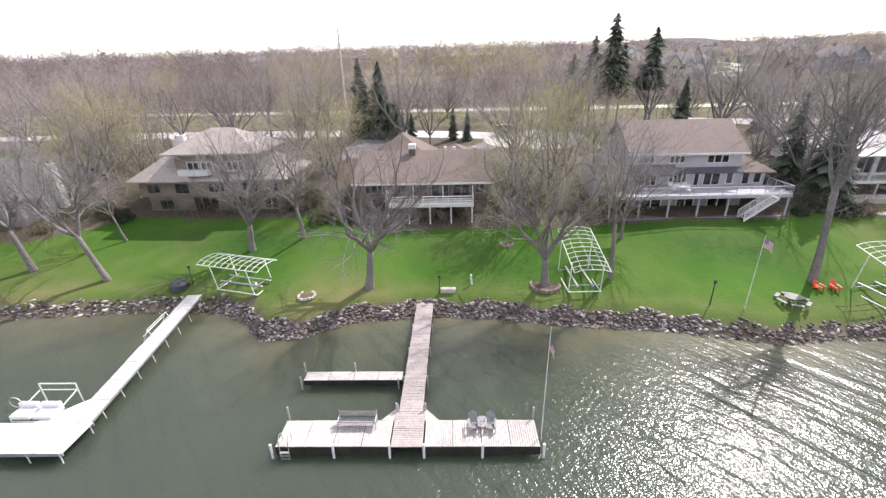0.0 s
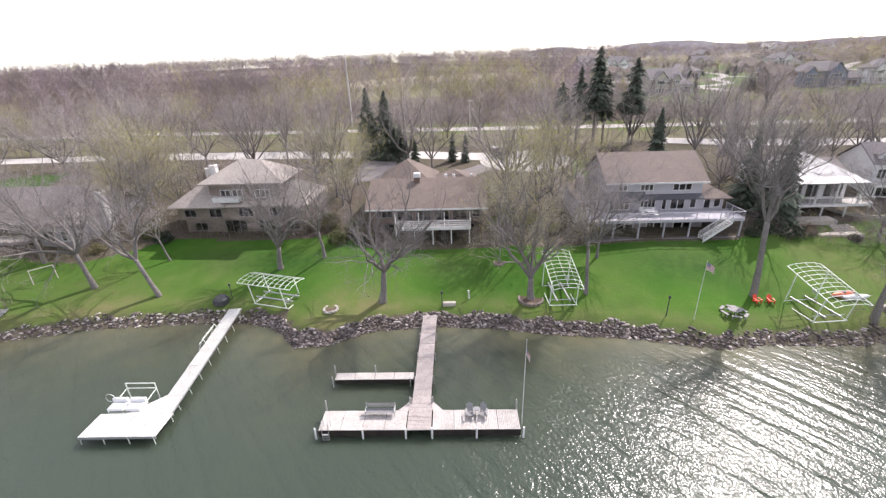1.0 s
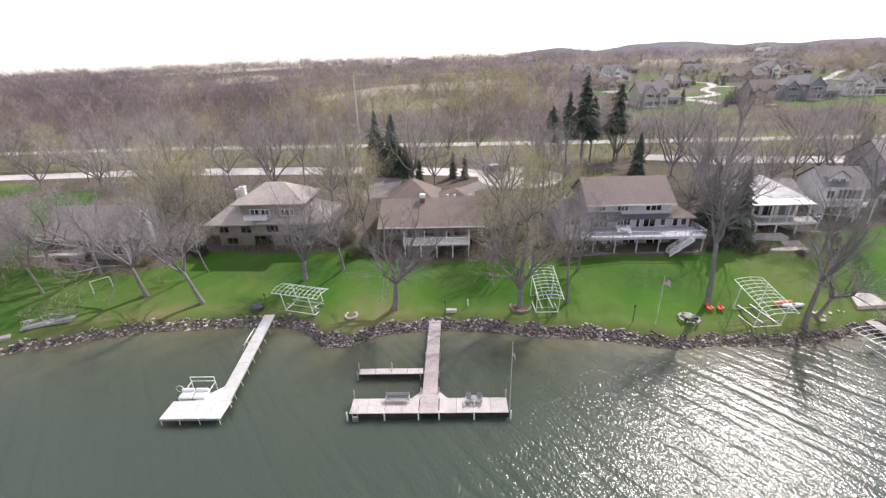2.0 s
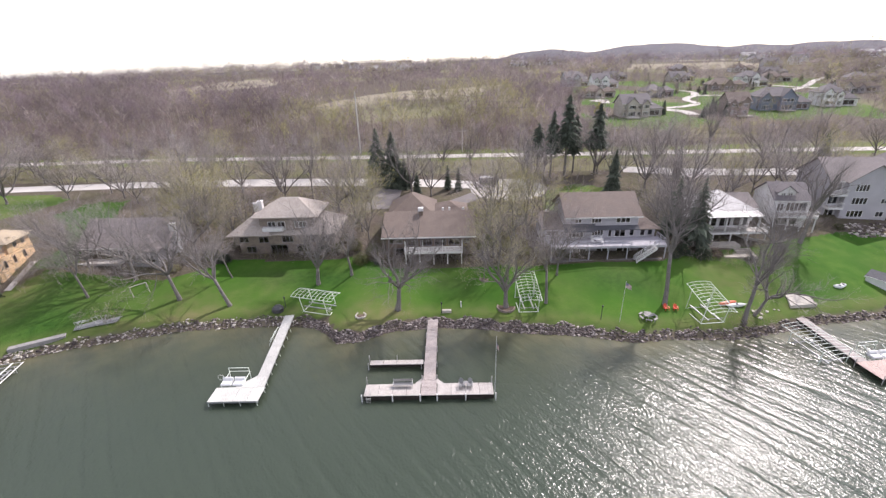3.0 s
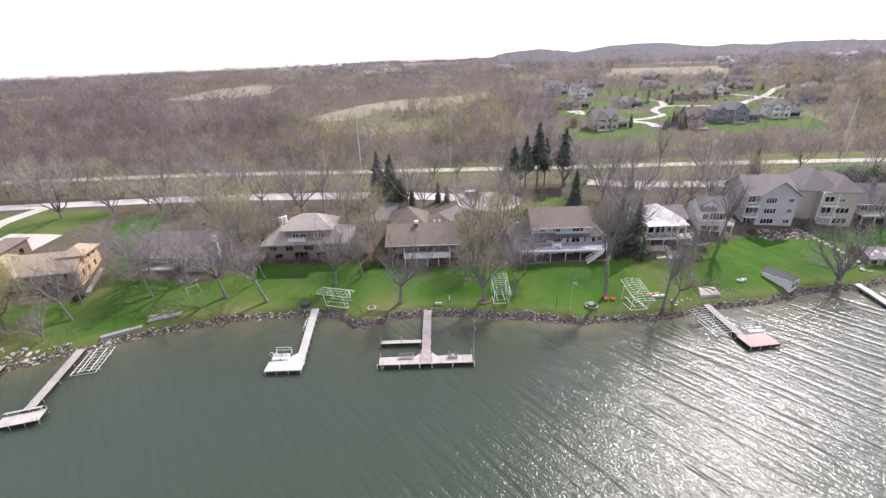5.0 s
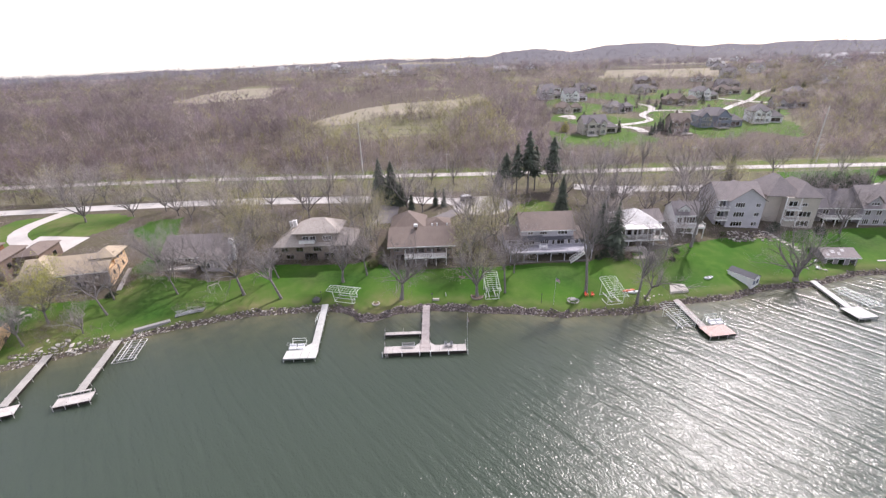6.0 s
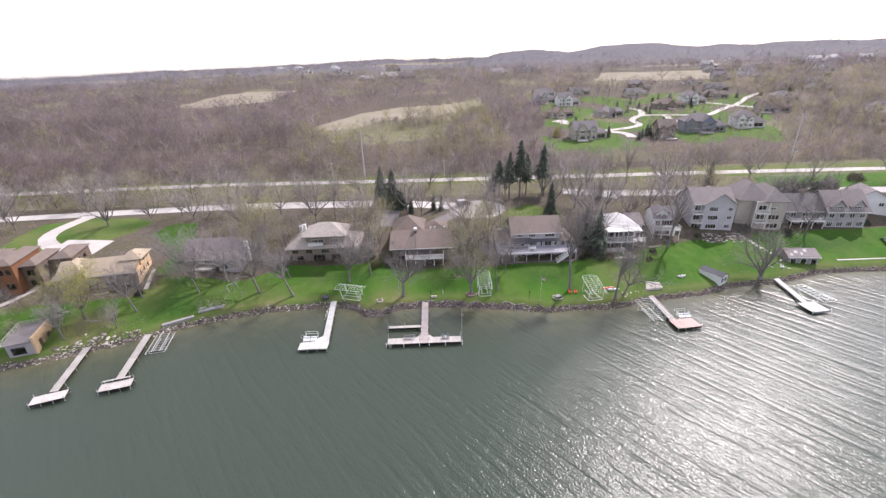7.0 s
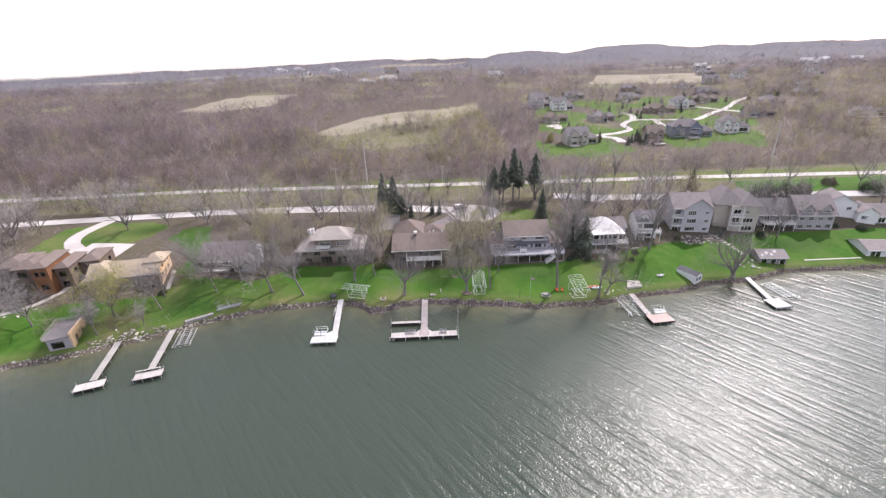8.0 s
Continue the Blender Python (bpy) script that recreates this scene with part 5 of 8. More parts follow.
rail(h, [(-3.7, -3.9, 3.05), (-3.7, 4.2, 3.3), (1.2, 4.2, 3.3)], 0.9, 1.4, POST, False)
ribbon("path_1", [(-112, 11), (-107, 12.6), (-102, 15.8), (-99.6, 20.8), (-97.5, 26), (-99.5, 32)], 1.3, CONCRETE, "pale curved garden path below the cedar house", category="path")
ribbon("path_2", [(-72.3, 22.5), (-73.2, 26), (-74.2, 30.6)], 1.0, CONCRETE, "pale path beside the sandy house", category="path")


def plain_house(x, y, w, d, storeys, wall, roof, rz, label, wing=True):
    """A house of the estate: a hipped or gabled body, cross gables and a garage wing."""
    h = thing("estate_house", label, "house", x, y, at(x, y) + 0.2, rz, "houses of the estate")
    w, d, top = w * 0.96, d * 0.92, 2.6 * storeys + 0.4
    roof = ROOF_DUSK if roof is ROOF_GREY else roof
    rng = random.Random(int(x * 31 + y))
    wins = []
    for s in range(storeys):
        wins += row(4, -w / 2 + 0.8, w / 2 - 0.8, 0.6 + 2.6 * s, 1.4, 1.3)
    block(h, -w / 2, w / 2, 0, d, -1.5, top, wall, wins, (), row(2, 1, d - 1, top - 2.1, 1.2, 1.3))
    if rng.random() < 0.55:
        hip(h, -w / 2, w / 2, 0, d, top + 0.1, d * 0.4, roof, 0.5)
    else:
        gable_x(h, -w / 2, w / 2, 0, d, top, d * 0.4, roof, wall, 0.5)
    side = rng.choice((-1, 1))
    for c, k, out, up in ((side * w * 0.2, w * 0.17, 1.7, 0.2), (-side * w * 0.32, w * 0.13, 1.0, -0.5)):
        block(h, c - k, c + k, -out, 2, -1.5, top + up, wall, [(c - k + 0.5, top - 2.2, 2 * k - 1.0, 1.4, 3), (c - k + 0.5, 0.3, 2 * k - 1.0, 1.8, 3)] if storeys > 1 else [(c - k + 0.5, 0.5, 2 * k - 1.0, 1.7, 3)])
        gable_y(h, c - k, c + k, -out, d * 0.55, top + up, k * 1.05, roof, wall, 0.35)
    if rng.random() < 0.5:
        chimney(h, -side * w * 0.1, d * 0.62, top, top + d * 0.4 + 0.9, 0.9, STONE_WALL)
    if wing:
        block(h, w / 2 + 0.02, w / 2 + 6.5, 1.5, d - 0.5, -1.5, 2.9, wall, [(w / 2 + 1.0, 0.2, 4.4, 2.1, 2)])
        hip(h, w / 2 + 0.02, w / 2 + 6.5, 1.5, d - 0.5, 3.0, d * 0.3, roof, 0.4)
    deck(h, side * w * 0.2 - 2.6, side * w * 0.2 + 2.6, -4.4, -1.75, 0.15, -1.2, STONE_PALE, CONCRETE, 2, False)


for x, y, w, d, s, wall, roof, rz, label in (
        (84, 148, 12.5, 9, 2, SIDING_TAN, ROOF_GREY, 4, "tan two-storey house with brown roof above a lawn"), (126, 146, 9, 9, 2, STONE_WALL, ROOF_BROWN, -5, "brown brick house with terrace"),
        (149, 156, 17, 10, 2, BLUE_PAINT, ROOF_GREY, -6, "long slate-blue house with white windows"), (178, 163, 10, 10, 2, SIDING_WHITE, ROOF_GREY, -14, "white gabled house with dark roof"),
        (85, 206, 11, 9, 1, SIDING_TAN, ROOF_BROWN, 0, "tan house with brown roof"), (117, 203, 11, 9, 1, SIDING_MID, ROOF_GREY, 10, "grey house beside a bend of the road"),
        (103, 250, 11, 9, 2, SIDING_WHITE, ROOF_GREY, 0, "white two-storey house at the woods"), (89, 264, 11, 10, 2, SIDING_GREY, ROOF_GREY, 5, "pale grey house with tall gable"),
        (166, 226, 15, 9, 1, STONE_WALL, ROOF_BROWN, -8, "brown house with wide roof"), (191, 240, 12, 9, 2, SIDING_WHITE, ROOF_GREY, -5, "white house with two gables"),
        (168, 281, 12, 9, 1, SIDING_TAN, ROOF_GREY, 0, "tan house among trees"), (221, 263, 12, 9, 1, SIDING_TAN, ROOF_BROWN, -12, "tan house with brown roof"),
        (128, 300, 12, 9, 1, SIDING_MID, ROOF_GREY, 6, "grey house at the edge of the estate"), (245, 300, 12, 9, 1, SIDING_MID, ROOF_GREY, -12, "grey house at the edge of the estate"),
        (291, 288, 14, 9, 1, SIDING_TAN, ROOF_BROWN, -10, "tan house with brown roof"), (221, 202, 13, 9, 1, SIDING_MID, ROOF_BROWN, -16, "grey house behind trees"),
        (314, 277, 14, 9, 1, STONE_WALL, ROOF_GREY, -14, "brown house among bare trees"), (285, 190, 13, 9, 1, SIDING_WHITE, ROOF_GREY, -20, "white house among bare trees"), (262, 245, 12, 9, 1, SIDING_TAN, ROOF_DUSK, -18, "tan house with dark roof"),
        (318, 345, 13, 9, 2, SIDING_TAN, ROOF_BROWN, -14, "tan house beyond the estate"), (352, 330, 13, 9, 1, SIDING_WHITE, ROOF_GREY, -16, "white house beyond the estate"), (290, 365, 13, 9, 2, SIDING_MID, ROOF_DUSK, -10, "grey house beyond the estate"),
        (250, 345, 12, 9, 1, SIDING_WHITE, ROOF_BROWN, -8, "white house with brown roof"), (185, 315, 12, 9, 2, STONE_WALL, ROOF_DUSK, -4, "brown house among bare trees"), (98, 300, 12, 9, 1, SIDING_WHITE, ROOF_GREY, 4, "white house at the edge of the woods"),
        (400, 380, 13, 9, 1, SIDING_TAN, ROOF_GREY, -20, "tan house beyond the estate"), (440, 420, 13, 9, 2, SIDING_WHITE, ROOF_GREY, -18, "white house beyond the estate"), (-130, 640, 15, 10, 2, SIDING_WHITE, ROOF_GREY, 0, "far white house among woods"),
        (-220, 760, 16, 10, 2, SIDING_WHITE, ROOF_GREY, 0, "far white house among woods"), (-60, 720, 20, 11, 2, SIDING_TAN, ROOF_BROWN, 0, "far tan house among woods"), (480, 640, 16, 10, 2, SIDING_WHITE, ROOF_GREY, -15, "far white house among woods"),
        (520, 560, 15, 10, 2, SIDING_WHITE, ROOF_GREY, -18, "far white house among woods"), (560, 575, 16, 10, 2, SIDING_WHITE, ROOF_PALE, -18, "far white house with pale roof"), (610, 600, 18, 11, 2, SIDING_WHITE, ROOF_PALE, -20, "far white house with pale roof"),
        (650, 590, 16, 10, 2, SIDING_GREY, ROOF_PALE, -20, "far pale house with pale roof"), (430, 500, 15, 10, 2, SIDING_WHITE, ROOF_GREY, -15, "far white house among woods"), (395, 455, 14, 10, 1, SIDING_TAN, ROOF_GREY, -16, "far tan house among woods"),
        (345, 405, 14, 10, 2, SIDING_WHITE, ROOF_DUSK, -12, "far white house among woods"), (330, 445, 14, 10, 1, SIDING_TAN, ROOF_DUSK, -12, "far tan house among woods"), (370, 520, 15, 10, 2, SIDING_WHITE, ROOF_PALE, -14, "far white house with pale roof"),
        (-172, 792, 18, 11, 2, SIDING_WHITE, ROOF_PALE, 0, "far white house with pale roof"), (-72, 462, 15, 10, 1, SIDING_TAN, ROOF_PALE, 4, "far tan house with pale roof"), (-48, 511, 18, 10, 1, SIDING_WHITE, ROOF_PALE, 0, "far white house with pale roof"),
        (-26, 488, 16, 10, 1, SIDING_TAN, ROOF_DUSK, -4, "far tan house among woods"), (94, 529, 18, 11, 1, SIDING_WHITE, ROOF_PALE, -5, "far white house with pale roof"), (140, 577, 18, 11, 2, SIDING_WHITE, ROOF_GREY, -6, "far white house among woods"),
        (-430, 1290, 30, 16, 2, SIDING_WHITE, ROOF_PALE, 0, "long white building on the far hills"), (-375, 1280, 26, 15, 2, SIDING_WHITE, ROOF_PALE, 0, "long white building on the far hills")):
    plain_house(x, y, w, d, s, wall, roof, rz, label, w > 9.5)

# ---- docks ----
def panel(w, d, boards, t=0.05):
    """One dock section, grooved between its boards, centred, top at zero."""
    rng = random.Random(int(w * 100 + d * 10 + boards))
    line = []
    for i in range(boards):
        a, b, z = -w / 2 + w * i / boards, -w / 2 + w * (i + 1) / boards, rng.uniform(-0.005, 0.005)
        line += [(a + 0.001, -0.035), (a + 0.012, z - 0.006), (a + 0.02, z), (b - 0.02, z), (b - 0.012, z - 0.006), (b - 0.001, -0.035)]
    line += [(w / 2, -t), (-w / 2, -t)]
    n = len(line)
    g = Geo()
    g.add([(x, -d / 2, z) for x, z in line] + [(x, d / 2, z) for x, z in line], [tuple(range(n)), tuple(range(2 * n - 1, n - 1, -1))] + [(i, n + i, n + (i + 1) % n, (i + 1) % n) for i in range(n)])
    return g


def dock_run(dock, a, b, width, z, sections, material, beam=DOCK_BEAM_SHADE, posts=True, post_top=0.55, beam_h=0.3, climb=0.0):
    """A run of dock sections from a to b with boards across it, side beams and posts. climb: how much higher it starts."""
    a, b = Vector(a), Vector(b)
    d = b - a
    L = d.length
    ang = math.degrees(math.atan2(d.y, d.x))
    step = L / sections
    fall = math.degrees(math.atan2(climb, L))
    me = panel(step - 0.03, width, max(3, round(step / 0.15))).mesh("deck_panel", material)
    rng = random.Random(int(a.x * 7 + b.y * 3))
    for i in range(sections):
        c = a + d * ((i + 0.5) / sections)
        o = part("deck_panel", me, material, dock)
        o.matrix_local = pose(c.x, c.y, z + climb * (1 - (i + 0.5) / sections) + rng.uniform(-0.015, 0.015), rng.uniform(-0.3, 0.3), fall + rng.uniform(-0.3, 0.3), ang + rng.uniform(-0.4, 0.4))
    m = pose(a.x, a.y, z + climb, 0, fall, ang)
    for s in (-1, 1):
        g = Geo()
        g.box(0, L, s * (width / 2 - 0.03) - 0.04, s * (width / 2 - 0.03) + 0.04, -0.06 - beam_h, -0.055, m)
        part("side_beam", g, beam, dock)
    if posts:
        for i in range(sections + 1):
            if i % 2 and sections > 6:
                continue
            for s in (-1, 1):
                p = m @ Vector((min(max(L * i / sections, 0.1), L - 0.1), s * (width / 2 + 0.07), 0))
                g = Geo()
                g.tube([(p.x, p.y, -1.6), (p.x, p.y, z + (post_top if i in (0, sections) else 0.1))], 0.055, 8)
                part("dock_post", g, POST, dock)


Z = 0.8
dock = thing("t_shaped_dock", "T-shaped wooden dock with pale platform and pinkish worn walkway", "dock", 0, 0, 0)
# Platform beams reach almost to the water; their extra depth stands for under-dock shade.
dock_run(dock, (-8.1, 1.25), (-1.05, 1.25), 2.1, Z, 4, DECK_PALE, posts=False, beam_h=0.62)
dock_run(dock, (1.05, 1.25), (8.1, 1.25), 2.1, Z, 4, DECK_PALE, posts=False, beam_h=0.62)
dock_run(dock, (0, 0.12), (0, 3.0), 1.95, Z + 0.05, 2, DECK_PINK, posts=False, beam_h=0.62)
dock_run(dock, (0.02, 3.0), (0.16, 18.7), 1.6, Z + 0.03, 9, DECK_PINK)
dock_run(dock, (-8.3, 6.75), (-0.92, 6.75), 0.95, Z - 0.02, 4, DECK_PALE, posts=False, beam_h=0.4)
for s in (-1, 1):
    g = Geo()
    slab_poly(g, [(s * 0.85, 2.28, Z + 0.004), (s * 1.9, 2.28, Z + 0.004), (s * 0.85, 3.5, Z + 0.004)][::s], 0.06)
    part("corner_gusset", g, DECK_PALE, dock)
for x in (-8.3, -4.5, -1.05, 1.05, 4.6, 8.3):
    g = Geo()
    g.tube([(x, 0.08, -1.8), (x, 0.08, Z + 0.3)], 0.08, 8)
    part("bumper_post", g, TRIM, dock, "white-topped bumper post")
for x, y, tall in ((-8.0, 2.5, 0.95), (8.05, 2.5, 0.85), (-8.45, 7.3, 0.75), (-4.6, 7.35, 0.7), (-0.95, 3.2, 0.6), (1.0, 3.2, 0.6), (-1.2, 6.2, 0.2), (-8.45, 6.2, 0.35)):
    g = Geo()
    g.tube([(x, y, -1.8), (x, y, Z + tall)], 0.06, 8)
    part("mooring_post", g, POST, dock)
g = Geo()
for x in (-7.75, -7.2):
    g.tube([(x, 0.7, Z), (x, 0.62, Z + 0.7), (x, 0.3, Z + 0.85), (x, 0.05, Z + 0.6), (x, -0.02, -0.5)], 0.025, 6)
for z in (0.55, 0.28, 0.0, -0.25):
    g.box(-7.75, -7.2, -0.08, 0.06, z - 0.02, z + 0.02)
part("swim_ladder", g, ALU, dock, "aluminium swim ladder")

bench = thing("dock_bench", "grey metal-framed bench on the dock platform", "bench", -3.3, 1.85, Z + 0.01)
g = Geo()
for i in range(4):
    g.box(-1.25, 1.25, -0.3 + i * 0.15, -0.18 + i * 0.15, 0.40, 0.44, bevel=0.01)
part("seat", g, GREY_PLASTIC, bench)
g = Geo()
for i in range(3):
    g.box(-1.25, 1.25, 0.32, 0.36, 0.52 + i * 0.14, 0.62 + i * 0.14, bevel=0.01)
part("backrest", g, TABLE_WOOD, bench)
for x in (-1.2, 1.2):
    g = Geo()
    g.tube([(x, -0.28, 0), (x, -0.28, 0.62), (x, 0.34, 0.66)], 0.03, 6), g.tube([(x, 0.34, 0), (x, 0.34, 1.0)], 0.03, 6)
    part("leg_frame", g, STEEL, bench)


def adirondack(material, name, label, x, y, z, rz, group):
    c = thing(name, label, "chair", x, y, z, rz, group)
    g = Geo()
    for i in range(5):
        m = pose(0, -0.28 + i * 0.13, 0.37 - i * 0.035, -15)
        g.box(-0.27, 0.27, -0.055, 0.055, -0.012, 0.012, m, 0.006)
    part("seat", g, material, c)
    for i in range(5):
        g = Geo()
        m = pose(-0.22 + i * 0.11, 0.32, 0.22, -24)
        g.box(-0.048, 0.048, -0.012, 0.012, 0, 0.78 - abs(i - 2) * 0.07, m, 0.006)
        part("back_slat", g, material, c)
    for s in (-1, 1):
        g = Geo()
        g.box(s * 0.3 - 0.07, s * 0.3 + 0.07, -0.4, 0.36, 0.54, 0.565, bevel=0.008)
        part("armrest", g, material, c)
        g = Geo()
        g.box(s * 0.3 - 0.02, s * 0.3 + 0.02, -0.38, -0.26, 0, 0.54)
        part("front_leg", g, material, c)
        g = Geo()
        g.box(s * 0.26 - 0.015, s * 0.26 + 0.015, -0.5, 0.5, -0.05, 0.05, pose(0, 0.1, 0.2, -18))
        part("rear_leg", g, material, c)
    return c


adirondack(GREY_PLASTIC, "dock_chair", "grey slatted armchair on the dock platform", 4.15, 1.55, Z + 0.01, 6, "chairs on the dock")
adirondack(GREY_PLASTIC, "dock_chair", "grey slatted armchair on the dock platform", 5.2, 1.55, Z + 0.01, -6, "chairs on the dock")
tb = thing("side_table", "small grey table between dock chairs", "table", 4.68, 1.95, Z + 0.01)
g = Geo()
g.box(-0.22, 0.22, -0.22, 0.22, 0.42, 0.46, bevel=0.01)
part("tabletop", g, GREY_PLASTIC, tb)
for x in (-0.18, 0.18):
    for y in (-0.18, 0.18):
        g = Geo()
        g.box(x - 0.02, x + 0.02, y - 0.02, y + 0.02, 0, 0.42)
        part("leg", g, GREY_PLASTIC, tb)


def flag_pole(x, y, z, tall, label, droop, r=0.035, size=1.0, below=0.15):
    p = thing("flag_pole", label, "flagpole", x, y, z)
    g = Geo()
    g.tube([(0, 0, -0.3), (0, 0, tall * 0.6), (0.02, 0, tall)], [r, r * 0.85, r * 0.55], 8)
    part("pole", g, TRIM, p)
    g = Geo()
    g.tube([(0.02, 0, tall - 0.01), (0.02, 0, tall + 0.06), (0.02, 0, tall + 0.1)], [0.03, 0.05, 0.01], 8)
    part("finial", g, ALU, p)
    # a creased cloth, hanging or lifted by the wind
    w, h, nx, nz = 1.35 * size, 0.85 * size, 10, 8
    me = Geo()
    stripes = [[], [], []]
    for side in (0, 1):
        for i in range(nx + 1):
            for k in range(nz + 1):
                u, v = i / nx, k / nz
                fx = 0.05 + w * u * (1 - droop * 0.75)
                fz = tall - below - h * v - droop * w * u * 0.9 - (1 - droop) * 0.35 * u * u
                me.v.append((fx, 0.09 * math.sin(u * 7 + v * 2) * (0.3 + u) + side * 0.006, fz))
    n = (nx + 1) * (nz + 1)
    for side in (0, 1):
        for i in range(nx):
            for k in range(nz):
                a = side * n + i * (nz + 1) + k
                q = (a, a + nz + 1, a + nz + 2, a + 1)
                stripes[2 if i < 4 and k < 4 else k % 2].append(q if side else q[::-1])
    me.f = stripes[0] + stripes[1] + stripes[2]
    data = me.mesh("flag", FLAG_RED, FLAG_PALE, FLAG_BLUE)
    data.polygons.foreach_set("material_index", [0] * len(stripes[0]) + [1] * len(stripes[1]) + [2] * len(stripes[2]))
    part("flag", data, None, p, "faded striped flag")


flag_pole(8.3, 1.0, Z - 0.2, 8.0, "slim white flagpole with drooping flag at the dock end", 0.9, size=0.7, below=0.7)
flag_pole(28.9, 14.5, at(28.9, 14.5), 6.9, "white flagpole with waving flag on the shore lawn", 0.3, size=0.9)

dock = thing("white_dock", "white L-shaped dock on metal legs with worn top", "dock", 0, 0, 0)
dock_run(dock, (-23.35, 18.6), (-22.0, 2.2), 1.45, Z + 0.03, 8, DECK_WHITE, STEEL, False, beam_h=0.15, climb=0.55)
dock_run(dock, (-27.45, 0.95), (-21.1, 1.0), 2.5, Z, 4, DECK_WHITE, STEEL, False, beam_h=0.2)
g = Geo()
slab_poly(g, [(-22.7, 2.2, Z + 0.012), (-22.85, 4.6, Z + 0.012), (-25.2, 2.2, Z + 0.012)], 0.07)
part("corner_gusset", g, DECK_WHITE, dock)
for i in range(8):
    t = (i + 0.4) / 8
    x, y = -23.35 + 1.35 * t, 18.6 - 16.4 * t
    for s in (-1, 1):
        g = Geo()
        g.tube([(x + s * 0.62, y, Z - 0.1), (x + s * 0.95, y, -1.6)], 0.035, 6)
        part("leg", g, ALU_PALE, dock)
for x in (-27.3, -25.4, -23.4, -21.3):
    for y in (-0.25, 2.1):
        g = Geo()
        g.tube([(x, y, Z + 0.02), (x + (0.12 if x > -25 else -0.12), y - 0.05, -1.6)], 0.04, 6)
        part("leg", g, ALU_PALE, dock)
g = Geo()
for y in (11.7, 14.6):
    x = -23.75 + (18.6 - y) * 0.082
    g.tube([(x, y, Z + 0.3), (x - 0.35, y, Z + 1.0)], 0.03, 6)
    g.tube([(x - 0.35, y, Z + 1.0), (x - 1.1, y, 0.3)], 0.03, 6)
for z, dx in ((1.0, -0.35), (0.65, -0.55), (0.3, -0.9)):
    g.tube([(-23.18 + dx, 11.7, Z + z), (-23.42 + dx, 14.6, Z + z)], 0.03, 6)
part("ladder_rack", g, ALU_PALE, dock, "pale tubular rack")


def tube_lift(name, label, x, y, z, rz, L, W, canopy, deep=0.0, ribs=11, wheel=True, lean=0.0, tilt=0.0, metal=ALU_PALE):
    """A boat lift: base frame, four posts, cradle and an arched canopy frame of bare ribs, if it has one."""
    o = thing(name, label, "boat lift", x, y, z, rz, "boat lifts by the shore")
    top = canopy
    g = Geo()
    for s in (-1, 1):
        g.tube([(-L * 0.32, s * W * 0.46, 0.08 - deep), (L * 0.34, s * W * 0.46, 0.08 - deep)], 0.06, 6)
    for e in (-0.32, 0.34):
        g.tube([(e * L, -W * 0.48, 0.08 - deep), (e * L, W * 0.48, 0.08 - deep)], 0.06, 6)
    part("base_frame", g, metal, o)
    for e in (-0.3, 0.3):
        for s in (-1, 1):
            g = Geo()
            g.tube([(e * L, s * W * 0.46, 0.02 - deep), (e * L - lean, s * W * 0.46, top + tilt * e - 0.05)], 0.055, 6)
            part("post", g, metal, o)
    g = Geo()
    for s in (-1, 1):
        g.box(-L * 0.34, L * 0.36, s * W * 0.22 - 0.09, s * W * 0.22 + 0.09, 0.62 - deep * 0.4, 0.74 - deep * 0.4, bevel=0.03)
    for e in (-0.26, 0.26):
        g.tube([(e * L, -W * 0.46, 0.58 - deep * 0.4), (e * L, W * 0.46, 0.58 - deep * 0.4)], 0.05, 6)
    part("cradle", g, STEEL, o, "grey bunk cradle")
    if canopy < 1.5:
        for s in (-1, 1):
            g = Geo()
            g.tube([(-L / 2, s * W / 2, 0.55), (L / 2, s * W / 2, 0.55)], 0.07, 6)
            part("upper_rail", g, metal, o)
        for s in (-0.22, 0.22):
            g = Geo()
            g.tube([(-L * 0.46, s * W, 0.72), (L * 0.46, s * W, 0.78)], 0.08, 6)
            part("bunk_rail", g, metal, o)
        for i in range(9):
            g = Geo()
            u = -L / 2 + L * i / 8
            g.tube([(u, -W / 2, 0.55), (u, W / 2, 0.55)], 0.045, 6)
            part("cross_tube", g, metal, o)
    if canopy > 1.5:
        h_at = lambda u: top + tilt * (u + lean) / L  # noqa: E731
        for s in (-1, 1):
            g = Geo()
            g.tube([(-L / 2 - lean, s * W / 2, h_at(-L / 2 - lean)), (L / 2 - lean, s * W / 2, h_at(L / 2 - lean))], 0.05, 6)
            part("canopy_rail", g, metal, o)
        for i in range(ribs):
            u = -L / 2 + L * i / (ribs - 1) - lean
            q = h_at(u)
            g = Geo()
            g.tube([(u, -W / 2, q), (u, -W * 0.3, q + 0.2), (u, 0, q + 0.27), (u, W * 0.3, q + 0.2), (u, W / 2, q)], 0.035, 5)
            part("canopy_rib", g, metal, o)
        for s in (-0.3, 0, 0.3):
            g = Geo()
            lift = 0.27 if s == 0 else 0.2
            g.tube([(-L / 2 - lean, s * W, h_at(-L / 2 - lean) + lift), (L / 2 - lean, s * W, h_at(L / 2 - lean) + lift)], 0.022, 5)
            part("canopy_stringer", g, metal, o)
    if wheel:
        g = Geo()
        c = Vector((L * 0.36, -W * 0.52, 1.25))
        pts = [c + Vector((0.42 * math.cos(a), 0, 0.42 * math.sin(a))) for a in np.linspace(0, math.tau, 17)]
        g.tube(pts, 0.03, 5, False)
        for a in range(6):
            g.tube([c, c + Vector((0.42 * math.cos(a * math.tau / 6), 0, 0.42 * math.sin(a * math.tau / 6)))], 0.015, 4)
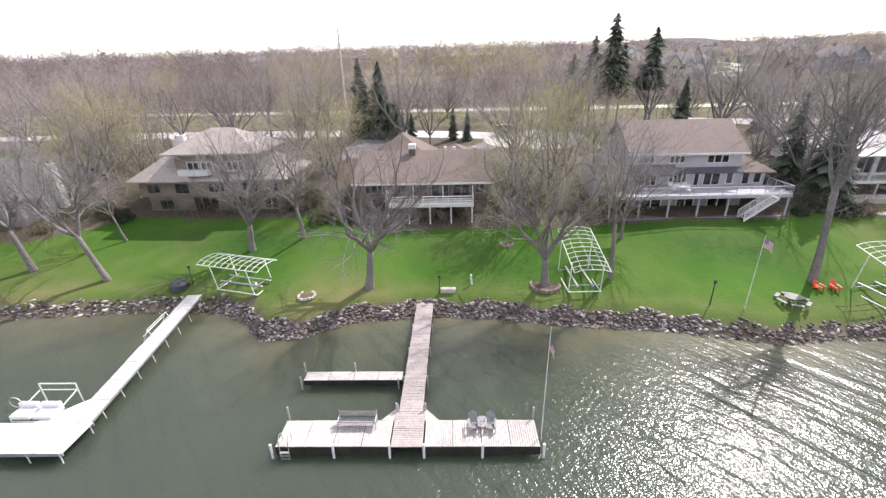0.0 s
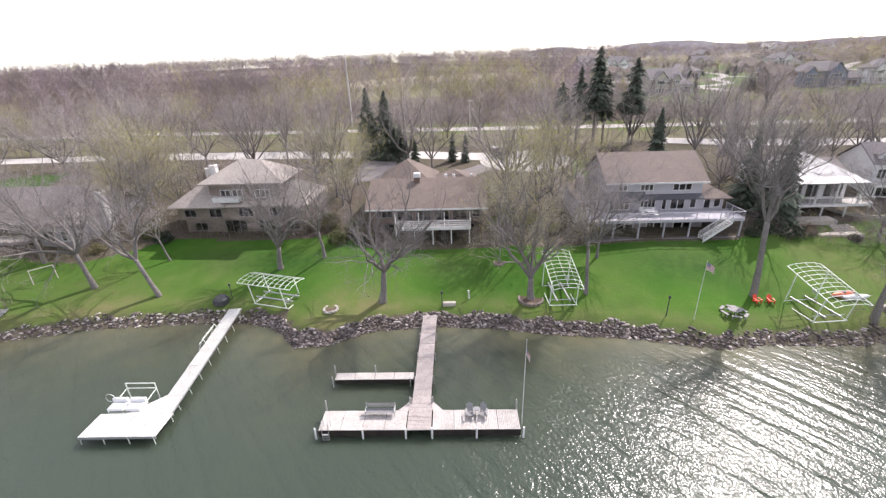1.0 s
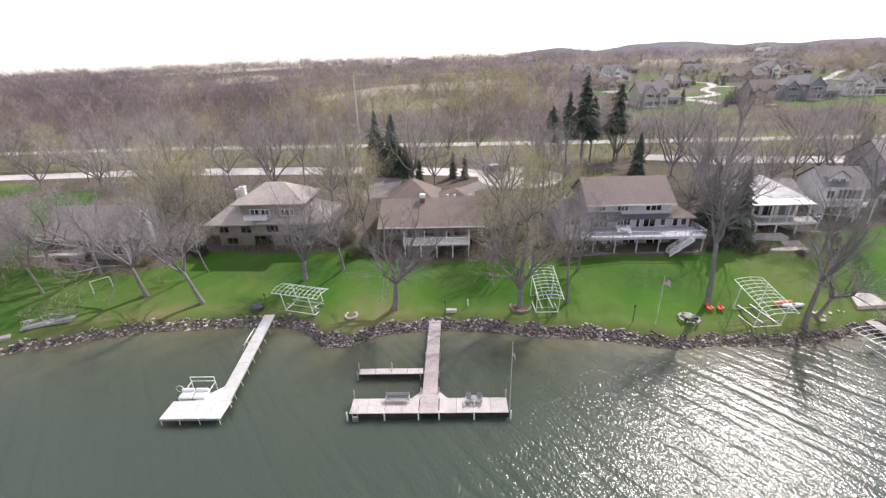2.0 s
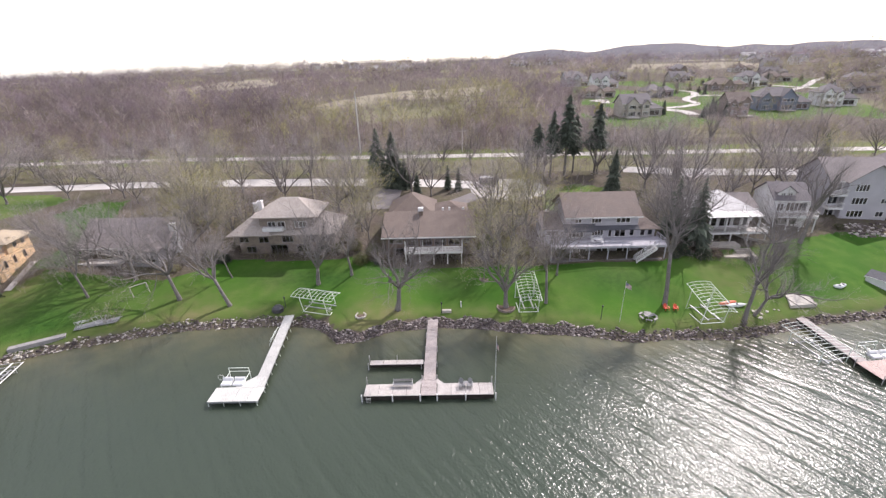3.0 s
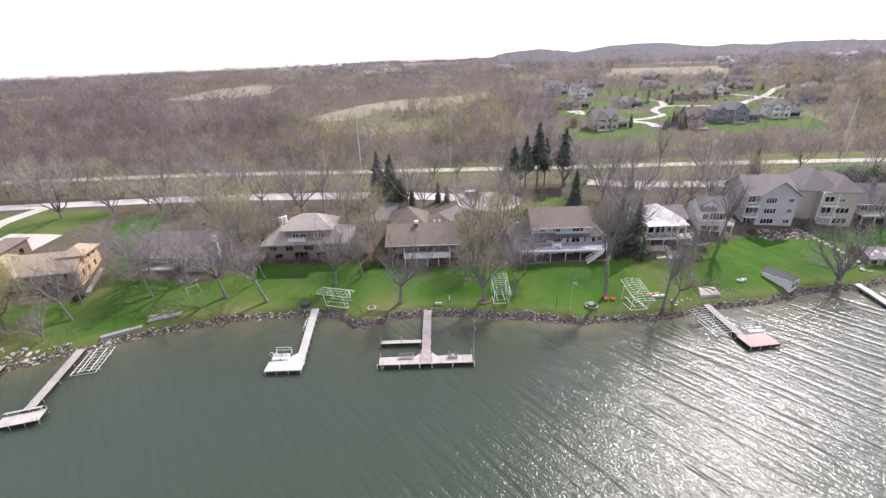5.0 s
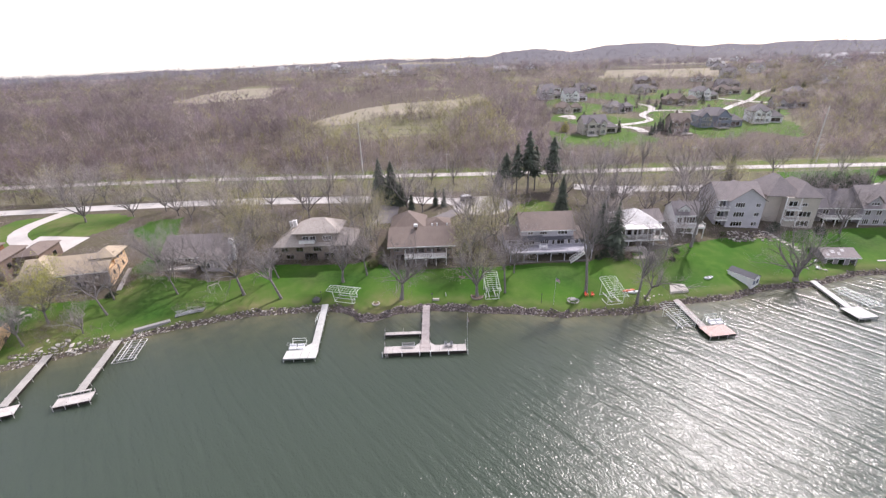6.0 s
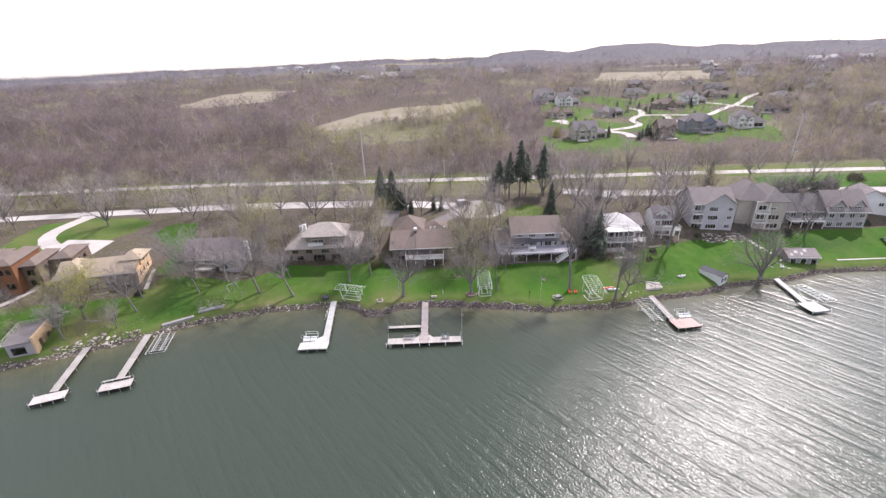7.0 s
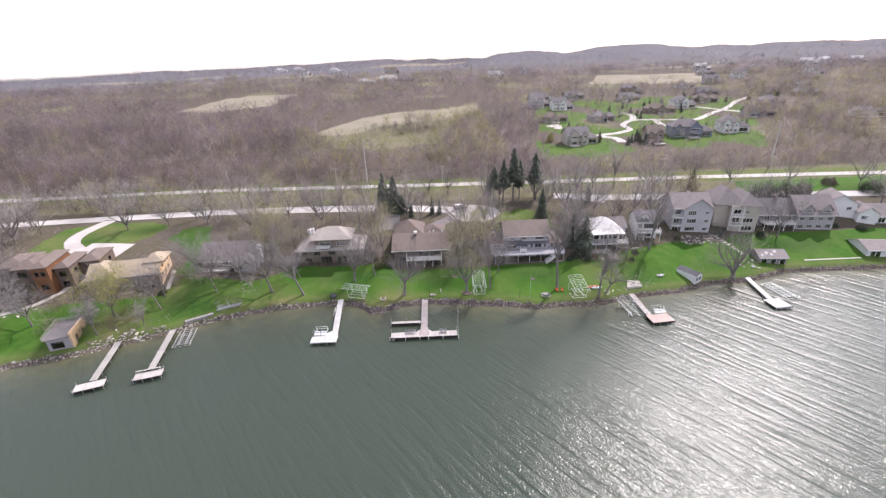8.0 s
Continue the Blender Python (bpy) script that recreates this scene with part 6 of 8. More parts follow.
        g.box(c.x - 0.12, c.x + 0.12, c.y, c.y + 0.25, c.z - 0.15, c.z + 0.15, bevel=0.03)
        part("winch_wheel", g, ALU, o, "pale winch wheel")
    return o


tube_lift("boat_lift", "pale tubular boat lift with bare arched canopy frame on the bank", -18.6, 19.9, at(-18.6, 19.9), -16, 7.4, 3.0, 2.7, lean=0.5)
tube_lift("boat_lift", "pale tubular boat lift with bare arched canopy frame on the lawn", 15.4, 19.2, at(15.4, 19.2), 91, 6.6, 3.3, 3.7, lean=0.3, tilt=1.7)
tube_lift("boat_lift", "pale tubular boat lift with bare arched canopy frame beside red chairs", 42.2, 15.4, at(42.2, 15.4), 95, 6.4, 3.9, 3.6, lean=0.5, tilt=1.6)
tube_lift("boat_lift", "tubular boat lift with arched ribs standing in the water", 54.2, 8.2, 0.3, 96, 8.2, 4.4, 1.75, 1.5, 12, False)
tube_lift("boat_lift", "low aluminium lift frame standing in the water by a dock", -59.4, 4.4, 0.2, 102, 7.4, 3.8, 0.9, 1.2, 8, False, metal=ALU)
tube_lift("boat_lift", "low tubular lift frame in the water beside a white dock", 98.6, 14.2, 0.2, 100, 8.5, 3.6, 0.9, 1.2, 8, False)


def craft_lift(x, y, z, rz):
    """A small cantilever lift with two white bunks."""
    o = thing("craft_lift", "white small-craft lift with twin bunks beside a dock", "boat lift", x, y, z, rz, "small-craft lifts")
    for s in (-1, 1):
        g = Geo()
        g.box(s * 0.78 - 0.68, s * 0.78 + 0.68, -0.45, 0.35, 0.3, 0.62, bevel=0.1)
        g.box(s * 0.78 - 0.66, s * 0.78 + 0.66, 0.36, 0.6, 0.3, 1.0, bevel=0.08)
        part("bunk", g, WHITE_GEL, o)
    g = Geo()
    for s in (-1.35, 1.35):
        g.tube([(s, -0.5, -1.6), (s, -0.5, 0.3), (s + 0.35, 1.6, 1.0)], 0.05, 6)
        g.tube([(s, 2.0, -1.6), (s, 2.0, 1.25)], 0.05, 6)
    g.tube([(-1.35, 2.0, 1.25), (1.35, 2.0, 1.25)], 0.05, 6), g.tube([(-1.35, 2.0, 0.7), (1.35, 2.0, 0.7)], 0.04, 6)
    g.tube([(-1.35, -0.5, 0.15), (1.35, -0.5, 0.15)], 0.05, 6)
    part("frame", g, ALU_PALE, o)
    g = Geo()
    c = Vector((-1.6, 0.4, 1.0))
    pts = [c + Vector((0.42 * math.cos(a), 0, 0.42 * math.sin(a))) for a in np.linspace(0, math.tau, 15)]
    g.tube(pts, 0.03, 5, False)
    part("winch_wheel", g, ALU, o)


craft_lift(-25.6, 2.95, 0.5, 0)


def tee_dock(a, b, plat, width, material, label, beam=DOCK_BEAM_SHADE, rz=0.0, size=(5.6, 2.4), end=None):
    o = thing("pier", label, "dock", 0, 0, 0)
    dock_run(o, a, b, width, Z, 7, material, beam)
    d = Vector(b) - Vector(a)
    n = Vector((-d.y, d.x)).normalized() if rz == 0 else Vector((math.cos(radians(rz)), math.sin(radians(rz))))
    p, q = Vector(plat) - n * size[0] / 2, Vector(plat) + n * size[0] / 2
    dock_run(o, p, q, size[1], Z + 0.02, 3, end or material, beam, beam_h=0.4)
    return o


tee_dock((-75.7, 5.6), (-71.6, -10.2), (-71.2, -11.8), 1.5, DECK_WORN, "weathered pier with pale end platform", rz=20, end=DECK_PALE)
tee_dock((-64.2, 8.0), (-60.9, -7.4), (-60.4, -9.1), 1.5, DECK_WORN, "weathered pier with pale bench platform", rz=16, end=DECK_PALE)
tee_dock((57.6, 17.6), (57.6, 5.0), (59.6, 3.5), 1.5, DECK_PINK, "pinkish worn pier with reddish painted end platform", rz=6, size=(5.8, 3.4), end=DECK_RED)
tee_dock((94.9, 22.4), (92.9, 10.2), (93.2, 8.0), 1.5, DECK_WHITE, "white pier with end platform", STEEL, rz=5, size=(4.6, 4.2))
craft_lift(60.8, 6.0, 0.5, 4)
for x, y in ((-60.8, -8.4),):
    o = thing("dock_bench", "low pale bench on a pier platform", "bench", x, y, Z + 0.03, 16)
    g = Geo()
    g.box(-2.4, 2.4, 0.4, 0.8, 0.36, 0.42, bevel=0.02)
    part("seat", g, DECK_PALE, o)
    for u in (-2.1, -0.7, 0.7, 2.1):
        g = Geo()
        g.box(u - 0.05, u + 0.05, 0.45, 0.75, 0, 0.36)
        part("leg", g, POST, o)

# ---- things on the shore lawns ----
for k, (x, y) in enumerate(((37.1, 17.0), (38.5, 16.9))):
    c = adirondack(RED_PAINT, "lawn_chair", "bright red plastic garden armchair facing the lake", x, y, at(x, y), 8 - 16 * k, "red chairs under the tree")
    c.scale = (0.92, 0.92, 0.92)

o = thing("picnic_table", "octagonal grey wooden picnic table with fixed benches", "picnic table", 33.5, 15.2, at(33.5, 15.2), 12)
o.scale = (0.78, 0.78, 0.9)
g = Geo()
for i in range(6):
    w = (0.62, 0.85, 0.95, 0.95, 0.85, 0.62)[i]
    g.box(-w, w, -0.75 + i * 0.25, -0.52 + i * 0.25, 0.72, 0.76, bevel=0.01)
part("tabletop", g, TABLE_WOOD, o)
for i in range(6):
    a = math.tau * i / 6
    g = Geo()
    m = pose(1.5 * math.cos(a), 1.5 * math.sin(a), 0, 0, 0, math.degrees(a))
    g.box(-0.2, 0.2, -0.62, 0.62, 0.42, 0.46, m, 0.01)
    part("seat", g, TABLE_WOOD, o)
    g = Geo()
    g.box(-0.06, 0.06, -0.5, -0.42, 0, 0.42, m), g.box(-0.06, 0.06, 0.42, 0.5, 0, 0.42, m)
    g.box(-1.4, 0.0, -0.05, 0.05, 0.34, 0.42, m)
    part("leg", g, TABLE_WOOD, o)

o = thing("fire_ring", "ring of pale stones round a burnt fire pit", "fire pit", -11.4, 17.3, at(-11.4, 17.3))
g = Geo()
g.tube([(0, 0, -0.1), (0, 0, 0.03)], 0.62, 16)
part("ash_bed", g, MULCH, o)
for i in range(13):
    a = math.tau * i / 13
    g = Geo()
    g.box(-0.17, 0.17, -0.13, 0.13, -0.1, 0.09 + 0.03 * (i % 3), pose(0.78 * math.cos(a), 0.78 * math.sin(a), 0, 0, 0, math.degrees(a) + 90), 0.05)
    part("stone", g, STONE_PALE, o)


def lamp_post(x, y, tall, label):
    o = thing("lamp_post", label, "lamp post", x, y, at(x, y))
    g = Geo()
    g.tube([(0, 0, -0.1), (0, 0, tall - 0.35)], [0.06, 0.045], 8)
    part("pole", g, DARK_TRIM, o)
    g = Geo()
    g.tube([(0, 0, tall - 0.36), (0, 0, tall - 0.3), (0, 0, tall - 0.05), (0, 0, tall + 0.05)], [0.08, 0.12, 0.15, 0.03], 8)
    part("lantern", g, DARK_TRIM, o)


lamp_post(26.3, 15.3, 2.5, "slim black lamp post on the shore lawn")
lamp_post(1.55, 18.4, 2.0, "slim black post beside the dock's shore end")
lamp_post(-24.6, 20.6, 2.2, "slim dark post beside the white dock")
o = thing("marker_post", "short white marker post in the lawn", "post", 4.8, 19.6, at(4.8, 19.6))
g = Geo()
g.tube([(0, 0, -0.1), (-0.08, 0, 1.1)], 0.09, 8)
part("post", g, TRIM, o)
g = Geo()
g.box(1.65, 3.15, 18.35, 18.85, at(2.4, 18.6) - 0.2, at(2.4, 18.6) + 0.4, bevel=0.06)
solid("stone_step", g, STONE_PALE, "pale stone step at the dock's shore end", "step")
o = thing("equipment_cover", "dark covered equipment beside the white dock", "cover", -25.8, 20.1, at(-25.8, 20.1))
g = Geo()
g.tube([(0, 0, -0.05), (0.05, 0, 0.5), (0, 0.05, 0.85), (0, 0, 1.0)], [1.0, 0.95, 0.6, 0.1], 10)
part("cover", g, DARK_TRIM, o)

# kayaks and a play frame
for x, y, rz, m, label in ((47.3, 18.0, 12, KAYAK_RED, "orange-red kayak lying on the lawn"), (48.4, 17.5, 4, WHITE_GEL, "white kayak lying on the lawn"), (69.4, 22.7, 10, WHITE_GEL, "white paddle boat on the lawn"),
                           (68.6, 22.4, -14, WHITE_GEL, "white small boat hull on the lawn"), (99.5, 26.6, 30, WHITE_GEL, "white boat hull on the bank"), (101.2, 29.4, 40, WHITE_GEL, "white small boat beside a boathouse")):
    o = thing("kayak" if "kayak" in label else "small_boat", label, "kayak" if "kayak" in label else "boat", x, y, at(x, y) + 0.02, rz)
    k = 1.0 if "kayak" in label else 0.5
    g = Geo()
    ts = np.linspace(-1, 1, 9)
    g.tube([(1.7 * k * t, 0, 0.2 + 0.12 * t * t) for t in ts], [max(0.02, 0.36 * (1 - t * t) ** 0.7) for t in ts], 10)
    part("hull", g, m, o, smooth=True)
    g = Geo()
    g.tube([(0.0, 0, 0.36), (0.0, 0, 0.58)], 0.25, 10)
    part("cockpit", g, DARK_TRIM, o)
o = thing("swing_frame", "weathered tan wooden swing frame on worn grass", "swing set", -51.0, 24.0, at(-51.0, 24.0), 48)
o.scale = (0.72, 0.8, 0.72)
g = Geo()
g.tube([(-1.8, 0, 2.3), (1.8, 0, 2.3)], 0.09, 6)
part("top_beam", g, DECK_WORN, o)
for e in (-1.7, 1.7):
    for s in (-1, 1):
        g = Geo()
        g.tube([(e, s * 1.2, 0), (e, 0, 2.35)], 0.08, 6)
        part("leg", g, DECK_WORN, o)
for x, y, rz in ((-52.4, 16.9, 20), (-54.6, 16.0, 28)):
    o = thing("craft_rack", "jumble of stored aluminium dock frames on the bank", "dock frame", x, y, at(x, y), rz)
    rng = random.Random(int(-x * 10))
    for i in range(7):
        g = Geo()
        a = Vector((rng.uniform(-1.6, 1.6), rng.uniform(-0.6, 0.6), 0.05))
        b = a + Vector((rng.uniform(-0.9, 0.9), rng.uniform(-0.4, 0.4), rng.uniform(0.8, 1.7)))
        g.tube([a, b, b + Vector((0.8, 0.1, -0.1))], 0.045, 5)
        part("frame_tube", g, ALU, o)
    g = Geo()
    g.box(-1.7, 1.7, -0.5, 0.5, 0.02, 0.16, bevel=0.02), g.box(-1.5, 1.9, -0.3, 0.7, 0.17, 0.28, pose(0, 0, 0, 0, 0, 9), 0.02)
    part("dock_section", g, STEEL, o)
g = Geo()
for x0, y0, x1, y1 in ((-62.5, 10.7, -56.5, 14.2),):
    m = pose(x0, y0, 0, 0, 0, math.degrees(math.atan2(y1 - y0, x1 - x0)))
    g.box(0, 6.8, -0.5, 0.5, at(-60, 12) - 0.6, at(-60, 12) + 0.35, m, 0.05)
solid("bank_walk", g, TABLE_WOOD, "grey plank walk along the stone bank", "walkway", "structure")
g = Geo()
slab_poly(g, [(57, 17.4, 2.0), (61.5, 17.8, 2.0), (61.8, 20.4, 2.2), (58.6, 21.0, 2.2)], 0.8)
solid("landing", g, STONE_PALE, "pale stone landing at the head of a pier", "landing", "structure")
for x0, x1, y in ((118, 136, 29.3),):
    g = Geo()
    g.box(x0, x1, y, y + 1.0, at((x0 + x1) / 2, y) - 0.4, at((x0 + x1) / 2, y) + 0.12, bevel=0.03)
    solid("path", g, CONCRETE, "pale concrete path along a lawn", "path", "structure")
g = Geo()
for i in range(9):
    x, y = 100.5 - 0.45 * i, 33.0 + 1.2 * i
    g.box(x - 0.7, x + 0.7, y - 0.5, y + 0.5, at(x, y) - 0.2, at(x, y) + 0.1, pose(0, 0, 0), 0.03)
solid("stepping_path", g, STONE_PALE, "pale stepping-stone path up a lawn", "path", "structure")
rk = thing("rock_garden", "jumbled pale rock garden below a tall grey house", "rock garden", 90.5, 41.0, at(90.5, 41.0))
rng = random.Random(12)
for i in range(150):
    x, y = rng.uniform(-6.0, 6.0), rng.uniform(-2.8, 2.4)
    s = rng.uniform(0.14, 0.42)
    g = Geo()
    g.box(-s, s, -s * 0.6, s * 0.6, -0.5, s * 0.7, pose(x, y, at(90.5 + x, 41 + y) - at(90.5, 41), rng.uniform(-12, 12), rng.uniform(-12, 12), rng.uniform(0, 180)), 0.12)
    part("stone", g, STONE_PALE if i % 3 == 0 else ROCK, rk)

# a van on the turning circle
o = thing("parked_van", "dark van with pale roof parked on the turning circle", "van", 13.8, 67.4, at(13.8, 67.4) + 0.12, 14)
g = Geo()
prof = [(-2.4, 0.35), (2.45, 0.35), (2.45, 0.95), (1.7, 1.15), (1.0, 1.85), (-2.3, 1.9), (-2.4, 1.0)]
n = len(prof)
g.add([(x, -0.92, z) for x, z in prof] + [(x, 0.92, z) for x, z in prof], [tuple(range(n)), tuple(range(2 * n - 1, n - 1, -1))] + [(i, n + i, n + (i + 1) % n, (i + 1) % n) for i in range(n)])
part("body", g, VAN_BODY, o)
g = Geo()
g.box(-2.2, 0.95, -0.88, 0.88, 1.9, 2.02, bevel=0.08)
part("roof", g, WHITE_GEL, o, "pale van roof")
g = Geo()
for y in (-0.935, 0.925):
    for a, b in ((-2.1, -0.9), (-0.8, 0.1), (0.2, 0.95)):
        g.box(a, b, y, y + 0.012, 1.2, 1.7)
part("side_glass", g, DARK_TRIM, o)
for x in (-1.6, 1.6):
    for y in (-0.95, 0.75):
        g = Geo()
        g.tube([(x, y, 0.33), (x, y + 0.2, 0.33)], 0.33, 14)
        w = part("tyre", g, TYRE, o)
        g = Geo()
        g.tube([(x, y - 0.01, 0.33), (x, y + 0.21, 0.33)], 0.18, 10)
        part("rim", g, ALU, w)

# ---- poles and cables ----
def pole(x, y, tall, r, arms, label):
    z = at(x, y)
    o = thing("utility_pole", label, "utility pole", x, y, z, 0, "poles along the straight road")
    g = Geo()
    g.tube([(0, 0, -0.5), (0, 0, tall)], [r, r * 0.6], 10)
    part("mast", g, POLE_WOOD, o)
    for k in range(arms):
        g = Geo()
        g.box(-1.1, 1.1, -0.06, 0.06, tall - 0.7 - k * 1.4, tall - 0.56 - k * 1.4)
        a = part("crossarm", g, POLE_WOOD, o)
        for u in (-1.0, -0.45, 0.45, 1.0):
            g = Geo()
            g.tube([(u, 0, tall - 0.56 - k * 1.4), (u, 0, tall - 0.36 - k * 1.4)], 0.05, 6)
            part("insulator", g, ALU, a)
    return (x, y, z + tall)


tall_poles = [pole(-205, 103, 19, 0.3, 0, "tall pale transmission pole"), pole(-24.7, 97.5, 19, 0.3, 0, "tall pale transmission pole"), pole(157, 101, 19.5, 0.3, 0, "tall pale transmission pole"), pole(335, 97, 19, 0.3, 0, "tall pale transmission pole")]
low_poles = [pole(x, y, 7.2, 0.16, 1, "wooden utility pole with one crossarm") for x, y in ((-147, 99.5), (-86, 101), (-38, 98.5), (8.2, 97.2), (56, 96), (104, 95.4), (152, 93.6))]


def cables(tops, drops, sag, label):
    for side, drop in drops:
        o = thing("overhead_cable", label, "cable", 0, 0, 0, group="overhead cables")
        for a, b in zip(tops, tops[1:]):
            g = Geo()
            a, b = Vector(a) + Vector((0, side, -drop)), Vector(b) + Vector((0, side, -drop))
            pts = [a.lerp(b, i / 14) - Vector((0, 0, sag * 4 * (i / 14) * (1 - i / 14))) for i in range(15)]
            g.tube(pts, 0.022, 4, False)
            part("cable_span", g, CABLE, o)


cables(tall_poles, ((-0.3, 0.2), (0.4, 1.9), (-0.4, 3.6)), 3.0, "thin transmission cable strung between tall poles")
cables(low_poles, ((-0.2, 0.35), (0.2, 2.0)), 0.9, "thin overhead cable strung between wooden poles")

# ---- trees and shrubs ----
def turned(d, angle, rng):
    """The way d, bent by an angle to a random side."""
    d = d.normalized()
    a = d.cross(Vector((rng.gauss(0, 1), rng.gauss(0, 1), rng.gauss(0, 1)))).normalized()
    return (d * math.cos(angle) + a * math.sin(angle)).normalized()


def branch(geo, twigs, tips, p, d, L, r, level, most, rng, lift, wide):
    """A limb that wanders, tapers and splits."""
    pts, radii = [Vector(p)], [r]
    n = 4 if level < 2 else 3
    for i in range(n):
        d = (turned(d, rng.uniform(0.1, 0.42), rng) + Vector((0, 0, lift))).normalized()
        pts.append(pts[-1] + d * (L / n))
        radii.append(r * (1 - 0.55 * (i + 1) / n))
    if level >= most:
        twigs.cone(pts[0], pts[-1], min(max(r, 0.009), 0.02))
        tips.append(pts[-1])
        for q in (0.3, 0.65) if most > 3 else (0.12, 0.25, 0.38, 0.5, 0.62, 0.74, 0.86):
            s = pts[0].lerp(pts[-1], q)
            twigs.cone(s, s + (turned(d, rng.uniform(0.5, 1.0), rng) + Vector((0, 0, 0.1))) * L * rng.uniform(0.4, 0.7), 0.008)
        return
    geo.tube(pts, radii, (8, 6, 5, 4, 3)[min(level, 4)], False)
    kids = (0, 5, 4, 4, 4)[min(level, 4)] + rng.randint(0, 1)
    for i in range(kids):
        f = 0.25 + 0.75 * (i + rng.random()) / kids
        k = min(int(f * n), n - 1)
        q = pts[k].lerp(pts[k + 1], f * n - k)
        branch(geo, twigs, tips, q, turned(d, rng.uniform(0.4, 0.95) * wide, rng), L * rng.uniform(0.5, 0.75), radii[k + 1] * (0.56 if level < 2 else 0.46), level + 1, most, rng, lift, wide)
    branch(geo, twigs, tips, pts[-1], d, L * 0.6, radii[-1] * 0.9, level + 1, most, rng, lift, wide)


def bare_tree(name, label, x, y, tall, r, lean=(0, 0), fork=0.28, limbs=5, spread=0.75, lift=0.08, seed=1, most=4, buds=0, twig=TWIG, wide=1.0, group="", bud_size=0.075):
    """A leafless tree: a leaning trunk, forking limbs and a crown of fine twigs."""
    rng = random.Random(seed)
    z = at(x, y)
    o = thing(name, label, "tree", x, y, z, 0, group)
    trunk, crown, twigs, tips = Geo(), Geo(), Geo(), []
    top = Vector((lean[0] * fork, lean[1] * fork, tall * fork))
    pts = [Vector((0, 0, -0.3)), Vector((0, 0, 0.12)), top * 0.35 + Vector((rng.uniform(-0.1, 0.1), 0, 0)), top * 0.7, top]
    trunk.tube(pts, [r * 1.4, r * 1.02, r * 0.78, r * 0.7, r * 0.64], 10)
    base = (top - pts[2]).normalized()
    for i in range(limbs):
        a = math.tau * i / limbs + rng.uniform(-0.4, 0.4)
        way = (base * 0.9 + Vector((math.cos(a) * spread * 1.35, math.sin(a) * spread * 1.35, 0.4)) + Vector((lean[0], lean[1], 0)) * 0.06).normalized()
        branch(crown, twigs, tips, top - base * 0.3 * rng.random(), way, tall * (1 - fork) * rng.uniform(0.42, 0.6), r * rng.uniform(0.44, 0.6), 1, most, rng, lift, wide)
    k = (tall * 0.93 - top.z) / (sorted(p[2] for p in twigs.v)[int(len(twigs.v) * 0.96)] - top.z)  # the crown reaches the tree's full height
    for g in (crown, twigs):
        g.v = [tuple(top + (Vector(p) - top) * k) for p in g.v]
    tips = [top + (p - top) * k for p in tips]
    part("trunk", trunk, BARK, o, smooth=True)
    c = part("crown", crown, BARK, o)
    part("twigwork", twigs, twig, c)
    if buds:
        g = Geo()
        for p in tips:
            for _ in range(buds):
                q = p + Vector((rng.gauss(0, 1), rng.gauss(0, 1), rng.gauss(0, 1))) * (0.25 if most > 3 else 0.5)
                a, b = Vector((rng.gauss(0, 1), rng.gauss(0, 1), rng.gauss(0, 1))) * bud_size, Vector((rng.gauss(0, 1), rng.gauss(0, 1), rng.gauss(0, 1))) * bud_size
                g.add([tuple(q), tuple(q + a), tuple(q + b)], [(0, 1, 2)])
        part("bud_haze", g, BUDS, c, "yellow-green opening buds")
    return o


LAWN_TREES = "bare trees on the shore lawns"
bare_tree("lawn_tree", "bare grey-barked tree leaning over the shore lawn", -34.4, 21.4, 15.5, 0.36, (-5.0, 0.5), 0.33, 5, 0.8, seed=11, group=LAWN_TREES)
bare_tree("lawn_tree", "bare spreading tree on worn grass", -43.6, 22.8, 16.0, 0.38, (-3.0, 0.3), 0.30, 6, 0.95, seed=12, group=LAWN_TREES)
bare_tree("lawn_tree", "thin leaning bare tree on the lawn", -37.0, 28.7, 9.5, 0.16, (-2.2, 0), 0.35, 4, 0.6, seed=13, most=3, group=LAWN_TREES)
bare_tree("lawn_tree", "bare grey tree behind a boat lift", -20.5, 26.5, 15.0, 0.40, (1.2, 0), 0.22, 6, 0.4, 0.12, seed=14, group=LAWN_TREES)
bare_tree("lawn_tree", "slim bare tree with upright limbs", -14.6, 27.5, 14.0, 0.26, (-1.4, 0), 0.28, 5, 0.4, 0.12, seed=15, group=LAWN_TREES)
bare_tree("lawn_tree", "gnarled bare tree with forked trunk and dense drooping twigs", -5.6, 19.3, 15.6, 0.5, (1.6, 0.6), 0.26, 7, 0.85, 0.07, seed=116, wide=1.2, twig=TWIG_DARK, group=LAWN_TREES)
bare_tree("young_tree", "young bare tree in a stone ring", 9.1, 26.4, 7.0, 0.11, (0.3, 0), 0.3, 4, 0.5, 0.1, seed=17, most=3, group=LAWN_TREES)
bare_tree("lawn_tree", "bare many-limbed tree in a stone tree ring", 12.1, 19.1, 16.0, 0.46, (-0.8, 0), 0.18, 6, 0.55, 0.12, seed=18, buds=1, twig=TWIG_TAN, group=LAWN_TREES)
bare_tree("lawn_tree", "slender bare tree beside a boat lift", 18.7, 19.6, 16.0, 0.27, (-0.8, 0), 0.36, 5, 0.32, 0.12, seed=19, group=LAWN_TREES)
bare_tree("lawn_tree", "tall dark bare tree behind red chairs", 37.4, 18.2, 21.5, 0.40, (-1.6, 0.2), 0.42, 5, 0.5, 0.1, seed=20, twig=TWIG_DARK, group=LAWN_TREES)
